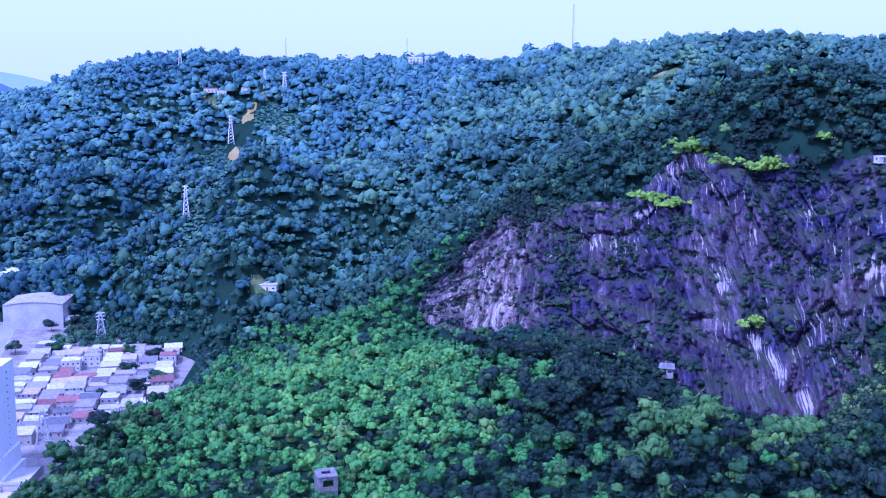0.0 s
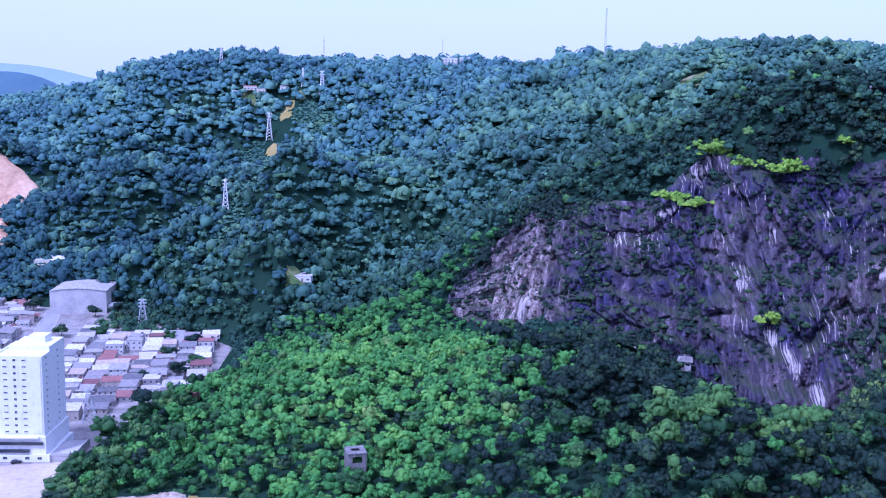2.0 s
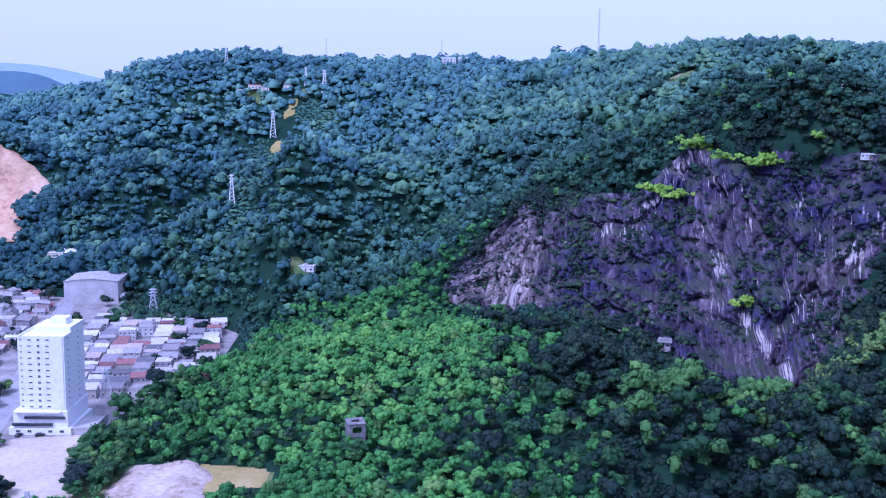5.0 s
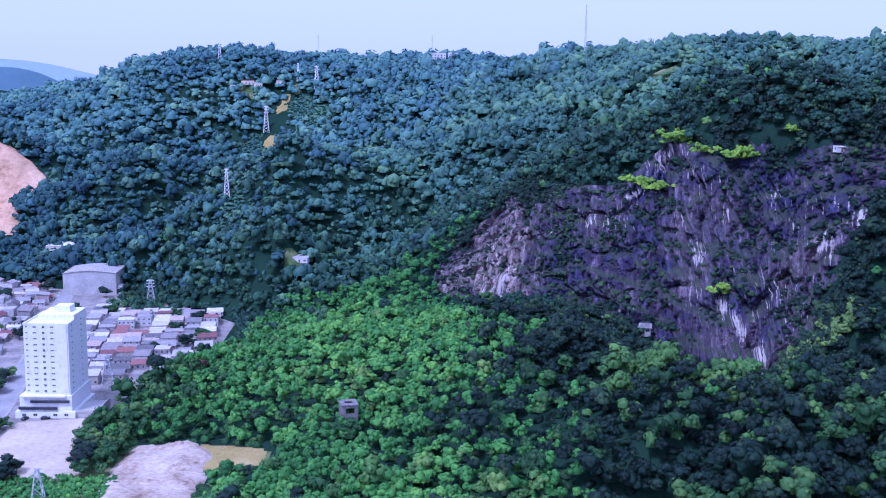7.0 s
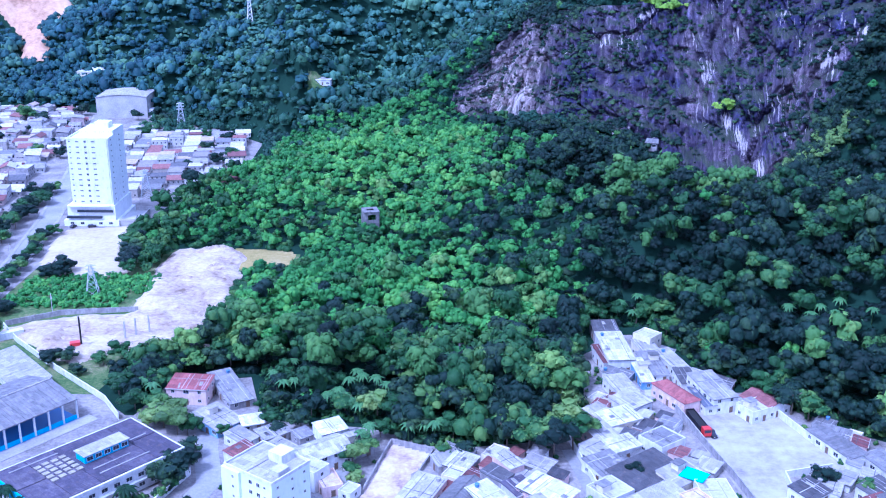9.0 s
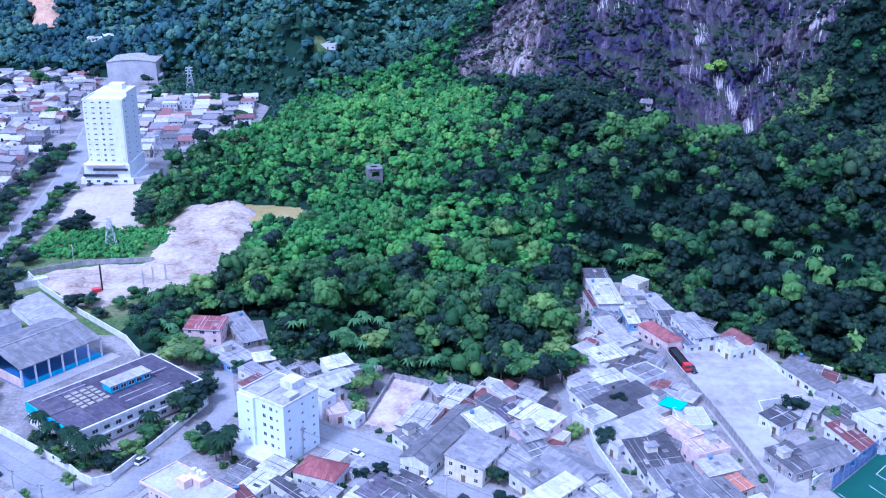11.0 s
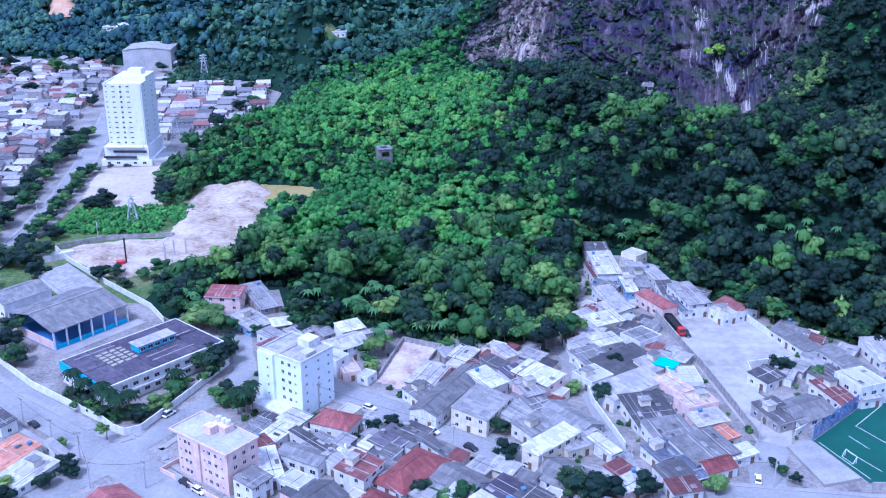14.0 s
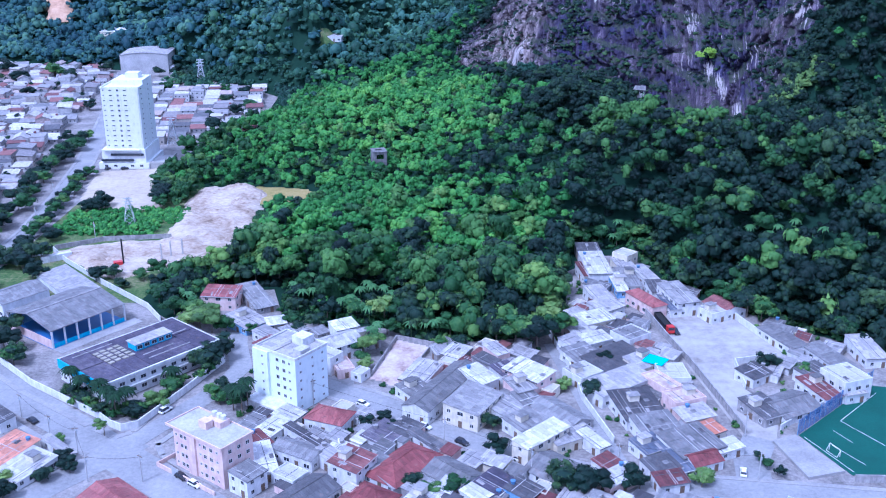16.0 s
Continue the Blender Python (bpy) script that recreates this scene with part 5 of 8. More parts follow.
house(56.7, 149.9, 26, 8.2, 6.8, 3.8, "shed", ROOF_DARK, WALL_WHITE, 1, "white house with a dark flat roof")
house(74.3, 168.5, 30, 6.0, 5.8, 3.6, "shed", ROOF_ORANGE, WALL_CREAM, 1, "small hut with a salmon roof beside the gate")
house(76.2, 159.6, 25, 8.3, 5.0, 3.4, "shed", ROOF_WHITE, WALL_WHITE, 1, "white gatehouse with a blue painted base")
house(59.5, 310.6, 3, 8.9, 8.0, 5.0, "shed", ROOF_DARK, WALL_GREY, 1, "grey-roofed house at the edge of the wood")
house(59.5, 289.0, 5, 8.8, 18.1, 7.0, "shed", ROOF_WHITE, WALL_WHITE, 2, "two-storey white house with a white roof")
house(55.1, 286.2, 10, 3.8, 11.7, 5.0, "shed", ROOF_MAROON, WALL_WHITE, 1, "small house with a maroon roof at the wood")
house(72.7, 298.2, 45, 7.2, 7.0, 7.0, "flat", CONCRETE, WALL_CREAM, 2, "two-storey cream house with a flat roof")
house(71.2, 292.9, 14, 6.7, 9.1, 5.0, "shed", ROOF_LIGHT, WALL_CREAM, 1, "cream house with a pale roof")
house(70.8, 280.2, 7, 6.7, 14.7, 4.5, "shed", ROOF_GREY, WALL_WHITE, 1, "house with a grey roof")
house(78.8, 281.7, 19, 5.7, 16.6, 4.5, "shed", ROOF_LIGHT, WALL_WHITE, 1, "house with a weathered pale roof")
house(79.6, 270.0, 5, 5.6, 9.2, 4.5, "shed", ROOF_DARK, WALL_WHITE, 1, "low house with a dark roof")
house(66.2, 274.6, 6, 4.4, 14.3, 4.5, "shed", ROOF_WHITE, WALL_BLUE, 1, "small blue and white house")
house(73.4, 257.2, -64, 15.1, 6.1, 6.0, "hip", ROOF_RED, WALL_PINK, 2, "pink house with a red hipped roof")
house(85.2, 258.6, 16, 8.4, 15.3, 7.0, "shed", ROOF_LIGHT, WALL_WHITE, 2, "two-storey white house with a grey roof at the lot")
house(81.2, 255.0, 14, 4.1, 10.9, 4.5, "shed", ROOF_SLATE, WALL_WHITE, 1, "annexe with a dark blue roof")
house(57.2, 263.9, 18, 7.1, 10.5, 4.5, "shed", ROOF_LIGHT, WALL_WHITE, 1, "house with a pale grey roof under the trees")
house(58.1, 252.4, 36, 10.0, 8.5, 4.5, "shed", ROOF_LIGHT, WALL_WHITE, 1, "house with a pale curved roof")
house(47.0, 244.6, 39, 6.9, 7.0, 4.5, "shed", ROOF_LIGHT, WALL_PINK, 1, "low house with a pale roof beside the wood")
house(52.6, 241.7, 27, 11.2, 7.6, 4.5, "shed", ROOF_WHITE, WALL_CREAM, 1, "house with a white roof and curved gable")
house(45.6, 232.3, 26, 7.3, 8.1, 4.5, "shed", ROOF_LIGHT, WALL_PINK, 1, "house with a pinkish patched roof")
house(96.5, 249.1, 27, 9.3, 7.2, 4.2, "flat", CONCRETE, WALL_WHITE, 1, "white porch building with columns at the lot")
house(100.8, 253.8, -66, 11.1, 9.6, 5.0, "gable", ROOF_MAROON, WALL_WHITE, 1, "house with a maroon tile roof below the wood")
house(114.7, 265.9, 24, 6.7, 5.3, 5.0, "shed", ROOF_WHITE, WALL_WHITE, 1, "small white house in the trees")
house(113.0, 227.6, -70, 17, 6.0, 3.8, "shed", ROOF_GREY, WALL_WHITE, 1, "long shed with a grey roof along the lot wall")
house(123.6, 212.3, -73, 19, 6.4, 3.8, "shed", ROOF_GREY, WALL_WHITE, 1, "shed with a grey roof behind the lot wall")
house(115.4, 201.6, 33, 9.7, 9.2, 4.0, "shed", ROOF_DARK, WALL_WHITE, 1, "house with a dark roof")
house(113.1, 192.1, 24, 7.3, 12.2, 4.2, "shed", ROOF_MAROON, WALL_WHITE, 1, "house with a maroon tiled roof")
house(121.2, 194.2, 21, 9.7, 10.3, 7.0, "flat", CONCRETE, WALL_WHITE, 2, "two-storey white house with a flat white roof")
house(96.1, 202.2, 35, 8.5, 7.0, 4.0, "shed", ROOF_DARK, WALL_WHITE, 1, "low building with a dark roof on the lot")
house(92.3, 180.2, 26, 8.2, 10.8, 4.2, "shed", ROOF_DARK, WALL_GREY, 1, "open carport with a dark sheet roof")
house(100.8, 183.2, 27, 13.6, 11.6, 4.2, "gable", ROOF_GREY, WALL_WHITE, 1, "workshop with a grey gabled roof on the lot")
house(137.4, 218.1, 6, 7.3, 14.1, 5.0, "shed", ROOF_LIGHT, WALL_WHITE, 1, "house with a pale roof under the hillside")
house(121.5, 191.1, 17, 7.1, 6.8, 4.0, "shed", ROOF_LIGHT, WALL_WHITE, 1, "annexe with a pale roof beside the pitch")
house(-80.3, 259.6, -6, 12.0, 8.6, 6.4, "shed", ROOF_RED, WALL_PINK, 2, "pink house with a dark red tiled roof at the wood")
house(-68.4, 261.9, 31, 7.4, 19.6, 4.5, "shed", ROOF_GREY, WALL_GREY, 1, "grey house with a cement roof")
house(-68.3, 241.5, 49, 9.4, 12.3, 4.0, "shed", ROOF_LIGHT, WALL_BLUE, 1, "shack with a blue tarpaulin and a pale roof")
house(-59.1, 230.6, 53, 5.9, 7.9, 3.6, "shed", ROOF_LIGHT, WALL_WHITE, 1, "low house with a pale roof")
house(-57.4, 221.2, 52, 7.7, 5.4, 4.2, "shed", ROOF_MAROON, WALL_WHITE, 1, "house with a maroon roof behind the block")
house(-0.6, 217.5, 24, 5.4, 5.7, 3.5, "shed", ROOF_LIGHT, WALL_GREY, 1, "hut with a pale roof among the trees")

house(-36.5, 209.5, 54, 6.0, 8.0, 6.2, "flat", CONCRETE, WALL_WHITE, 2, "narrow two-storey white house beside the block")
house(-47.5, 222.0, 54, 9.0, 7.0, 4.2, "shed", ROOF_LIGHT, WALL_WHITE, 1, "low house with a pale sheet roof behind the block")
house(-50.5, 233.0, 40, 8.0, 6.0, 3.6, "shed", ROOF_LIGHT, WALL_GREY, 1, "shack with a weathered pale roof near the bananas")
house(-57.8, 240.5, 20, 6.5, 5.5, 3.2, "shed", ROOF_WHITE, WALL_GREY, 1, "small shack with a white roof")
house(-41.5, 232.5, 40, 5.0, 5.0, 3.2, "shed", ROOF_GREY, WALL_GREY, 1, "small grey shack at the edge of the wood")
house(-25.5, 203.0, -30, 4.0, 5.0, 3.0, "flat", CONCRETE, WALL_WHITE, 1, "small white annexe beside the walled plot")
house(2.6, 288.6, 20, 8.0, 6.0, 4.0, "gable", ROOF_DARK, WALL_WHITE, 1, "grey-roofed hut hidden among the trees", z=float(land(2.6, 288.6)) + 3.0)

# ---- large buildings ----
TOWER_WHITE = plaster("white_tower_paint", (0.7, 0.71, 0.72), (0.77, 0.78, 0.79))


def tower():
    e = thing("apartment_tower", "tall white apartment tower with a stepped roof and podium", "apartment tower", pose(-171, 459, 0))
    part("podium", boxed((-15, 12, -14, 15, -0.3, 3.2), (-13, 10.5, -13.4, 14, 3.2, 10.5)), TOWER_WHITE, e)
    part("shaft", boxed((-10.2, 9.8, -12.6, 13, 10.5, 43.4), (-6.5, 9.2, -12.9, -12.6, 12, 43.4)), TOWER_WHITE, e)
    part("roof_block", boxed((-6.5, 9.8, -4, 13, 43.4, 46.2), (-1, 6, 2, 9, 46.2, 49)), TOWER_WHITE, e)
    part("parapet", boxed((-10.4, 10, -12.8, -12.4, 43.4, 44.2), (-10.4, -10, -12.4, 13.2, 43.4, 44.2), (9.6, 10, -12.4, -4, 43.4, 44.2)), TOWER_WHITE, e)
    part("terrace", boxed((12, 22, -13, 6, -0.3, 2.6), (21.6, 22, -13, 6, 2.6, 3.8), (12, 22, -13.3, -13, 2.6, 3.8)), CONCRETE, e)
    part("ramp", boxed((-13.3, 4, -14.5, -13.4, 4.2, 5.4), (-8, 9.5, -14.3, -13.4, 7.3, 8.4)), WINDOW_GLASS, e, "dark strip openings of the parking floors")
    part("canopy", boxed((-12, 8, -15.2, -12.6, 10.3, 10.8)), TOWER_WHITE, e)
    for k in range(12):
        z = 12.6 + k * 2.72
        for x in (-5.0, 2.6):
            put_window(e, WIN_SLIT, Matrix.Translation((x, -12.92, z)))
        put_window(e, WIN_SMALL, Matrix.Translation((-1.2, -12.92, z)))
        put_window(e, WIN_SLIT, Matrix.Translation((-8.8, -12.62, z)) @ Matrix.Diagonal((0.5, 1, 1, 1)))
        for y in (-8, 5):
            put_window(e, WIN_SLIT, pose(9.82, y, z, 0, 0, 90))
    for x in (-11, -6, 3, 8):
        put_window(e, WIN_WIDE, Matrix.Translation((x, -14.02, 1.7)))


def white_block():
    e = thing("apartment_block", "white six-storey apartment block with small windows", "apartment block", pose(-44.6, 191, 0, 0, 0, -36))
    # stepped plan: a main body and a lower stair side
    part("wall", boxed((-8.0, 8.0, -6.6, 6.6, -0.3, 17), (-8.6, -2.5, -7.4, -6.6, 2.6, 17)), plaster("ice_white_wall", (0.68, 0.75, 0.765), (0.74, 0.8, 0.81)), e)
    part("parapet", boxed((-8.2, 8.2, -6.8, -6.5, 17, 17.8), (-8.2, 8.2, 6.5, 6.8, 17, 17.8), (-8.2, -7.9, -6.5, 6.5, 17, 17.8), (7.9, 8.2, -6.5, 6.5, 17, 17.8)), WALL_WHITE, e)
    part("roof", boxed((-7.9, 7.9, -6.5, 6.5, 17.0, 17.15), (-7.5, -1, -6.2, 6.2, 17.15, 17.5)), ROOF_LIGHT, e)
    part("stair_house", boxed((-1, 3.6, 1.5, 6, 17.15, 19.6)), WALL_WHITE, e)
    part("water_tank", boxed((4.2, 7.2, -3.4, 0.5, 17.15, 18.6)), CONCRETE, e)
    for s in range(6):
        z = 1.7 + s * 2.75
        for x in (-4.5, 0.8, 3.4, 5.6):
            put_window(e, WIN_BATH if x in (-4.5, 5.6) else WIN_SMALL, Matrix.Translation((x, -6.62 if x > -2 else -7.42, z)))
        for y in (-4.6, 0.4, 4.6):
            put_window(e, WIN_BATH, pose(8.02, y, z, 0, 0, 90))
        put_window(e, WIN_BATH, pose(-8.02, 2, z, 0, 0, -90))
    part("garage", boxed((-8, 8, -12, -6.6, -0.3, 2.6)), WALL_WHITE, e)


def pink_block():
    e = thing("apartment_block", "pale pink four-storey apartment block with a flat roof", "apartment block", pose(-59.8, 152.2, 0, 0, 0, -36.7))
    bm = boxed((-9.2, 9.6, -5, 5.2, -0.3, 11.6))
    part("wall", bm, WALL_PINK, e)
    part("bay", boxed((-11.4, -9.2, -3.2, 5.2, -0.3, 11.6), (-3.4, -0.4, -5.5, -5, 0, 11.6)), WALL_PINK, e)
    part("roof", boxed((-11.6, 9.8, -5.3, 5.4, 11.6, 11.95)), CONCRETE, e)
    part("cornice", boxed((-11.7, 9.9, -5.5, -5.2, 11.7, 12.3), (9.6, 9.9, -5.2, 5.4, 11.7, 12.3), (-11.7, 9.9, 5.4, 5.6, 11.7, 12.3), (-11.7, -11.4, -5.2, 5.4, 11.7, 12.3)), WALL_PINK, e)
    part("roof_room", boxed((-3.5, -0.5, -1.2, 1.2, 11.95, 14), (-3.2, 2.0, 1.4, 4.6, 11.95, 13.6)), WALL_PINK, e)
    for x in (-2.4, -0.6, 1.0):
        bm = bmesh.new()
        rod(bm, (x, 3.4, 13.6), (x, 3.4, 14.8), 0.75, 12)
        part("water_tank", bm, WALL_WHITE, e)
    for s in range(4):
        z = 1.8 + s * 2.75
        for k, x in enumerate((-8, -6, -4.4, 1.2, 3.0, 5.4, 7.6)):
            put_window(e, WIN_SMALL if k % 3 else WIN_BATH, Matrix.Translation((x, -5.02, z)))
        for y in (-2.5, 0.5, 3.4):
            put_window(e, WIN_SMALL, pose(9.62, y, z, 0, 0, 90))
    part("garden_wall", boxed((-13, 9.5, -8.4, -8.1, 0, 1.3), (-13.2, -12.9, -8.4, 2, 0, 1.3)), WALL_PINK, e)
    put("garage_door", GATE_MESH, e, Matrix.Translation((-5.5, -8.42, 0)))


SKYLIGHT = plaster("beige_skylight", (0.27, 0.25, 0.2), (0.42, 0.39, 0.32))


def school():
    e = thing("school_building", "long two-storey school with a stained dark roof and blue trim", "school", pose(-95.3, 209.3, 0, 0, 0, 49))
    part("wall", boxed((-20.5, 20.5, -12.6, 12.6, -0.3, 6.6)), WALL_WHITE, e)
    part("gable_band", boxed((-20.9, -20.5, -12.9, 12.9, 4.2, 7.1)), CYAN_PAINT, e, "cyan painted fascia")
    part("fascia", boxed((-20.9, 20.9, -13.2, -12.6, 6.2, 7.1), (20.5, 20.9, -12.6, 12.9, 6.2, 7.1), (-20.9, 20.9, 12.6, 13.0, 6.2, 7.1)), WALL_WHITE, e)
    roof = part("roof", boxed((-20.5, 20.5, -12.6, 12.6, 6.6, 7.0)), ROOF_PURPLE, e, "dark stained fibre cement roof")
    for k in range(5):
        x = -16.4 + k * 8.2
        part("roof_panel", boxed((x - 3.9, x + 3.9, -12.3, -0.3, 7.0, 7.12 + 0.03 * (k % 3)), (x - 3.9, x + 3.9, 0.2, 12.3, 7.0, 7.15 + 0.03 * ((k + 1) % 3))), ROOF_PURPLE, roof)
    part("light_well", boxed((-2, 11, -1.2, 3.4, 7.2, 9.4)), CYAN_PAINT, e, "cyan clerestory over the patio")
    part("well_roof", boxed((-2.4, 11.4, -1.6, 3.8, 9.4, 9.6)), ROOF_LIGHT, e)
    for k in range(5):
        put_window(e, WIN_WIDE, Matrix.Translation((-0.6 + 2.6 * k, -1.22, 8.3)))
    for i in range(4):
        for j in range(5):
            part("skylight", boxed((-12.2 + i * 2.4, -10.5 + i * 2.4, -3.0 + j * 2.2 + 0.3 * (i % 2), -1.6 + j * 2.2 + 0.3 * (i % 2), 7.14, 7.42)), SKYLIGHT, e)
    for y0 in (-5.2, -8.4):
        part("gutter", boxed((-2, 9 + 4 * (y0 < -6), y0, y0 + 0.35, 7.14, 7.36)), WALL_GREY, e)
    part("gutter", boxed((-17.5, -4, 9.3, 9.7, 7.14, 7.36), (12.6, 18, 1.0, 1.4, 7.14, 7.36)), WALL_GREY, e)
    for s in range(2):
        for k in range(11):
            put_window(e, WIN_WIDE, Matrix.Translation((-18 + k * 3.6, -12.62, 1.7 + s * 3.0)))
        for k in range(5):
            put_window(e, WIN_WIDE, pose(-20.52, -9.6 + k * 4.8, 1.7 + s * 1.6, 0, 0, -90))
    part("eave", boxed((-20.5, 20.5, -13.6, -12.6, 3.2, 3.5)), WALL_WHITE, e)


def sports_shed():
    e = thing("sports_hall", "open sports court with a grey gabled roof and blue walls", "sports hall", pose(-130.6, 242.5, 0, 0, 0, 53))
    w, d = 29.0, 27.0
    bm = bmesh.new()
    for s in (-1, 1):
        c = [(-w / 2, s * d / 2, 6.6), (w / 2, s * d / 2, 6.6), (w / 2, 0, 9.4), (-w / 2, 0, 9.4)]
        slab(bm, c if s < 0 else c[::-1], 0.25)
        for k in range(1, 24):
            q = -w / 2 + k * w / 24
            c = [(q - 0.06, s * d / 2, 6.68), (q + 0.06, s * d / 2, 6.68), (q + 0.06, 0, 9.5), (q - 0.06, 0, 9.5)]
            rib = bmesh.new()
            slab(rib, c if s < 0 else c[::-1], 0.08)
            part("roof_rib", rib, ROOF_GREY, e)
        part("roof_slope", bm, ROOF_GREY, e)
        bm = bmesh.new()
    box(bm, -w / 2, w / 2, -0.25, 0.25, 9.3, 9.65)
    part("ridge_cap", bm, ROOF_LIGHT, e)
    part("floor", boxed((-w / 2, w / 2, -d / 2, d / 2, -0.2, 0.2)), paint("court_blue", (0.05, 0.16, 0.4), 0.5), e, "blue painted court floor")
    for k in range(7):
        x = -w / 2 + 0.5 + k * (w - 1) / 6
        for y in (-d / 2 + 0.4, d / 2 - 0.4):
            part("post", boxed((x - 0.25, x + 0.25, y - 0.25, y + 0.25, 0, 6.5)), WALL_WHITE, e)
        if k < 6:
            part("wall_panel", boxed((x + 0.25, x + (w - 1) / 6 - 0.25, -d / 2 + 0.3, -d / 2 + 0.5, 0, 1.6)), CYAN_PAINT, e, "blue painted low wall")
            part("wall_panel", boxed((x + 0.25, x + (w - 1) / 6 - 0.25, d / 2 - 0.5, d / 2 - 0.3, 0, 5.2)), WALL_BLUE, e, "blue painted back wall")
    part("end_wall", boxed((-w / 2 + 0.1, -w / 2 + 0.35, -d / 2 + 0.6, d / 2 - 0.6, 0, 3.2)), WALL_PINK, e)
    part("apron", boxed((-w / 2, w / 2 + 3, -d / 2 - 5, -d / 2, -0.2, 0.18)), PAVING, e)


tower()
white_block()
pink_block()
school()
sports_shed()
house(-155, 259, 53, 17, 13, 7.5, "gable", ROOF_GREY, WALL_WHITE, 1, "long hall with a weathered grey gabled roof")
house(-142, 275, -48, 30, 11, 4.0, "shed", ROOF_LIGHT, WALL_WHITE, 1, "long low building with a pale weathered roof along the wall", openings=False)


def warehouse():
    e = thing("warehouse", "large pale warehouse with a curved roof below the hill", "warehouse", pose(-243, 745, 0, 0, 0, 4))
    ring = [(-19 + 38 * k / 12, 16 + 1.8 * math.sin(math.pi * k / 12)) for k in range(13)]
    prof = [(-19, -0.3)] + ring + [(19, -0.3)]
    for q in (-16, 18):
        bm = bmesh.new()
        a, b = [[bm.verts.new((p, y, r)) for p, r in prof] for y in (q - 0.15, q + 0.15)]
        bm.faces.new(a)
        bm.faces.new(b[::-1])
        for k in range(len(prof)):
            j = (k + 1) % len(prof)
            bm.faces.new((a[j], a[k], b[k], b[j]))
        part("gable", bm, CONCRETE, e)
    bm = bmesh.new()
    for k in range(12):
        (p, r), (p2, r2) = ring[k], ring[k + 1]
        slab(bm, [(p, -16.6, r + 0.2), (p2, -16.6, r2 + 0.2), (p2, 18.6, r2 + 0.2), (p, 18.6, r + 0.2)], 0.25)
    bmesh.ops.remove_doubles(bm, verts=bm.verts[:], dist=0.01)
    part("roof", bm, ROOF_LIGHT, e)
    part("side_wall", boxed((-19, -18.7, -15.8, 17.8, -0.3, 16)), CONCRETE, e)
    part("side_wall", boxed((18.7, 19, -15.8, 17.8, -0.3, 16)), CONCRETE, e)
    for k in range(5):
        put_window(e, WIN_WIDE, Matrix.Translation((-14 + 7 * k, -16.02, 8)))
    part("annexe", boxed((19.5, 27, -14, -4, -0.3, 6)), WALL_WHITE, e)


warehouse()
house(-297, 838, 4, 24, 15, 6.0, "hip", ROOF_WHITE, WALL_CREAM, 1, "long pale building with a white hipped roof on the hillside", z=float(land(-297, 832)) + 3)
house(-83, 678, -8, 14, 8, 4.6, "shed", ROOF_WHITE, WALL_WHITE, 1, "white house in a clearing of the wood", z=float(land(-83, 675)))
house(220, 549, -5, 12, 6, 4.0, "shed", ROOF_WHITE, WALL_WHITE, 1, "small white house on the wooded ridge", z=float(land(220, 547)) + 3)
house(213, 505, 12, 5.4, 4, 3.0, "shed", ROOF_WHITE, WALL_WHITE, 1, "small white hut above the brow of the rock", z=float(land(213, 503)) + 1.5)


WALL_RUIN = plaster("mouldy_concrete", (0.13, 0.125, 0.125), (0.26, 0.25, 0.245))


def ruin_tower():
    z = float(land(-32, 405))
    e = thing("ruined_tower", "grey concrete ruin with a square opening among the trees", "ruin", pose(-32, 405, z, 0, 0, 14))
    part("wall", boxed((-3.4, -2.9, -4, 4, -1, 13), (2.9, 3.4, -4, 4, -1, 13), (-2.9, 2.9, -4, -3.5, -1, 9.5), (-2.9, -1.8, -4, -3.5, 9.5, 12), (1.8, 2.9, -4, -3.5, 9.5, 12),
                       (-2.9, 2.9, -4, -3.5, 12, 13), (-2.9, 2.9, 3.5, 4, -1, 13)), WALL_RUIN, e)
    part("deck", boxed((-3.6, 3.6, -4.2, -1.0, 13, 13.35), (-3.6, 3.6, 1.6, 4.2, 13, 13.35), (-3.6, -1.6, -1, 1.6, 13, 13.35), (1.6, 3.6, -1, 1.6, 13, 13.35)), WALL_RUIN, e)


ruin_tower()


# ---- walls, fences ----
def walls(points, h, mat, label, t=0.25, posts=True):
    e = thing("boundary_wall", label, "wall", pose(points[0][0], points[0][1], 0))
    ox, oy = points[0]
    for (ax, ay), (bx, by) in zip(points, points[1:]):
        n = math.hypot(bx - ax, by - ay)
        m = pose(ax - ox, ay - oy, 0, 0, 0, math.degrees(math.atan2(by - ay, bx - ax)))
        bm = boxed((0, n, -t / 2, t / 2, -0.2, h), (-0.05, n + 0.05, -t / 2 - 0.05, t / 2 + 0.05, h, h + 0.08))
        bm.transform(m)
        part("panel", bm, mat, e)
    return e


walls(((-150, 221), (-126, 198), (-98, 177.5), (-94, 173.5), (-90, 171), (-86, 173), (-81, 185), (-77, 195), (-70, 214)), 2.3, WALL_WHITE, "white school boundary wall along the street")
walls(((-163, 316), (-153, 303), (-131, 280), (-107, 257), (-99, 245)), 2.2, WALL_WHITE, "long white wall between school and dirt plot")
walls(((-163, 318), (-146, 329), (-118, 333)), 2.0, WALL_GREY, "grey wall along the dirt plot")
walls(((-22, 205.5), (-15.6, 231.5), (-3.2, 226.2), (-12.4, 199.5)), 1.5, WALL_GREY, "low crumbling grey wall round the empty plot")
walls(((72, 255), (75.5, 232), (79, 213), (82, 190), (84.5, 170)), 2.6, WALL_GREY, "grey wall along the west side of the lot")
walls(((72, 256), (80, 260), (92, 262)), 2.6, WALL_BLUE, "blue painted wall at the back of the lot")
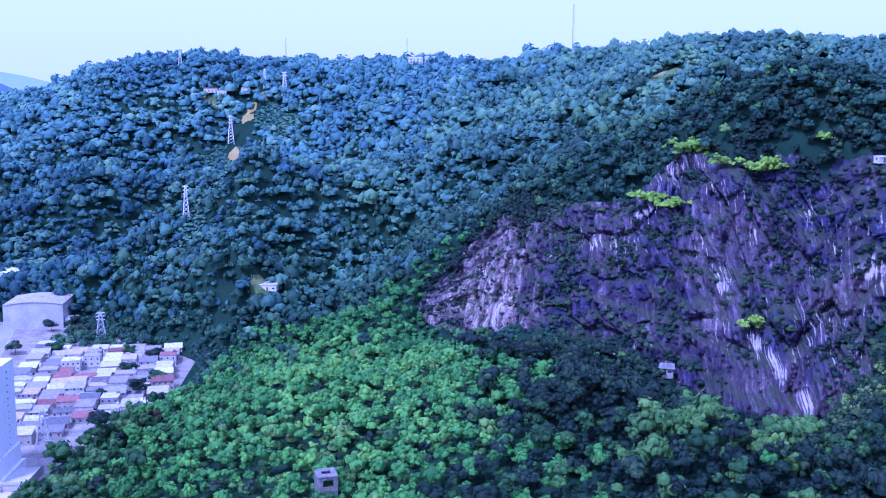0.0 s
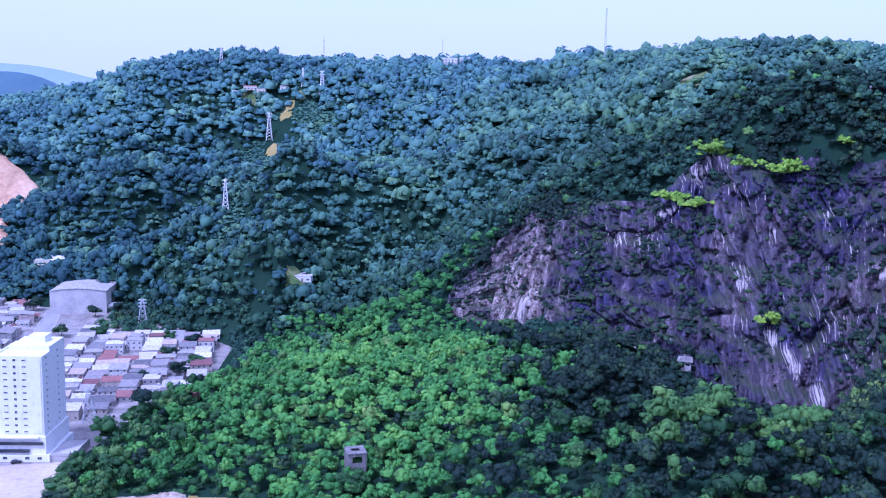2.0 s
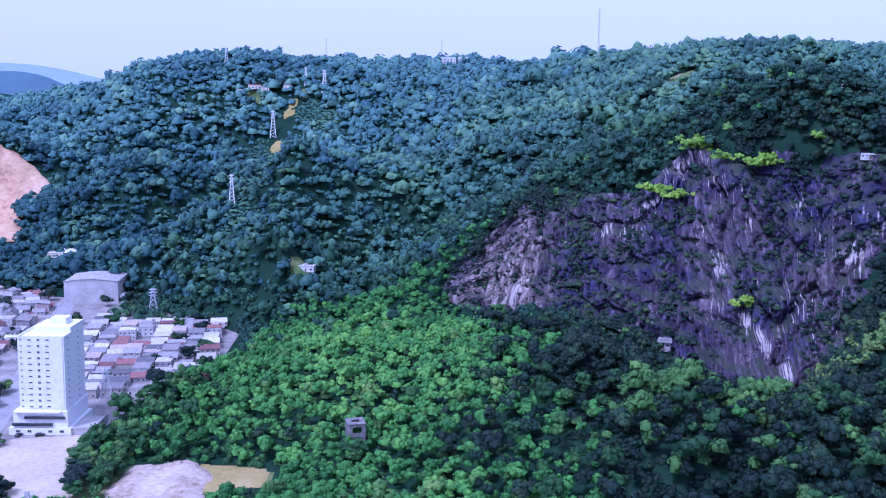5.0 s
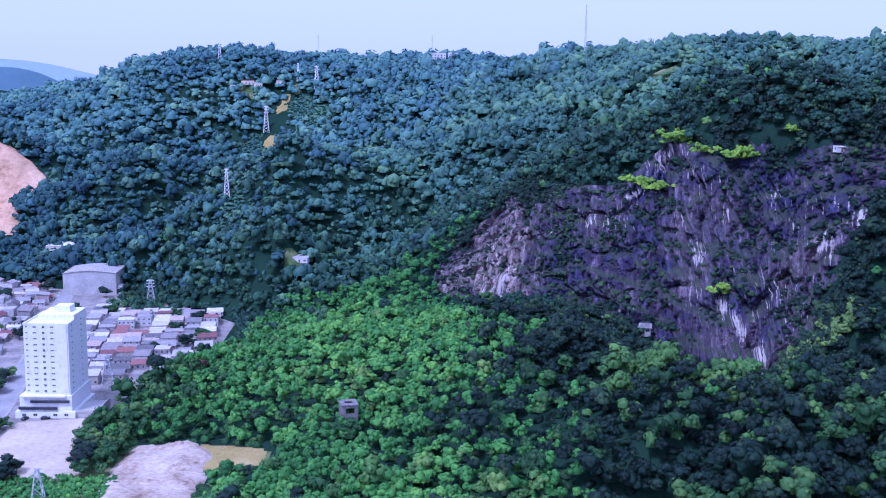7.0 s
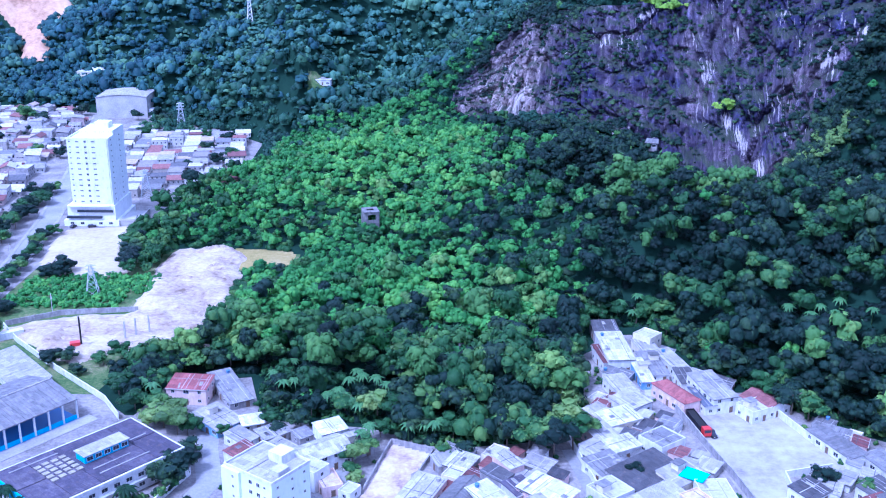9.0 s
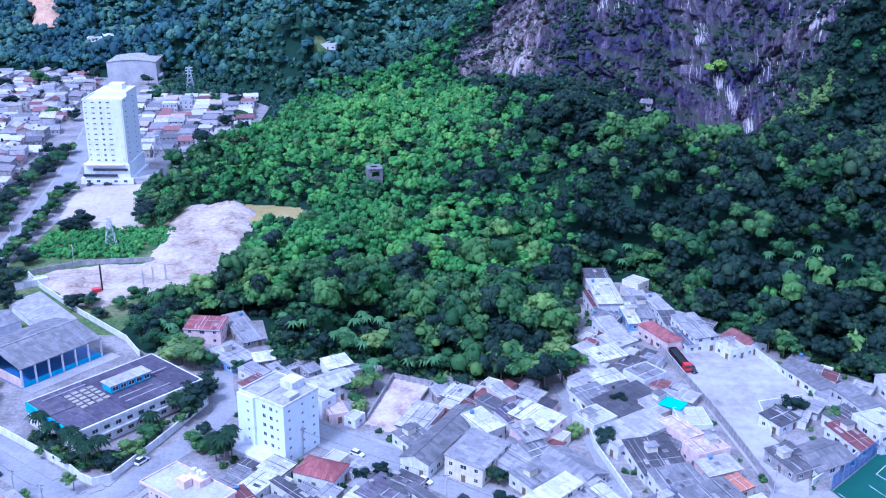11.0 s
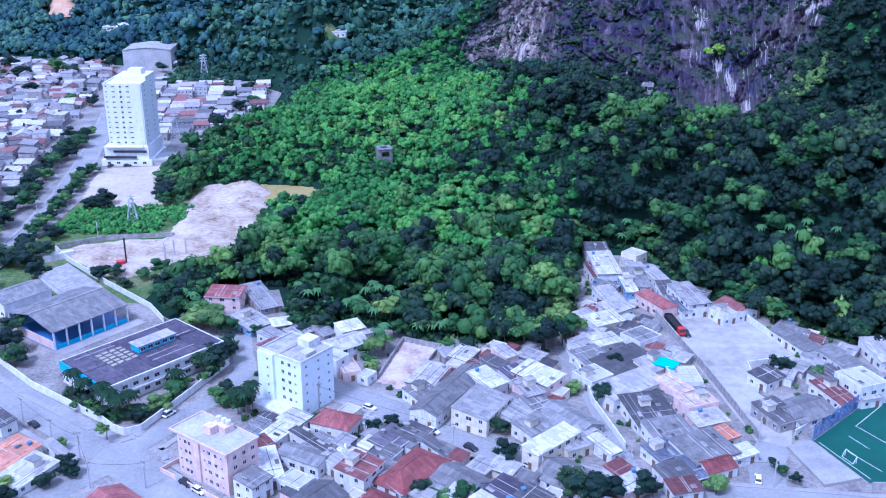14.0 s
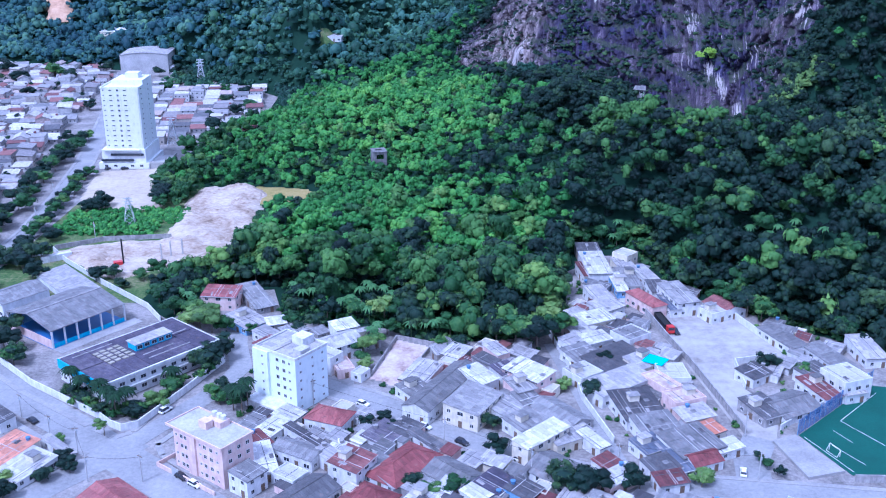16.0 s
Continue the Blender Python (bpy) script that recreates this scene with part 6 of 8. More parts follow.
walls(((99, 262), (102.4, 252.3), (105.3, 242), (107.7, 234), (111.3, 224.7), (113.2, 217.5), (117.4, 206)), 2.4, WALL_WHITE, "white wall along the east side of the lot")
walls(((92, 196), (93.5, 213), (108, 217)), 2.2, WALL_WHITE, "white wall round a yard in the lot")
walls(((95, 172), (110, 184), (124, 196)), 2.0, WALL_WHITE, "white wall beside the sports pitch")
walls(((106, 146.5), (160, 145)), 2.2, WALL_GREY, "grey wall along the pitch and street")
walls(((36, 236), (41, 205), (41.5, 190), (47, 165)), 2.2, WALL_WHITE, "white wall along the lane")
walls(((-182, 300), (-165, 312)), 3.0, WALL_WHITE, "white hoarding at the corner of the dirt plot")
sheet("terrace", ((90.8, 165.6), (98, 168.6), (105, 150.5), (94.4, 147.4)), 0.9, PAVING, "raised bare concrete terrace beside the pitch", "terrace", 1.1)
sheet("sports_pitch", ((99.4, 169.5), (131, 199), (175, 188), (165, 148), (106.6, 149.6)), 0.14, TURF, "green artificial turf pitch", "sports pitch")


def pitch_lines():
    e = thing("pitch_marking", "white lines painted on the green turf", "marking", pose(100, 150, 0.142))
    for (ax, ay), (bx, by) in (((100.6, 168.6), (107.6, 151)), ((114, 177.4), (124, 159)), ((106.7, 164.2), (112, 154.5)), ((114, 177.4), (131, 194)), ((110, 172), (113, 165.4))):
        n, turn = math.hypot(bx - ax, by - ay), math.degrees(math.atan2(by - ay, bx - ax))
        bm = boxed((0, n, -0.07, 0.07, 0, 0.012))
        bm.transform(pose(ax - 100, ay - 150, 0, 0, 0, turn))
        part("line", bm, WHITE_LINE, e)


pitch_lines()


def net_fence(points, h, label):
    e = thing("net_fence", label, "fence", pose(points[0][0], points[0][1], 0.1))
    ox, oy = points[0]
    for (ax, ay), (bx, by) in zip(points, points[1:]):
        n = int(math.hypot(bx - ax, by - ay) / 3)
        for k in range(n + 1):
            f = k / n
            bm = bmesh.new()
            rod(bm, (ax + (bx - ax) * f - ox, ay + (by - ay) * f - oy, 0), (ax + (bx - ax) * f - ox, ay + (by - ay) * f - oy, h), 0.09, 6)
            part("post", bm, WALL_BLUE, e)
        m = pose(ax - ox, ay - oy, 0, 0, 0, math.degrees(math.atan2(by - ay, bx - ax)))
        L = math.hypot(bx - ax, by - ay)
        bm = boxed(*[(0, L, -0.02, 0.02, q * 0.3, q * 0.3 + 0.16) for q in range(int(h / 0.3))])
        bm.transform(m)
        part("net", bm, paint("net_blue", (0.05, 0.12, 0.3), 0.7), e)


net_fence(((99, 169.6), (115, 184.4), (132, 200)), 5.0, "tall blue netting along the sports pitch")


def goal(x, y, rot):
    e = thing("football_goal", "white tubular football goal on the pitch", "goal", pose(x, y, 0.14, 0, 0, rot))
    for a, b in (((-2, 0, 0), (-2, 0, 2)), ((2, 0, 0), (2, 0, 2)), ((-2, 0, 2), (2, 0, 2)), ((-2, 0, 2), (-2, 1, 0)), ((2, 0, 2), (2, 1, 0)), ((-2, 1, 0), (2, 1, 0))):
        bm = bmesh.new()
        rod(bm, a, b, 0.08)
        part("tube", bm, WHITE_LINE, e)


goal(105.9, 160.3, 112)


# ---- street things ----
def pole(x, y, h=8.0, rot=0):
    e = thing("utility_pole", "grey concrete utility pole with a crossarm", "pole", pose(x, y, 0, 0, 0, rot), "utility poles")
    bm = bmesh.new()
    rod(bm, (0, 0, -0.2), (0, 0, h), 0.16, 8)
    part("post", bm, CONCRETE, e)
    part("crossarm", boxed((-0.9, 0.9, -0.07, 0.07, h - 0.8, h - 0.65)), WOODEN, e)
    bm = bmesh.new()
    rod(bm, (0.25, 0, h - 2.2), (0.25, 0, h - 1.3), 0.22, 8)
    part("transformer", bm, STEEL, e)


POLES = ((-121, 178.5), (-108, 166), (-98, 159), (-91, 146), (-77, 146), (0.5, 164), (84, 168.5), (81.3, 147), (23, 149), (-184, 352), (-191, 392), (-38, 186), (46, 152), (-150, 330))
for k, (px, py) in enumerate(POLES):
    pole(px, py, 8.0 + 0.4 * (k % 3), -35 + 20 * (k % 4))


def wire(a, b, sag, label):
    cu = bpy.data.curves.new("cable", "CURVE")
    cu.dimensions, cu.bevel_depth, cu.bevel_resolution = "3D", 0.035, 0
    sp = cu.splines.new("POLY")
    sp.points.add(10)
    for k in range(11):
        f = k / 10
        p = Vector(a).lerp(Vector(b), f)
        sp.points[k].co = (p.x, p.y, p.z - sag * 4 * f * (1 - f), 1)
    cu.materials.append(RUBBER)
    return tagged(new("cable", cu), label, "cable")


for a, b in ((0, 1), (1, 2), (2, 3), (3, 4), (11, 5), (5, 8), (8, 12), (12, 7)):
    wire((*POLES[a], 7.5), (*POLES[b], 7.5), 0.6, "thin black overhead cable between utility poles")


def wheel_mesh():
    bm = bmesh.new()
    rod(bm, (0, -0.1, 0), (0, 0.1, 0), 0.31, 12)
    return shared("wheel", bm, RUBBER)


WHEEL = wheel_mesh()


def car(x, y, rot, mat, label, z=0.12, long=4.2, tall=1.45):
    e = thing("car", label, "car", pose(x, y, z, 0, 0, rot), "parked cars")
    h = long / 2
    prof = [(-h, 0.3), (h, 0.3), (h, 0.72), (h - 0.25, 0.82), (h - 1.0, 0.92), (-h + 0.15, 0.92), (-h, 0.75)]
    bm = bmesh.new()
    a, b = [[bm.verts.new((p, s * 0.83, q)) for p, q in prof] for s in (-1, 1)]
    bm.faces.new(a)
    bm.faces.new(b[::-1])
    for k in range(len(prof)):
        j = (k + 1) % len(prof)
        bm.faces.new((a[j], a[k], b[k], b[j]))
    bmesh.ops.bevel(bm, geom=bm.edges[:], offset=0.06, segments=1, affect="EDGES")
    part("body", bm, mat, e)
    bm = bmesh.new()
    lo = [(-h + 0.2, -0.78), (h - 1.05, -0.78), (h - 1.05, 0.78), (-h + 0.2, 0.78)]
    hi = [(-h + 0.65, -0.6), (h - 1.75, -0.6), (h - 1.75, 0.6), (-h + 0.65, 0.6)]
    va, vb = [bm.verts.new((*p, 0.9)) for p in lo], [bm.verts.new((*p, tall - 0.05)) for p in hi]
    bm.faces.new(vb)
    for k in range(4):
        j = (k + 1) % 4
        bm.faces.new((va[k], va[j], vb[j], vb[k]))
    part("window_band", bm, WINDOW_GLASS, e)
    part("roof", boxed((-h + 0.62, h - 1.72, -0.62, 0.62, tall - 0.05, tall)), mat, e)
    for sx in (-h + 0.8, h - 0.8):
        for sy in (-0.76, 0.76):
            put("wheel", WHEEL, e, Matrix.Translation((sx, sy, 0.31)))
    for sy in (-0.55, 0.55):
        part("headlight", boxed((h - 0.08, h + 0.02, sy - 0.16, sy + 0.16, 0.6, 0.74)), WHITE_LINE, e)
    return e


car(-117, 176, 140, CAR_BLACK, "dark hatchback parked at the school street")
car(-80.6, 182, 60, CAR_WHITE, "white van-like car parked at the corner", tall=1.8)
car(-67.3, 147.6, -38, CAR_BLACK, "dark car parked beside the pink block")
car(-63.2, 144.2, -38, CAR_WHITE, "white car parked beside the pink block")
car(-23.5, 186, -34, CAR_WHITE, "white car on the street before the red-roofed house")
car(-9.0, 180.5, -36, CAR_BLACK, "dark small car parked on the street")
car(-5.0, 173, -38, CAR_WHITE, "white car parked on the street")
car(5.3, 164.6, -40, CAR_BLACK, "dark pickup parked on the street", tall=1.6)
car(20.8, 155.8, -34, CAR_WHITE, "white car parked on the street", long=4.5)
car(78.4, 150.2, 75, CAR_WHITE, "white car standing near the gate")
car(37.5, 199.5, 110, CAR_BLACK, "black car parked in the lane", 0.1)
car(95.5, 182.5, 40, CAR_BLACK, "dark car under the carport", 0.12)
car(-181, 443, 80, CAR_BLACK, "dark car parked before the tower", 0.15)
car(-172, 443.5, 20, CAR_BLACK, "dark car parked before the tower", 0.15)


def truck():
    e = thing("truck", "long truck with a dark empty bed and red cab", "truck", pose(77.0, 241.5, 0.12, 0, 0, -82))
    part("bed", boxed((-7.5, 4, -1.25, 1.25, 0.95, 1.2), (-7.5, 4, -1.3, -1.2, 1.2, 2.5), (-7.5, 4, 1.2, 1.3, 1.2, 2.5), (-7.5, -7.4, -1.2, 1.2, 1.2, 2.5), (3.9, 4, -1.2, 1.2, 1.2, 2.6)), CAR_BLACK, e)
    part("load", boxed((-7.3, 3.8, -1.15, 1.15, 1.2, 2.1)), RUBBER, e, "dark load in the bed")
    cab = part("cab", boxed((4.4, 6.6, -1.2, 1.2, 0.6, 2.9)), CAR_RED, e, "red cab")
    part("windscreen", boxed((6.58, 6.64, -1.05, 1.05, 1.7, 2.6)), WINDOW_GLASS, cab)
    for sx in (-6.2, -5, 5.6):
        for sy in (-1.1, 1.1):
            put("wheel", WHEEL, e, Matrix.Translation((sx, sy, 0.5)) @ Matrix.Scale(1.6, 4))


truck()
car(79.5, 236.5, -70, CAR_BLACK, "dark van parked beside the truck", tall=2.0, long=4.6)


def lattice_tower(x, y, z, h, w, label, mat=STEEL, arms=3, r=0.14):
    e = thing("pylon", label, "pylon", pose(x, y, z, 0, 0, 12), "power pylons")
    for sx in (-1, 1):
        for sy in (-1, 1):
            bm = bmesh.new()
            rod(bm, (sx * w / 2, sy * w / 2, 0), (sx * w * 0.09, sy * w * 0.09, h), r, 5)
            part("leg", bm, mat, e)
    n = max(4, int(h / 3))
    bm = bmesh.new()
    for k in range(n):
        a, b = k / n, (k + 1) / n
        wa, wb = w / 2 * (1 - 0.82 * a), w / 2 * (1 - 0.82 * b)
        for p, q in (((-1, -1), (1, -1)), ((1, -1), (1, 1)), ((1, 1), (-1, 1)), ((-1, 1), (-1, -1))):
            rod(bm, (p[0] * wa, p[1] * wa, h * a), (q[0] * wb, q[1] * wb, h * b), r * 0.6, 4)
            rod(bm, (q[0] * wa, q[1] * wa, h * a), (p[0] * wb, p[1] * wb, h * b), r * 0.6, 4)
    tagged(part("bracing", bm, mat, e), kind="stuff")
    for k in range(arms):
        bm = bmesh.new()
        zz = h * (0.98 - 0.11 * k)
        rod(bm, (-w * 0.42, 0, zz), (w * 0.42, 0, zz), r * 1.1, 5)
        rod(bm, (-w * 0.42, 0, zz), (0, 0, zz + h * 0.04), r * 0.7, 4)
        rod(bm, (w * 0.42, 0, zz), (0, 0, zz + h * 0.04), r * 0.7, 4)
        part("crossarm", bm, mat, e)


lattice_tower(-187, 689, 0, 19, 6.5, "pale steel lattice pylon at the edge of the far houses", r=0.3)
lattice_tower(-160, 498, 0, 16, 6, "pale steel lattice pylon beside the tower", r=0.2)
lattice_tower(-141, 350, 0, 13, 5, "pale steel lattice pylon by the dirt plot", r=0.14)
PYLONS = ((-148, 771, 18, 4.5), (-159, 1066, 22, 6), (-109, 1104, 20, 6), (-131, 1121, 14, 3), (-225, 1163, 14, 4))
for px, py, ph, pw in PYLONS:
    lattice_tower(px, py, float(land(px, py)) + 1, ph + 6, pw, "pale steel pylon on the wooded hillside", WHITE_LINE, r=0.26)


def antenna(x, y, h, label):
    z = float(land(x, y))
    e = thing("antenna_mast", label, "antenna", pose(x, y, z))
    for k in range(3):
        bm = bmesh.new()
        a = k * 2.094
        rod(bm, (math.cos(a) * 1.2, math.sin(a) * 1.2, 0), (math.cos(a) * 0.35, math.sin(a) * 0.35, h), 0.2, 4)
        part("leg", bm, STEEL, e)
    bm = bmesh.new()
    for k in range(int(h / 3)):
        rod(bm, (1.2 * (1 - k * 2.1 / h), 0, k * 3), (-0.6, 0.6, k * 3 + 2.5), 0.1, 4)
    tagged(part("bracing", bm, STEEL, e), kind="stuff")


antenna(158, 950, 237 - float(land(158, 950)), "tall thin lattice antenna on the ridge")
antenna(19, 1200, 222 - float(land(19, 1200)), "thin lattice antenna on the far ridge")
antenna(-115, 1190, 221 - float(land(-115, 1190)), "thin antenna on the far ridge")
for px, py, pw, pd, ph in ((24, 1122, 16, 9, 7), (41, 1108, 11, 8, 7), (10, 1130, 8, 7, 5)):
    house(px, py, 5, pw, pd, ph, "flat", CONCRETE, WALL_WHITE, 2, "pale transmitter building on the far ridge", z=float(land(px, py)) + 4)
for px, py, pw in ((-186, 1116, 13), (-174, 1113, 9), (-200, 1110, 8), (-150, 1114, 8)):
    house(px, py, 10, pw, 8, 5, "shed", ROOF_MAROON if pw > 10 else ROOF_LIGHT, WALL_CREAM, 1, "small house on the cleared hilltop", z=float(land(px, py)) + 4)


# heaps of dug earth on the building plot
def heap(x, y, rot, w, d, h, seed):
    r = np.random.default_rng(seed)
    nx, ny = 15, 9
    u, v = np.meshgrid(np.linspace(-1, 1, nx), np.linspace(-1, 1, ny))
    z = np.clip(1 - u * u - v * v, 0, 1) ** 0.7 * h * (0.7 + 0.6 * r.uniform(0, 1, u.shape)) - 0.3
    ob = mesh_object("earth_heap", np.stack([u * w, v * d, z], -1).reshape(-1, 3), grid_faces(nx, ny), DIRT)
    ob.matrix_world = pose(x, y, 0.6, 0, 0, rot)
    tagged(ob, "heap of loose pale earth on the building plot", "earth heap", "earth heaps on the plot")


for k, (px, py, pr, pw, pd, ph) in enumerate(((-104, 404, 10, 9, 5, 3.0), (-112, 392, -20, 8, 3, 2.0), (-97, 382, 15, 7, 4, 2.4), (-108, 366, -12, 10, 3, 2.2), (-96, 352, 30, 6, 3, 1.8), (-112, 345, 5, 9, 2.4, 1.8), (-126, 322, 12, 12, 2, 1.6),
                                              (-140, 312, 22, 10, 2, 1.5), (-132, 304, -15, 7, 2.4, 1.6), (-92, 330, 70, 7, 2.2, 1.6), (-118, 307, 25, 6, 2, 1.4), (-146, 318, 20, 8, 1.6, 1.4), (-88, 312, 40, 5, 2.4, 1.6))):
    heap(px, py, pr, pw, pd, ph, 700 + k)


# building plot machines
def piling_rig(x, y):
    e = thing("piling_rig", "red piling rig with a tall dark mast on the dirt", "construction machine", pose(x, y, 0.6, 0, 0, 25))
    part("track", boxed((-2, 2, -1.5, -0.9, 0, 0.8), (-2, 2, 0.9, 1.5, 0, 0.8)), RUBBER, e)
    part("cabin", boxed((-2.2, 1.2, -1.2, 1.2, 0.8, 2.8)), CAR_RED, e)
    part("mast", boxed((1.3, 1.9, -0.3, 0.3, 0, 12)), CAR_BLACK, e)


piling_rig(-129, 296)
for px, py in ((-114, 303), (-111, 306), (-107, 309)):
    e = thing("concrete_post", "tall slim concrete post on the dirt plot", "post", pose(px, py, 0.3), "posts on the plot")
    part("shaft", boxed((-0.25, 0.25, -0.25, 0.25, -0.5, 8)), CONCRETE, e)
e = thing("container", "white site container at the dirt plot", "container", pose(-158, 306, 0.05, 0, 0, 35))
part("body", boxed((-6, 6, -1.3, 1.3, 0, 2.6)), WALL_WHITE, e)
part("door", boxed((5.98, 6.05, -1.1, 1.1, 0.2, 2.4)), CYAN_PAINT, e)
e = thing("swimming_pool", "small blue swimming pool behind the orange-roofed house", "pool", pose(-121, 163, 0.05, 0, 0, 50))
part("basin", boxed((-3.4, 3.4, -1.6, 1.6, 0, 0.35)), WALL_WHITE, e)
part("water", boxed((-3.1, 3.1, -1.3, 1.3, 0.1, 0.37)), WATER, e)
e = thing("tarpaulin", "bright cyan tarpaulin over a yard", "tarpaulin", pose(66.5, 207, 0.0, 0, 0, -40))
bm = bmesh.new()
slab(bm, [(-3.6, -2.2, 4.0), (3.4, -2.0, 4.4), (3.6, 2.2, 5.2), (-3.2, 2.4, 4.9)], 0.06)
part("canvas", bm, paint("cyan_canvas", (0.02, 0.42, 0.6), 0.6), e)
for cx, cy in ((-3.4, -2), (3.2, -1.8), (3.3, 2), (-3, 2.2)):
    part("stake", boxed((cx - 0.06, cx + 0.06, cy - 0.06, cy + 0.06, 0, 4)), WOODEN, e)

# ---- single trees ----
def trunk_mesh():
    bm = bmesh.new()
    last = None
    for k in range(5):
        f = k / 4
        r = 0.055 * (1 - 0.6 * f)
        ring = [bm.verts.new((math.cos(a * 1.0472) * r + 0.03 * math.sin(f * 3), math.sin(a * 1.0472) * r, f)) for a in range(6)]
        if last:
            for a in range(6):
                bm.faces.new((last[a], last[(a + 1) % 6], ring[(a + 1) % 6], ring[a]))
        last = ring
    for a in range(4):
        t = a * 1.57 + 0.4
        rod(bm, (0.02, 0, 0.62 + 0.06 * a), (math.cos(t) * 0.42, math.sin(t) * 0.42, 1.05 + 0.04 * a), 0.022, 4)
    return shared("trunk", bm, BARK)


TRUNK = trunk_mesh()


def crown_mesh(mat, seed, lobes=9, leaves=330, flat=0.8):
    v, f = crown_shape(lobes, leaves, flat, seed=seed, spray=(0.05, 0.12))
    me = bpy.data.meshes.new("crown")
    me.from_pydata(v.tolist(), [], f.tolist())
    me.attributes.new("tint", "FLOAT", "POINT").data.foreach_set("value", np.full(len(v), 0.25 + 0.17 * (seed % 4), np.float32))
    me.materials.append(mat)
    return me


CROWNS = {k: [crown_mesh(m, 100 + s) for s in range(4)] for k, m in (("dark", LEAF_DARK), ("green", LEAF_EDGE), ("yellow", LEAF_YELLOW))}
tree_count = 0


def tree(x, y, h, r, kind_="dark", label="", group="", z=None):
    global tree_count
    tree_count += 1
    z = float(land(x, y)) if z is None else z
    label = label or {"dark": "dark green broadleaf tree", "green": "green broadleaf tree", "yellow": "yellow-green broadleaf tree"}[kind_] + " at the edge of the town"
    e = thing("tree", label, "tree", pose(x, y, z, 0, 0, tree_count * 77 % 360), group)
    r *= 1.3
    put("trunk", TRUNK, e, Matrix.Diagonal((h * 0.55, h * 0.55, h * 0.7, 1)))
    put("crown", CROWNS[kind_][tree_count % 4], e, Matrix.Translation((0, 0, max(h - r * 0.6, r * 0.55))) @ Matrix.Diagonal((r, r * 0.92, r * 0.85, 1)))
    return e


def frond(bm, start, out, droop, width, n=5):
    """An arching leaf from a point, folded along its rib."""
    a, s = Vector(start), Vector((-out[1], out[0], 0)).normalized()
    o = Vector((*out, 0))
    rows = []
    for k in range(n + 1):
        f = k / n
        p = a + o * f + Vector((0, 0, droop * (1.1 * f - 1.9 * f * f)))
        w = width * math.sin(math.pi * (0.12 + 0.85 * f))
        rows.append([bm.verts.new(p + s * w - Vector((0, 0, w * 0.4))), bm.verts.new(p), bm.verts.new(p - s * w - Vector((0, 0, w * 0.4)))])
    for q, r in zip(rows, rows[1:]):
        bm.faces.new((q[0], q[1], r[1], r[0]))
        bm.faces.new((q[1], q[2], r[2], r[1]))


def fronds_mesh(count, length, width, droop, mat, name):
    bm = bmesh.new()
    r = np.random.default_rng(7)
    for k in range(count):
        a, ln = k * 2.4, length * r.uniform(0.75, 1.1)
        frond(bm, (0, 0, 0), (math.cos(a) * ln, math.sin(a) * ln), droop * r.uniform(0.4, 1.5), width)
    return shared(name, bm, mat)


PALM_LEAF = fronds_mesh(22, 3.7, 0.5, 2.2, LEAF_EDGE, "fronds")
BANANA_LEAF = fronds_mesh(14, 3.1, 0.42, 1.7, LEAF_BANANA, "leaves")


def palm(x, y, h, label="dark feathery palm with a slim trunk", group="palms at the school"):
    e = thing("palm", label, "palm", pose(x, y, float(land(x, y)), 0, 0, x * 37 % 360), group)
    bm = bmesh.new()
    rod(bm, (0, 0, -0.2), (0.15, 0, h * 0.5), 0.17, 7)
    rod(bm, (0.15, 0, h * 0.5), (0, 0.1, h), 0.13, 7)
    part("trunk", bm, BARK, e)
    put("fronds", PALM_LEAF, e, Matrix.Translation((0, 0, h)))


def banana(x, y, h, z=None):
    z = float(land(x, y)) if z is None else z
    e = thing("banana_plant", "banana plant with broad pale green leaves", "banana plant", pose(x, y, z, 0, 0, x * 53 % 360), "banana plants at the wood's edge")
    bm = bmesh.new()
    rod(bm, (0, 0, -0.2), (0, 0, h), 0.16, 7)
    part("stem", bm, LEAF_YELLOW, e)
    put("leaves", BANANA_LEAF, e, Matrix.Translation((0, 0, h)))


# school garden and street
for px, py, ph in ((-112, 194, 8), (-100, 184, 9), (-97, 181.5, 8), (-94, 179, 7.5), (-107, 189, 7.5), (-92, 183, 7), (-58, 180, 9), (-61, 183, 8), (-57, 184, 9.5), (-82, 196, 7)):
    palm(px, py, ph)
for px, py, ph, pr, k in ((-110, 190, 5, 2.6, "dark"), (-104, 186, 5, 2.6, "dark"), (-98, 179.5, 4.5, 2.2, "dark"), (-88, 178, 5, 2.8, "dark"), (-84, 186, 5.5, 3.4, "yellow"), (-80, 193, 6, 3.4, "green"), (-74, 206, 8, 4.2, "dark"), (-72, 212, 8, 3.6, "dark"),
                          (-94, 168.5, 5.5, 1.9, "yellow"), (-150, 214, 8, 4.2, "dark"), (-137, 212, 7, 3.8, "dark"), (-144, 222, 8, 4, "dark"), (-59, 184, 5, 2.6, "green"), (-66, 186, 4, 2.4, "green"), (-106, 163, 3.5, 2.2, "green"), (-101, 155, 4, 2.6, "dark")):
    tree(px, py, ph, pr, k)
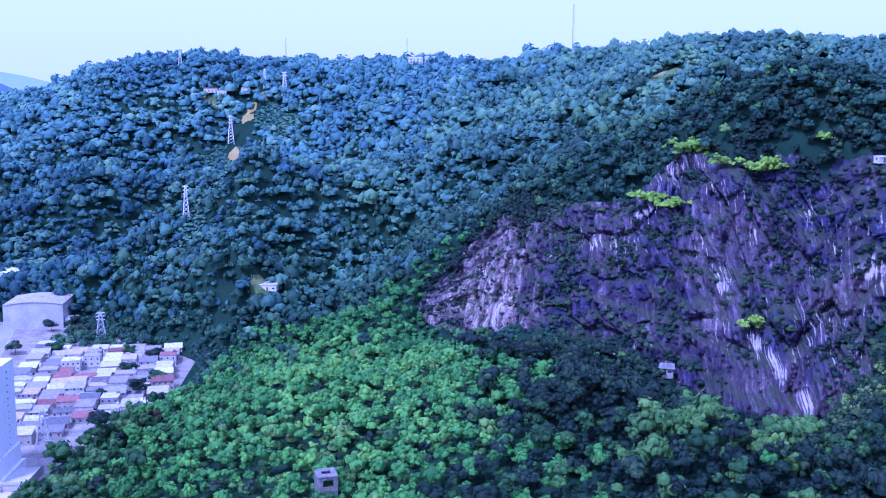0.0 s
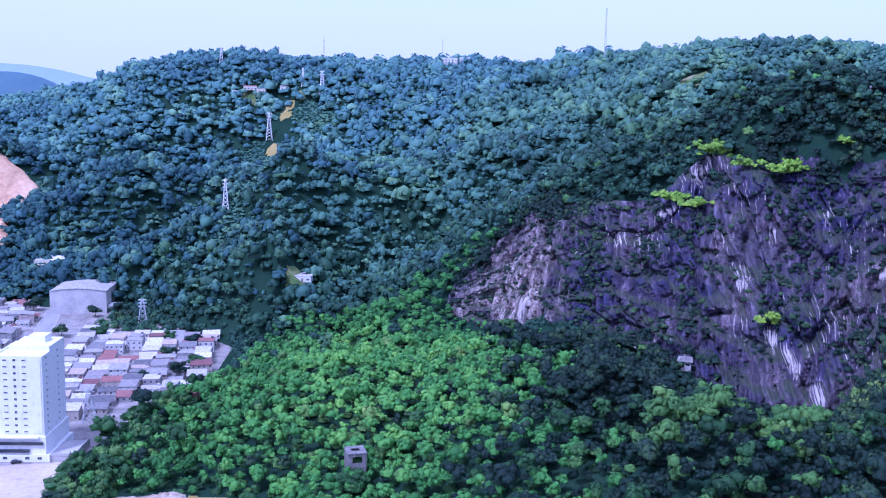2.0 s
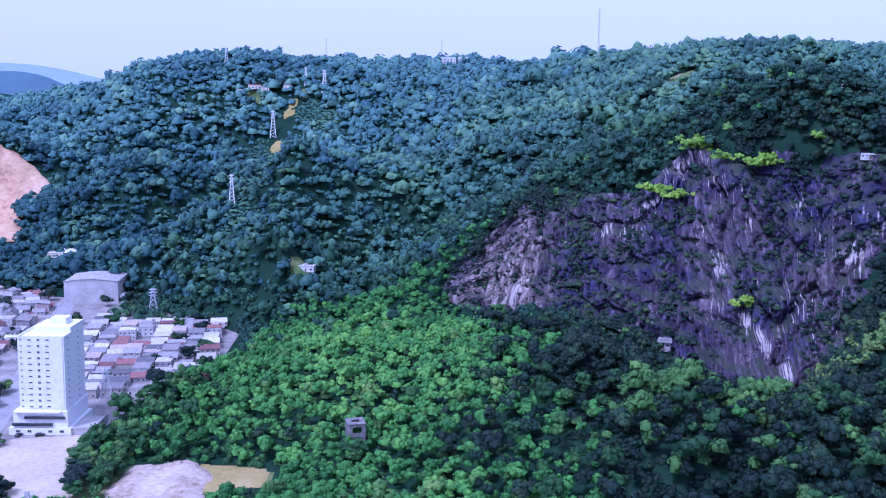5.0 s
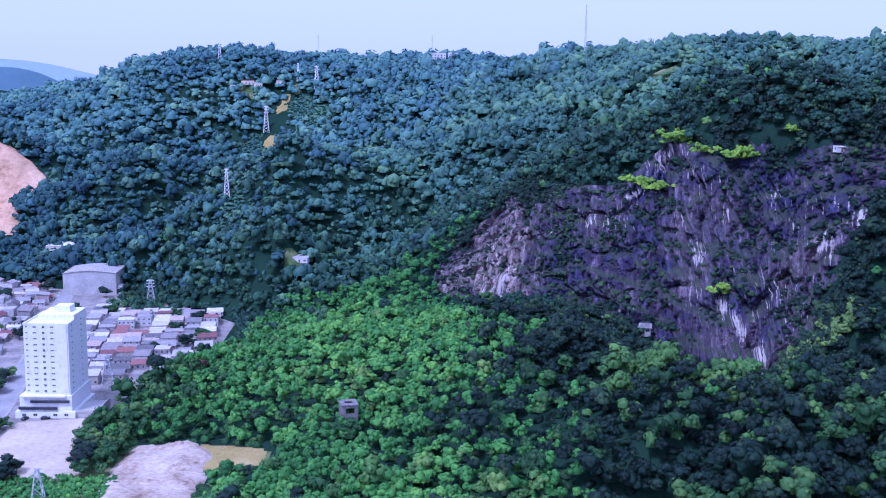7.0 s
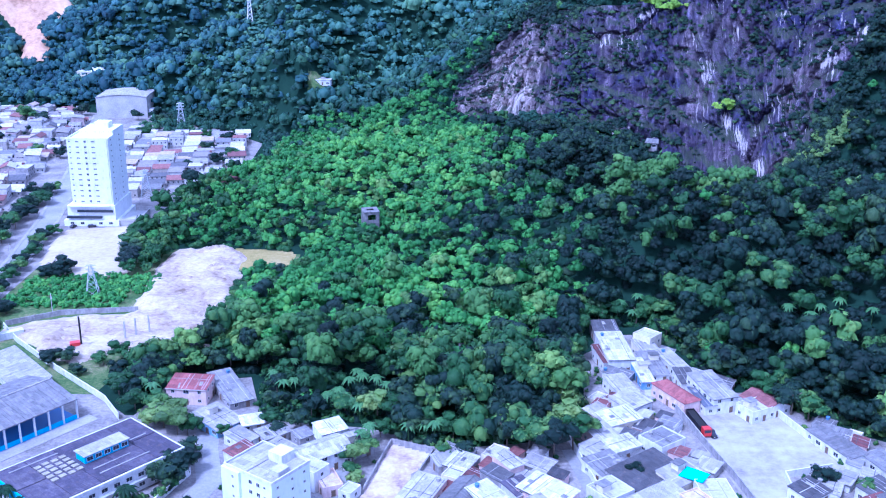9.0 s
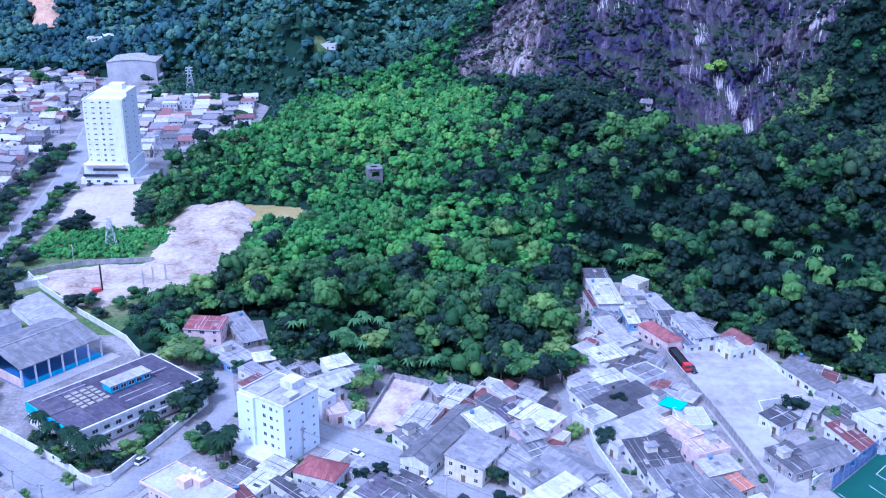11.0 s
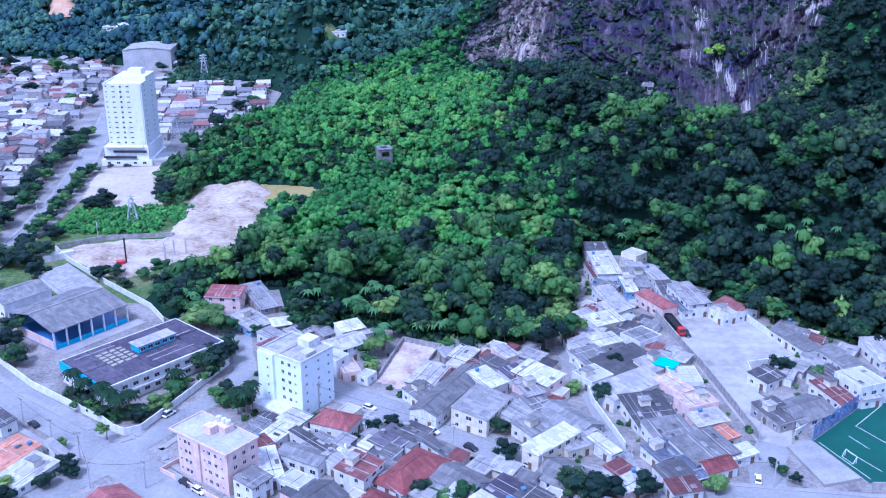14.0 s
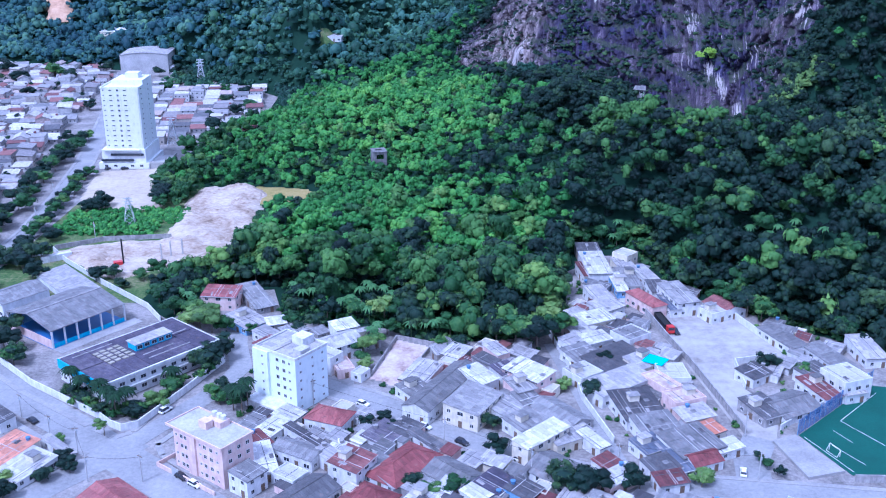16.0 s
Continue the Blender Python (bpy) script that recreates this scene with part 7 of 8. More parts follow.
for px, py, ph, pr, k in ((-97, 150, 4, 2.6, "dark"), (-104, 146, 4.5, 3, "dark"), (-114, 144, 5, 3.2, "yellow"), (-110, 139, 5, 3, "dark"), (-92, 262, 8, 4, "green"), (-84, 240, 9, 4.6, "yellow"), (-88, 250, 8, 4, "green"), (-79, 236, 9, 4, "yellow"),
                          (-102, 270, 8, 4, "green"), (-96, 276, 9, 4.5, "dark"), (-128, 286, 6, 3.6, "dark"), (-168, 330, 6, 4, "dark"), (-160, 286, 7, 4.4, "dark"), (-172, 276, 8, 5, "dark"), (-163, 304, 9, 5, "dark"), (-168, 296, 8, 5, "dark")):
    tree(px, py, ph, pr, k)
for px, py, ph, pr, k in ((-172, 312, 8, 4, "dark"),):
    tree(px, py, ph, pr, k)
# among the houses
for px, py, ph, pr, k in ((11, 176, 5, 3.0, "green"), (14, 172, 5, 2.6, "dark"), (3, 179, 4.5, 1.8, "green"), (16, 160, 6, 3.4, "dark"), (45, 188, 7, 3.4, "dark"), (30, 141, 8, 4.4, "dark"), (36, 140, 8, 4.0, "dark"), (50, 143, 6, 3.6, "dark"),
                          (66, 144, 5, 3.2, "yellow"), (36, 196, 4, 2.4, "yellow"), (-17, 176, 4, 2.2, "dark"), (-14, 170, 3.6, 1.8, "dark"), (-9, 143, 5, 3, "dark"), (-4, 140, 4.5, 2.8, "green"), (3, 142, 5, 3, "green"), (-22, 172, 4, 2.4, "dark")):
    tree(px, py, ph, pr, k)
for px, py, ph, pr, k in ((-26, 219, 8, 3.6, "yellow"), (-22, 224, 7, 3, "green"), (52, 213, 5, 2.4, "dark"), (100, 208, 6, 3.4, "dark"), (105, 211, 5, 2.6, "dark"), (113, 205, 5, 2.6, "green"), (85.5, 153, 3, 1.6, "green"), (87, 149.5, 3, 1.6, "dark"),
                          (84.5, 157, 3, 1.5, "dark"), (116, 200, 4, 2, "green"), (20, 236, 9, 5, "green"), (28, 233, 9, 5.4, "green"), (34, 236, 8, 4.4, "yellow"), (-2, 254, 10, 5.2, "yellow"), (-10, 262, 11, 5.6, "yellow"), (104, 262, 9, 4.6, "green")):
    tree(px, py, ph, pr, k)
for px, py, ph, pr, k in ((108, 250, 10, 5.2, "dark"), (112, 246, 9, 4.6, "green"), (-166, 370, 6, 4.4, "dark"), (-160, 371, 5.5, 4.4, "dark"), (-144, 408, 10, 5, "green"), (-140, 398, 11, 5.2, "green"), (-137, 388, 9, 4.4, "dark"), (-142, 420, 9, 4.4, "green"),
                          (-148, 432, 7, 3.6, "green")):
    tree(px, py, ph, pr, k)
# big trees where the lane meets the wood, and a green gap beside the walled plot
for px, py, ph, pr, k in ((24, 226, 12, 5.0, "green"), (31, 224, 12, 5.2, "dark"), (37, 228, 10, 4.4, "green"), (18, 229, 10, 4.4, "dark"), (41, 234, 9, 4.0, "green"), (-8.7, 279, 13, 5.6, "yellow"), (-13, 275, 10, 4.4, "green"), (-26, 214, 5, 2.6, "green"),
                          (-24, 209, 4.5, 2.4, "yellow"), (-27.5, 220, 6, 3, "green"), (-19, 235, 6, 3, "green"), (-48, 236, 5, 3, "dark"), (-43, 240, 6, 3.4, "dark"), (-52, 242, 5, 2.8, "green"), (-65, 236, 4, 2.2, "green"), (-66, 196, 4, 2.4, "dark")):
    tree(px, py, ph, pr, k)
for px, py, ph, pr, k in ((-68, 190, 4.5, 2.6, "green"), (-63, 190, 4, 2.2, "dark"), (-58, 187, 5, 2.6, "dark"), (6, 221, 6, 3, "dark"), (-1, 222, 5, 2.6, "green")):
    tree(px, py, ph, pr, k)
# beside the sports hall
for px, py, ph, pr, k in ((-151, 219, 10, 4.4, "dark"), (-156, 227, 11, 4.8, "green"), (-139, 211, 7, 3.8, "green"), (-147, 233, 8, 3.8, "dark")):
    tree(px, py, ph, pr, k)
# behind the school and round the white house at the wood
for px, py, ph, pr, k in ((-104, 262, 8, 4, "green"), (-98, 256, 7, 3.6, "dark"), (-100, 270, 8, 4.2, "dark"), (-94, 266, 8, 4, "green"), (-96, 252, 7, 3.6, "green"), (-108, 271, 7, 3.6, "dark"), (-104, 278, 9, 4.4, "green"), (-87, 243, 7, 4.6, "yellow"),
                          (-82, 246, 7, 4.4, "yellow"), (-76, 236, 6, 3.4, "green"), (-73.7, 216, 8, 5.0, "dark"), (-72, 222, 7, 4.0, "dark"), (-73, 296, 9, 4.6, "dark"), (-80, 294, 9, 4.6, "dark"), (-66, 294, 9, 4.6, "dark"), (-86, 284, 9, 4.4, "dark")):
    tree(px, py, ph, pr, k)
for px, py, ph, pr, k in ((-92, 280, 8, 4.2, "green"), (-111, 290, 7, 4, "green"), (-116, 284, 5, 3, "green"), (-122, 276, 4, 2.6, "dark"), (-134, 283, 6, 3.4, "dark"), (-160, 379, 6, 4.6, "dark"), (-171, 304, 9, 5.4, "dark"), (-178, 298, 8, 5, "dark"),
                          (-36, 397, 10, 4.2, "green"), (-29, 396, 9, 4, "green"), (-33, 393, 8, 4, "green"), (-139, 392, 10, 4.6, "dark"), (-136, 380, 9, 4.4, "dark"), (-133, 372, 7, 3.6, "green")):
    tree(px, py, ph, pr, k)
# road lined with trees
for k in range(26):
    f = k / 25
    tree(-196 - 22 * f + 2.5 * math.sin(k * 2.1), 318 + 190 * f, 7.5 + 1.5 * math.sin(k * 1.7), 4.6 + 0.8 * math.sin(k * 2.9), ("dark", "green", "dark")[k % 3], "broad street tree beside the long road", "trees along the road")
for k in range(14):
    tree(-178.0 - 0.75 * k + math.sin(k * 2.0), 322 + 8.4 * k, 5.5 + math.sin(k * 1.3), 3.6 + 0.5 * math.sin(k * 2.9), ("dark", "green")[k % 2], "low bushy tree on the road's verge", "trees along the road")
for k in range(10):
    tree(-206 - 7 * k, 300 + 6 * math.sin(k), 8, 5, ("dark", "green")[k % 2], "broad dark tree among the far houses")
for px, py, pr in ((-255, 425, 4.6), (-262, 422, 4), (-305, 560, 4), (-330, 470, 4), (-285, 500, 4), (-240, 590, 4.4), (-225, 585, 4), (-262, 610, 3.6), (-300, 640, 4.5), (-345, 610, 5), (-370, 560, 5), (-230, 662, 5), (-205, 660, 4.5),
                   (-215, 720, 6), (-228, 722, 5), (-200, 700, 6), (-130, 590, 5), (-138, 575, 5), (-150, 560, 4.5), (-150, 612, 4.6), (-143, 640, 4.6), (-160, 655, 4), (-290, 700, 6), (-310, 715, 7), (-330, 690, 6), (-350, 730, 7), (-275, 735, 6)):
    tree(px, py, pr * 1.7, pr, ("dark", "green", "dark")[int(-px) % 3], "round dark tree among the far houses")

# bananas at the wood's edge
for px, py, ph in BANANAS:
    banana(px, py, ph + 2.4)

# trees that face the town along the edge of the wood
edge_x, edge_y = scattered(-150, 200, 225, 345, 7.0)
edge_d = town_distance(edge_x, edge_y)
for px, py, pd in zip(edge_x, edge_y, edge_d):
    if 1.0 < pd < 9 and tree_count < 300:
        q = float(grain(px / 12, py / 12, 51))
        tree(px, py, 6 + 4 * q, 2.8 + 2 * q, "yellow" if q > 0.9 else ("green" if q > 0.45 else "dark"), "leafy tree standing at the edge of the wood", "trees at the wood's edge")

# packed shrubs in the school garden, scrub along the edge of the wood
line = ((-113, 192), (-105, 185.5), (-98, 180), (-90, 178), (-85, 184), (-80.5, 193), (-76, 202), (-72, 209))
rows = []
for (ax, ay), (bx, by) in zip(line, line[1:]):
    for k in range(9):
        f = k / 9
        rows.append((ax + (bx - ax) * f + rng.normal() * 1.0, ay + (by - ay) * f + rng.normal() * 1.0, rng.uniform(0.6, 3.0), rng.uniform(1.1, 2.2)))
rows = np.array(rows)
wood("garden_shrubs", rows[::2], SHAPES_FINE, LEAF_DARK, "dark shrubs packed between school and wall")
wood("garden_bushes", rows[1::2], SHAPES_FINE, LEAF_EDGE, "green bushes packed between school and wall")
xs, ys = scattered(-100, 175, 200, 330, 2.3)
gap = town_distance(xs, ys)
keep = (gap > 0.2) & (gap < 7) & (xs > -62)
rows = np.stack([xs, ys, land(xs, ys) + rng.uniform(0.2, 1.6, len(xs)), rng.uniform(1.0, 2.2, len(xs))], 1)[keep]
wood("edge_scrub", rows, SHAPES_FAR, LEAF_EDGE, "low tangled scrub where the wood meets the yards")

# green thicket between the plots
xs, ys = scattered(-172, -118, 332, 374, 2.6)
keep = (town_distance(xs, ys) == 0) & (ys < 372) & (ys > 336) & ((xs < -128) | (ys > 352))
rows = np.stack([xs, ys, rng.uniform(0.2, 1.4, len(xs)), rng.uniform(1.4, 2.8, len(xs))], 1)[keep]
wood("thicket", rows, SHAPES_FAR, LEAF_VALLEY, "low bright green thicket between the sand and the dirt plot")

# ---- lean-tos and sheds that fill the blocks ----
KEEP_OUT = (((-175, 262), (-112, 262), (-98, 248), (-72, 246), (-60, 205), (-82, 176), (-98, 173), (-150, 220), (-175, 240)),
            ((72, 254), (79, 259), (100, 262), (107.5, 234), (113, 217.5), (94, 212), (92, 197), (98, 182), (92, 166), (84, 166), (78, 214)),
            ((86, 140), (86, 162), (99, 174), (131, 201), (180, 190), (180, 140)), ((-15.4, 233), (-2, 227), (-12, 195), (-24, 201)), ((-58, 200), (-44, 204), (-30, 192), (-42, 178), (-60, 186)),
            ((-78, 156), (-62, 168), (-44, 154), (-54, 138), (-72, 138)))


def in_ring(x, y, ring):
    hit = False
    for (ax, ay), (bx, by) in zip(ring, ring[1:] + ring[:1]):
        if (ay > y) != (by > y) and x < ax + (y - ay) / (by - ay) * (bx - ax):
            hit = not hit
    return hit


def line_gap(x, y, line):
    best = 1e9
    for (ax, ay), (bx, by) in zip(line, line[1:]):
        ex, ey = bx - ax, by - ay
        f = min(max(((x - ax) * ex + (y - ay) * ey) / (ex * ex + ey * ey), 0), 1)
        best = min(best, math.hypot(x - ax - f * ex, y - ay - f * ey))
    return best


def blocked(x, y):
    """Whether a house, a street or open land already lies there."""
    for hx, hy, rot, hw, hd in FOOTPRINTS:
        c, s = math.cos(radians(rot)), math.sin(radians(rot))
        u, v = (x - hx) * c + (y - hy) * s, (y - hy) * c - (x - hx) * s
        if abs(u) < hw - 0.2 and abs(v) < hd - 0.2:
            return True
    return any(line_gap(x, y, line) < width / 2 + 1.2 for line, width in STREETS) or any(in_ring(x, y, k) for k in KEEP_OUT) or float(town_distance(x, y)) > 0.5


def open_land(x, y):
    """Streets, yards and plots that stay clear, and the wood."""
    return any(line_gap(x, y, line) < width / 2 + 1.0 for line, width in STREETS) or any(in_ring(x, y, k) for k in KEEP_OUT) or float(town_distance(x, y)) > 0.5


for gxi in range(-16, 24):
    for gyi in range(0, 31):
        px, py = gxi * 6.0 + 2.4 * float(lattice(np.int64(gxi), np.int64(gyi), 3)), 128 + gyi * 5.8 + 2.4 * float(lattice(np.int64(gxi), np.int64(gyi), 4))
        if px < -58 or px > 128 or (px > 92 and py < 205) or (px < 0 and py > 196) or blocked(px, py):
            continue
        q = float(lattice(np.int64(gxi), np.int64(gyi), 6))
        w, d = 5.4 + 3.0 * q, 5.0 + 2.6 * float(lattice(np.int64(gxi), np.int64(gyi), 8))
        rot = -34 + 12 * (q - 0.5) + (90 if q > 0.6 else 0)
        turn = radians(rot)
        corners = [(px + a * w * 0.55 * math.cos(turn) - b_ * d * 0.55 * math.sin(turn), py + a * w * 0.55 * math.sin(turn) + b_ * d * 0.55 * math.cos(turn)) for a in (-1, 1) for b_ in (-1, 1)]
        if any(open_land(*c) for c in corners):
            continue
        if sum(blocked(*c) for c in corners) > 1:
            w, d = w * 0.7, d * 0.7
        k = (gxi * 5 + gyi * 3) % 8
        house(px, py, rot, w, d, 2.6 + 0.9 * q, "flat" if k == 2 else "shed", (ROOF_GREY, ROOF_LIGHT, CONCRETE, ROOF_DARK, ROOF_LIGHT, ROOF_GREY, ROOF_WHITE, ROOF_MAROON)[k], (WALL_WHITE, WALL_GREY, WALL_CREAM, WALL_PINK)[k % 4],
              1, ("grey", "pale grey", "flat concrete", "dark grey", "pale grey", "grey", "white", "maroon")[k] + "-roofed lean-to crowded between the houses", plain=True, openings=q > 0.8)

# ---- tanks and loose sheets on the roofs ----
TANK_BODY, TANK_LID = bmesh.new(), bmesh.new()
for z0, z1, r0, r1 in ((0, 0.85, 0.5, 0.62), (0.85, 0.95, 0.68, 0.68)):
    rings = [[TANK_BODY.verts.new((math.cos(a * 0.5236) * r, math.sin(a * 0.5236) * r, q)) for a in range(12)] for q, r in ((z0, r0), (z1, r1))]
    for a in range(12):
        TANK_BODY.faces.new((rings[0][a], rings[0][(a + 1) % 12], rings[1][(a + 1) % 12], rings[1][a]))
rings = [[TANK_LID.verts.new((math.cos(a * 0.5236) * r, math.sin(a * 0.5236) * r, q)) for a in range(12)] for q, r in ((0.94, 0.7), (1.02, 0.66), (1.14, 0.2))]
for lo, hi in zip(rings, rings[1:]):
    for a in range(12):
        TANK_LID.faces.new((lo[a], lo[(a + 1) % 12], hi[(a + 1) % 12], hi[a]))
TANK_LID.faces.new(rings[2])
TANK_BLUE = paint("tank_blue", (0.10, 0.2, 0.36), 0.6)
TANKS = [(shared("tank_body", TANK_BODY.copy(), m), shared("tank_lid", TANK_LID.copy(), m)) for m in (TANK_BLUE, WALL_GREY)]
PATCHES = [shared("roof_patch", boxed((-w / 2, w / 2, -d / 2, d / 2, 0, 0.05)), m) for w, d, m in ((1.1, 2.3, ROOF_LIGHT), (1.1, 1.9, ROOF_DARK), (1.0, 2.6, ROOF_LIGHT), (1.6, 1.4, ROOF_GREY), (0.5, 3.2, WALL_GREY))]


LAPS = [shared("lap", boxed((-0.5, 0.5, -0.5, 0.5, -0.5, 0.5)), m) for m in (ROOF_DARK, WALL_GREY, ROOF_WHITE)]


def roof_clutter(ob, k, w, d):
    """Replaced sheets nailed to a roof, and a tank standing on its edge now and then."""
    r = np.random.default_rng(500 + k)
    roof_part = [c for c in ob.children if c.name.startswith("roof")][0]
    zs_ = [v.co.z for v in roof_part.data.vertices]
    lo, hi = min(zs_), max(zs_)
    ys_ = [v.co.y for v in roof_part.data.vertices if v.co.z > hi - 0.2]
    if max(abs(q) for q in ys_) < d * 0.2 or len(ys_) < 4:
        return
    flat = hi - lo < 0.35
    slope = 0.0 if flat else math.atan2(hi - lo - 0.18, d)
    for _ in range(int(w * d / 48)):
        x, y = r.uniform(-0.38, 0.38) * w, r.uniform(-0.3, 0.3) * d
        z = hi + 0.02 if flat else lo + 0.12 + (hi - lo - 0.18) * (y / d + 0.5) + 0.06
        put("roof_patch", PATCHES[r.integers(5)], ob, Matrix.Translation((x, y, z)) @ Matrix.Rotation(slope, 4, "X") @ Matrix.Rotation(r.normal() * 0.06, 4, "Z"))
    # sheet laps down the slope, a batten across it and a gutter at the eave
    for at in sorted(r.uniform(-0.44, 0.44, int(w / 2.4))):
        lift = hi + 0.02 if flat else lo + 0.12 + (hi - lo - 0.18) * 0.5 + 0.03
        put("lap", LAPS[r.integers(3)], ob, Matrix.Translation((at * w, 0, lift)) @ Matrix.Rotation(slope, 4, "X") @ Matrix.Diagonal((0.14, d * 0.93, 0.09, 1)))
    y = r.uniform(-0.25, 0.25) * d
    lift = hi + 0.02 if flat else lo + 0.12 + (hi - lo - 0.18) * (y / d + 0.5) + 0.04
    put("batten", LAPS[r.integers(3)], ob, Matrix.Translation((0, y, lift)) @ Matrix.Rotation(slope, 4, "X") @ Matrix.Diagonal((w * 0.92, 0.16, 0.08, 1)))
    if not flat:
        put("gutter", LAPS[k % 3], ob, Matrix.Translation((0, -d / 2 - 0.08, lo + 0.06)) @ Matrix.Diagonal((w * 0.98, 0.18, 0.2, 1)))
    if w * d > 62 and k % 3 == 1:
        x, y = r.uniform(-0.22, 0.22) * w, r.uniform(0.05, 0.22) * d
        lift = hi - 0.3 if flat else lo + (hi - lo) * (y / d + 0.5) - 0.4
        part("roof_room", boxed((x - 1.5, x + 1.5, y - 1.2, y + 1.2, lift, lift + 2.2)), (WALL_WHITE, WALL_CREAM, WALL_GREY)[k % 3], ob)
        part("roof_room_cover", boxed((x - 1.8, x + 1.8, y - 1.5, y + 1.5, lift + 2.2, lift + 2.32)), (ROOF_LIGHT, ROOF_GREY)[k % 2], ob)
    if k % 5 == 0:
        y = 0.36 * d
        z = hi + 0.02 if flat else lo + (hi - lo - 0.1) * (y / d + 0.5)
        kind_ = TANKS[k // 4 % 2]
        t = thing("water_tank", ("blue", "grey")[k // 4 % 2] + " plastic water tank standing on a roof", "water tank", ob.matrix_world @ Matrix.Translation((r.uniform(-0.3, 0.3) * w, y, z)), "water tanks on the roofs")
        put("body", kind_[0], t, Matrix())
        put("lid", kind_[1], t, Matrix())


bpy.context.view_layer.update()
near_houses = [ob for ob in scene.objects if ob.name.startswith("house") and ob.parent is None and ob.location.y < 330 and ob.location.x > -150]
for k, ob in enumerate(near_houses):
    w, d = [2 * max(abs(v.co[a]) for c in ob.children if c.name.startswith("roof") for v in c.data.vertices) for a in (0, 1)]
    if w * d > 26 and w < 16:
        roof_clutter(ob, k, w, d)

# weeds and shrubs in the yards
yx, yy = rng.uniform(-60, 128, 900), rng.uniform(128, 300, 900)
rows = np.array([(a, b, 0.5, rng.uniform(0.7, 1.5)) for a, b in zip(yx, yy) if not blocked(a, b)])
wood("yard_shrubs", rows, SHAPES_MID, LEAF_EDGE, "small green shrubs and weeds in the yards")

# ---- far houses ----
ROOFS = (ROOF_GREY, ROOF_LIGHT, ROOF_MAROON, ROOF_LIGHT, ROOF_WHITE, ROOF_MAROON, ROOF_GREY, ROOF_LIGHT, ROOF_DARK, ROOF_WHITE)
NAMES = ("grey", "pale grey", "maroon", "pale grey", "white", "maroon", "grey", "pale grey", "dark grey", "white")


def island_paint(name, colours, rough=0.8):
    """One of the colours for each separate shell, weathered in patches."""
    m, n, l, b = material(name, rough, 0, 0.3)
    geo = n.new("ShaderNodeNewGeometry")
    r = ramp_of(n, [(k / len(colours), c) for k, c in enumerate(colours)])
    r.color_ramp.interpolation = "CONSTANT"
    l.new(geo.outputs["Random Per Island"], r.inputs[0])
    dirt = ramp_of(n, [(0.3, (0.55, 0.55, 0.57)), (0.6, (1, 1, 1))])
    l.new(noise_of(n, l, 0.6, 5, 0.7).outputs[0], dirt.inputs[0])
    l.new(mixed(n, l, 1.0, r.outputs[0], dirt.outputs[0], "MULTIPLY"), b.inputs["Base Color"])
    return m


FAR_ROOF = island_paint("far_roofs", [(0.2, 0.2, 0.205), (0.42, 0.4, 0.4), (0.19, 0.09, 0.09), (0.5, 0.48, 0.47), (0.13, 0.13, 0.14), (0.3, 0.29, 0.29), (0.6, 0.58, 0.57), (0.27, 0.13, 0.12), (0.36, 0.34, 0.34), (0.27, 0.25, 0.25), (0.44, 0.36, 0.33), (0.5, 0.48, 0.47), (0.34, 0.33, 0.33)])
FAR_WALL = island_paint("far_walls", [(0.55, 0.54, 0.53), (0.45, 0.41, 0.37), (0.6, 0.59, 0.58), (0.34, 0.33, 0.33), (0.5, 0.4, 0.38)])
far_wall, far_roof, far_pane = bmesh.new(), bmesh.new(), bmesh.new()


def far_house(x, y, rot, w, d, h, kind_):
    """Walls, roof and openings of one distant house, added to the joined meshes."""
    m = pose(x, y, 0, 0, 0, rot)
    rise = {"gable": 0.2 * d, "shed": 0.12 * d, "flat": 0.0}[kind_]
    hw, hd, low = w / 2, d / 2, h - rise
    v = box(far_wall, -hw + 0.3, hw - 0.3, -hd + 0.3, hd - 0.3, -0.3, low - 0.12)
    for p in v:
        p.co = m @ p.co
    if kind_ == "gable":
        for s in (-1, 1):
            c = [m @ Vector(q) for q in ((-hw, s * hd, low), (hw, s * hd, low), (hw, 0, h), (-hw, 0, h))]
            slab(far_roof, c if s < 0 else c[::-1], 0.15)
        for s in (-1, 1):
            t = [far_wall.verts.new(m @ Vector(q)) for q in ((s * (hw - 0.32), -hd + 0.4, low - 0.1), (s * (hw - 0.32), hd - 0.4, low - 0.1), (s * (hw - 0.32), 0, h - 0.12))]
            far_wall.faces.new(t if s > 0 else t[::-1])
    elif kind_ == "shed":
        slab(far_roof, [m @ Vector(q) for q in ((-hw, -hd, low), (hw, -hd, low), (hw, hd, h), (-hw, hd, h))], 0.15)
    else:
        slab(far_roof, [m @ Vector(q) for q in ((-hw + 0.2, -hd + 0.2, h), (hw - 0.2, -hd + 0.2, h), (hw - 0.2, hd - 0.2, h), (-hw + 0.2, hd - 0.2, h))], 0.2)
        v = box(far_roof, hw - 2.2, hw - 0.8, hd - 2.2, hd - 0.8, h - 0.1, h + 1.1)
        for p in v:
            p.co = m @ p.co
    for s in range(2 if low > 5 else 1):
        for k in range(int(w / 2.6)):
            at = -hw + (k + 0.5) * w / int(w / 2.6)
            v = box(far_pane, at - 0.4, at + 0.4, -hd + 0.22, -hd + 0.36, 1.1 + 2.8 * s, 2.0 + 2.8 * s)
            for p in v:
                p.co = m @ p.co


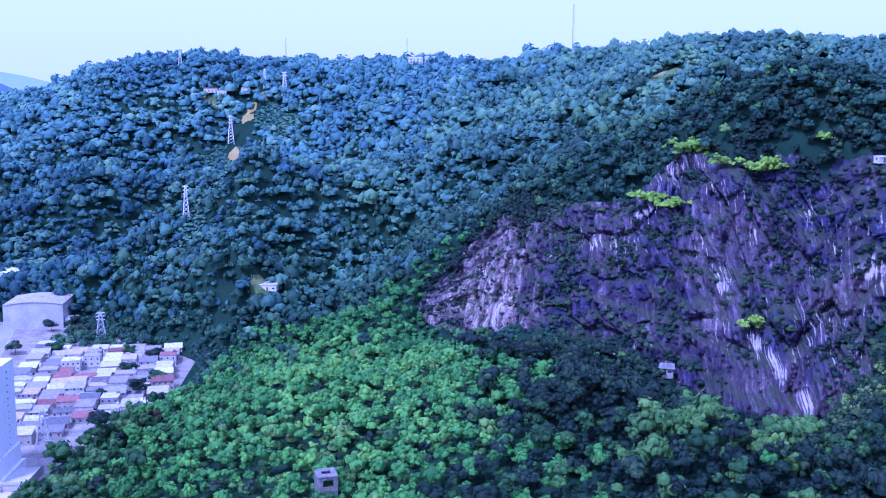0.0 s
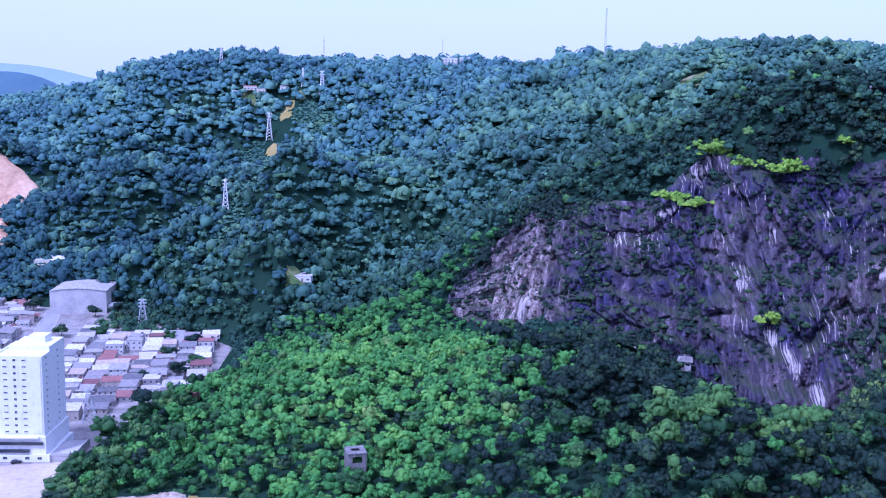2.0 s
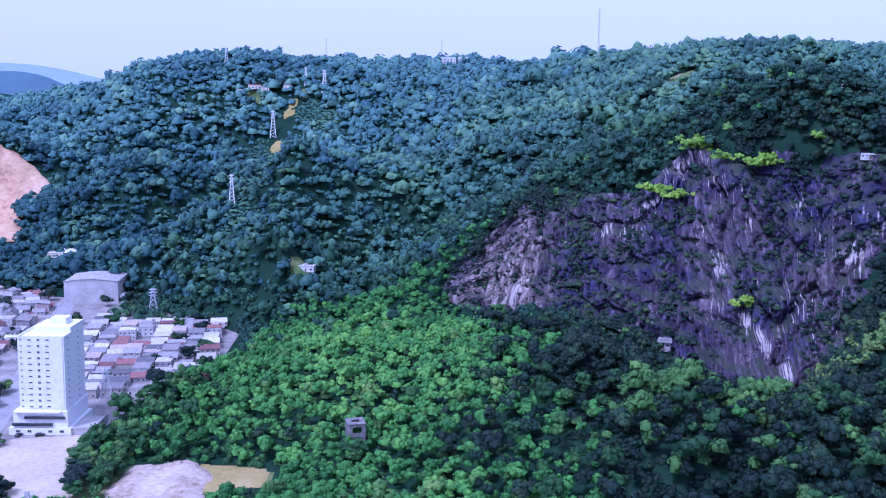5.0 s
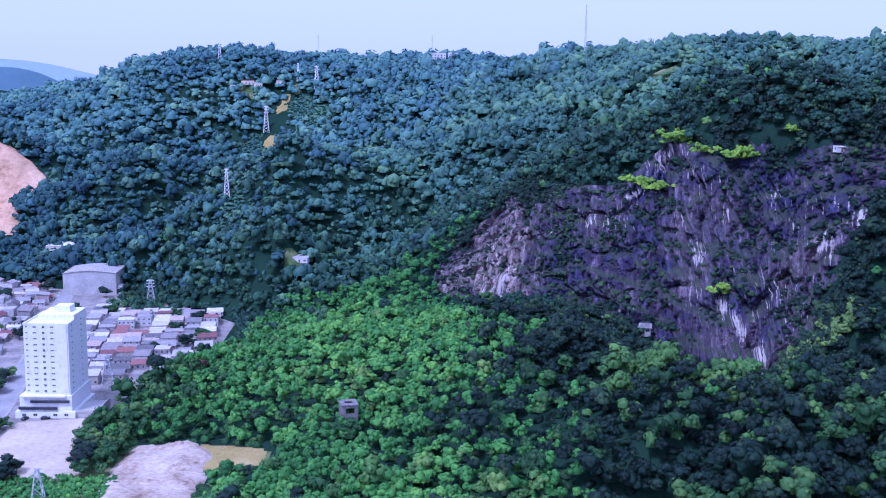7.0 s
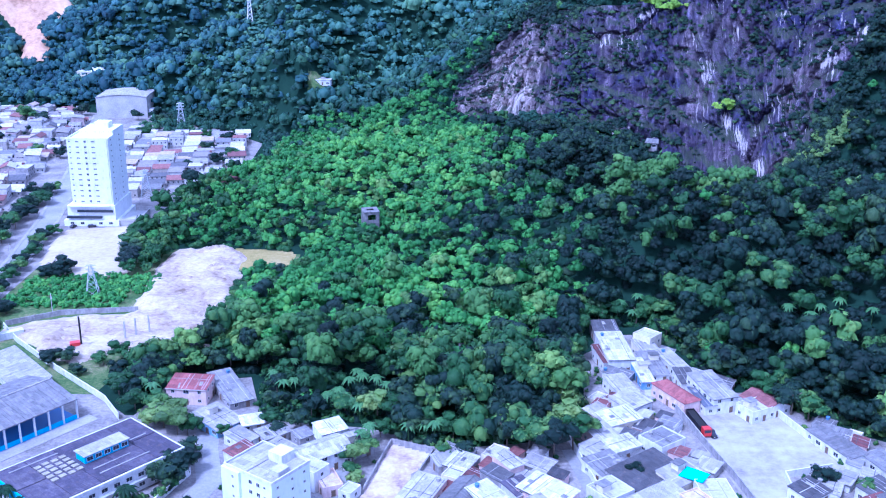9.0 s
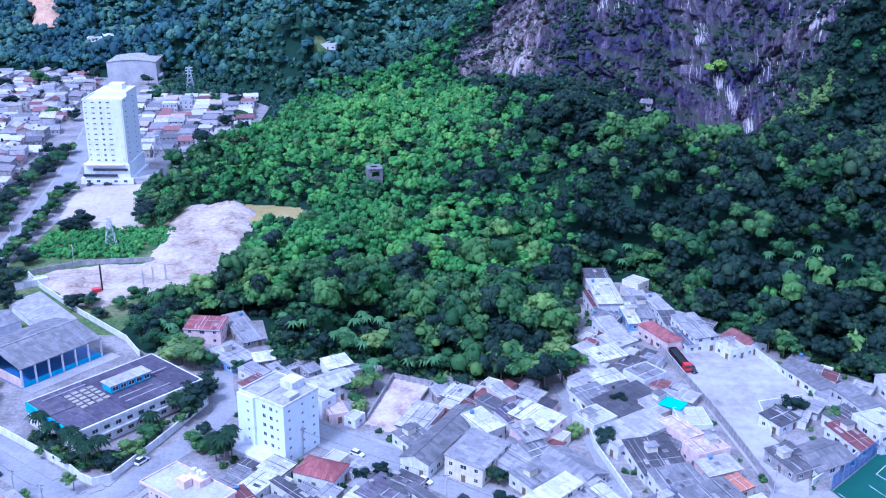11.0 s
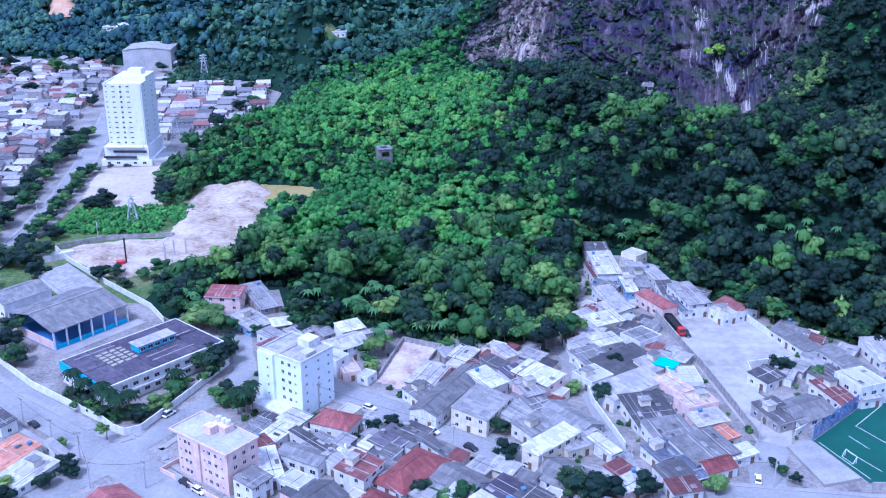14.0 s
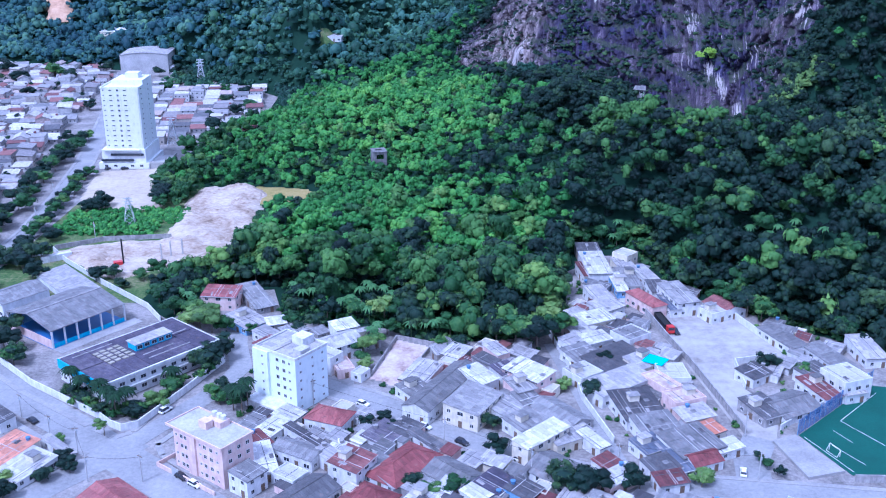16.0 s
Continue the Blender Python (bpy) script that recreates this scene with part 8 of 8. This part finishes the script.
count = 0
for row in range(44):
    for col in range(26):
        jx, jy = float(lattice(np.int64(col), np.int64(row), 5)), float(lattice(np.int64(col), np.int64(row), 9))
        py = 318 + row * 9.9 + 5.0 * jy + (row // 4) * 1.5 + 3 * math.sin(col * 0.9)
        px = -208 - (py - 330) * 0.155 - col * 10.6 - (col // 3) * 2.5 - 4.5 * jx - 3 * math.sin(row * 1.3)
        if jx * jy > 0.82 or py > 772 or (abs(px + 241) < 36 and py > 716) or float(town_distance(px, py)) > 0 or px < -0.60 * (py + 110) or (px > -250 and py < 350) or (abs(col - 7) < 1 and row % 9 < 2):
            continue
        w, d, h = 8.4 + 4.0 * jx, 7.2 + 2.6 * jy, 3.4 + 2.8 * (jx > 0.74) + 0.8 * jy
        k = (count * 7 + row) % 10
        turn = 9 + 22 * (jy - 0.5) + (90 if jx > 0.7 else 0)
        if py < 392 and px > -292:
            house(px, py, turn, w, d, h, ("shed", "gable", "shed", "flat")[count % 4] if k != 5 else "hip", ROOFS[k], (WALL_WHITE, WALL_CREAM, WALL_WHITE, WALL_GREY, WALL_PINK)[count % 5], 1, f"far house with a {NAMES[k]} roof beside the long road", plain=True)
        else:
            far_house(px, py, turn, w, d, h, ("shed", "gable", "shed", "flat", "gable")[count % 5])
        count += 1
for row in range(17):
    for col in range(8):
        jx, jy = float(lattice(np.int64(col), np.int64(row), 15)), float(lattice(np.int64(col), np.int64(row), 19))
        py = 500 + row * 10.2 + 2.5 * jy
        px = -192 - (py - 500) * 0.13 + col * 10.6 + 2 * jx
        if px > -112 - max(0, (py - 600)) * 0.2 or (px > -160 and py < 525) or abs(px + 187) + abs(py - 689) < 20 or col == 3 and row % 3 == 0 or py > 668 or jx * jy > 0.75:
            continue
        far_house(px, py, 8 + 10 * (jx - 0.5), 8.2 + 3.5 * jx, 7.4 + 2.4 * jy, 3.4 + 2.4 * (jy > 0.75) + 0.7 * jx, ("shed", "gable", "shed", "flat")[count % 4])
        count += 1
town_far = tagged(new("far_houses"), "crowded low houses with grey, white and red roofs", "houses", kind="stuff")
for name, bm, mat in (("wall", far_wall, FAR_WALL), ("roof", far_roof, FAR_ROOF), ("window", far_pane, WINDOW_GLASS)):
    tagged(part(name, bm, mat, town_far), "", kind="stuff")

# trees where the far houses meet the hill
xs, ys = scattered(-215, -84, 520, 735, 5.2)
gap = town_distance(xs, ys)
keep = (gap < 9) & (xs > -112 - np.maximum(0, ys - 600) * 0.2) & ~cleared(xs, ys)
keep |= (gap < 9) & (ys > 676) & (np.abs(xs + 243) > 30)
xs, ys = xs[keep], ys[keep]
wood("foothill_trees", np.stack([xs, ys, land(xs, ys) + rng.uniform(0.5, 5, len(xs)), rng.uniform(2.6, 5, len(xs))], 1), SHAPES_MID, LEAF_SPUR, "green trees between the far houses and the hill")

# trees between the sand pitch and the dirt
r = np.random.default_rng(31)
xs, ys = -128 + r.normal(0, 2.6, 34), 393 + r.normal(0, 8, 34)
wood("pitch_trees", np.stack([xs, ys, r.uniform(1.5, 6.5, 34), r.uniform(2.2, 3.8, 34)], 1), SHAPES_FINE, LEAF_EDGE, "green trees between the sand pitch and the dirt")

# small dark trees between the far houses
xs, ys = scattered(-420, -205, 330, 720, 13.0)
rows = np.stack([xs, ys, rng.uniform(1.5, 3.5, len(xs)), rng.uniform(1.6, 3.6, len(xs))], 1)[(xs < -212 - (ys - 330) * 0.155) & (rng.uniform(0, 1, len(xs)) < 0.45)]
wood("yard_trees", rows, SHAPES_MID, LEAF_DARK, "small dark trees in the yards of the far houses")

# ---- clearings on the hills ----
for k, (cx, cy, cr) in enumerate(CLEARINGS):
    ring = tuple((cx + cr * 1.05 * math.cos(a * 0.785) * (0.8 + 0.3 * ((a * 3 + k) % 3) / 2), cy + cr * 1.05 * math.sin(a * 0.785)) for a in range(8))
    uneven("clearing", ring, 0.9, 0.9, DRY_GRASS if k in (0, 1, 2, 3) else GRASS, "pale grassy clearing on the wooded hill", 2.5, 80 + k)

# small shrine hut at the foot of the rock
HUT_X, HUT_Y = 110.5, 479
e = thing("hut", "small dark-roofed hut with a pale front below the rock", "hut", pose(HUT_X, HUT_Y, float(land(HUT_X, HUT_Y)) + 1.0, 0, 0, -20))
part("wall", boxed((-2.6, 2.6, -2, 2, -1.5, 3.2)), WALL_GREY, e)
bm = bmesh.new()
slab(bm, [(-3.6, -3, 3.1), (3.6, -3, 3.1), (3.0, 0, 4.9), (-3.0, 0, 4.9)], 0.2)
slab(bm, [(-3.0, 0, 4.9), (3.0, 0, 4.9), (3.6, 3, 3.1), (-3.6, 3, 3.1)], 0.2)
part("roof", bm, ROOF_GREY, e)
put("door", DOOR_MESH, e, Matrix.Translation((-1.2, -2, 0)))
put_window(e, WIN_WIDE, Matrix.Translation((1.2, -2.02, 1.5)))

# ---- quarry and distance ----
uneven("quarry_face", QUARRY, 1.6, 7.0, CLAY, "bare orange-pink earth cut into the hillside", 3.0, 31, "quarry")
# haze is painted into the ridges: blue, and paler on the farther one
HAZE_FAR = speckled("hazy_distant_forest", [(0.3, (0.06, 0.115, 0.15)), (0.7, (0.085, 0.15, 0.185))], 0.01, 0.05, 1.0, 0.3, 3)
HAZE_FARTHER = speckled("hazy_distance", [(0.3, (0.2, 0.28, 0.37)), (0.7, (0.25, 0.33, 0.43))], 0.005, 0.03, 1.0, 0.2, 3)
for name, y0, mat, seed in (("far_ridge", 3300, HAZE_FAR, 41), ("farther_ridge", 4300, HAZE_FARTHER, 47)):
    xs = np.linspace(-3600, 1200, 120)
    if mat is HAZE_FAR:
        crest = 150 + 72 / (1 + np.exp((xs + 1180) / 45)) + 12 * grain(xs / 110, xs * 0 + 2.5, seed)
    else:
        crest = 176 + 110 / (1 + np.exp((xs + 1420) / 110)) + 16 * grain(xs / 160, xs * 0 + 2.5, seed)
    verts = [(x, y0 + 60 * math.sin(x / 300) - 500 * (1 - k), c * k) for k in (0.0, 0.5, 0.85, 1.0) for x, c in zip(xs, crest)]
    tagged(mesh_object(name, np.array(verts), grid_faces(120, 4), mat, smooth=True), "distant wooded mountain ridge coloured blue for haze", "mountains", kind="structure")
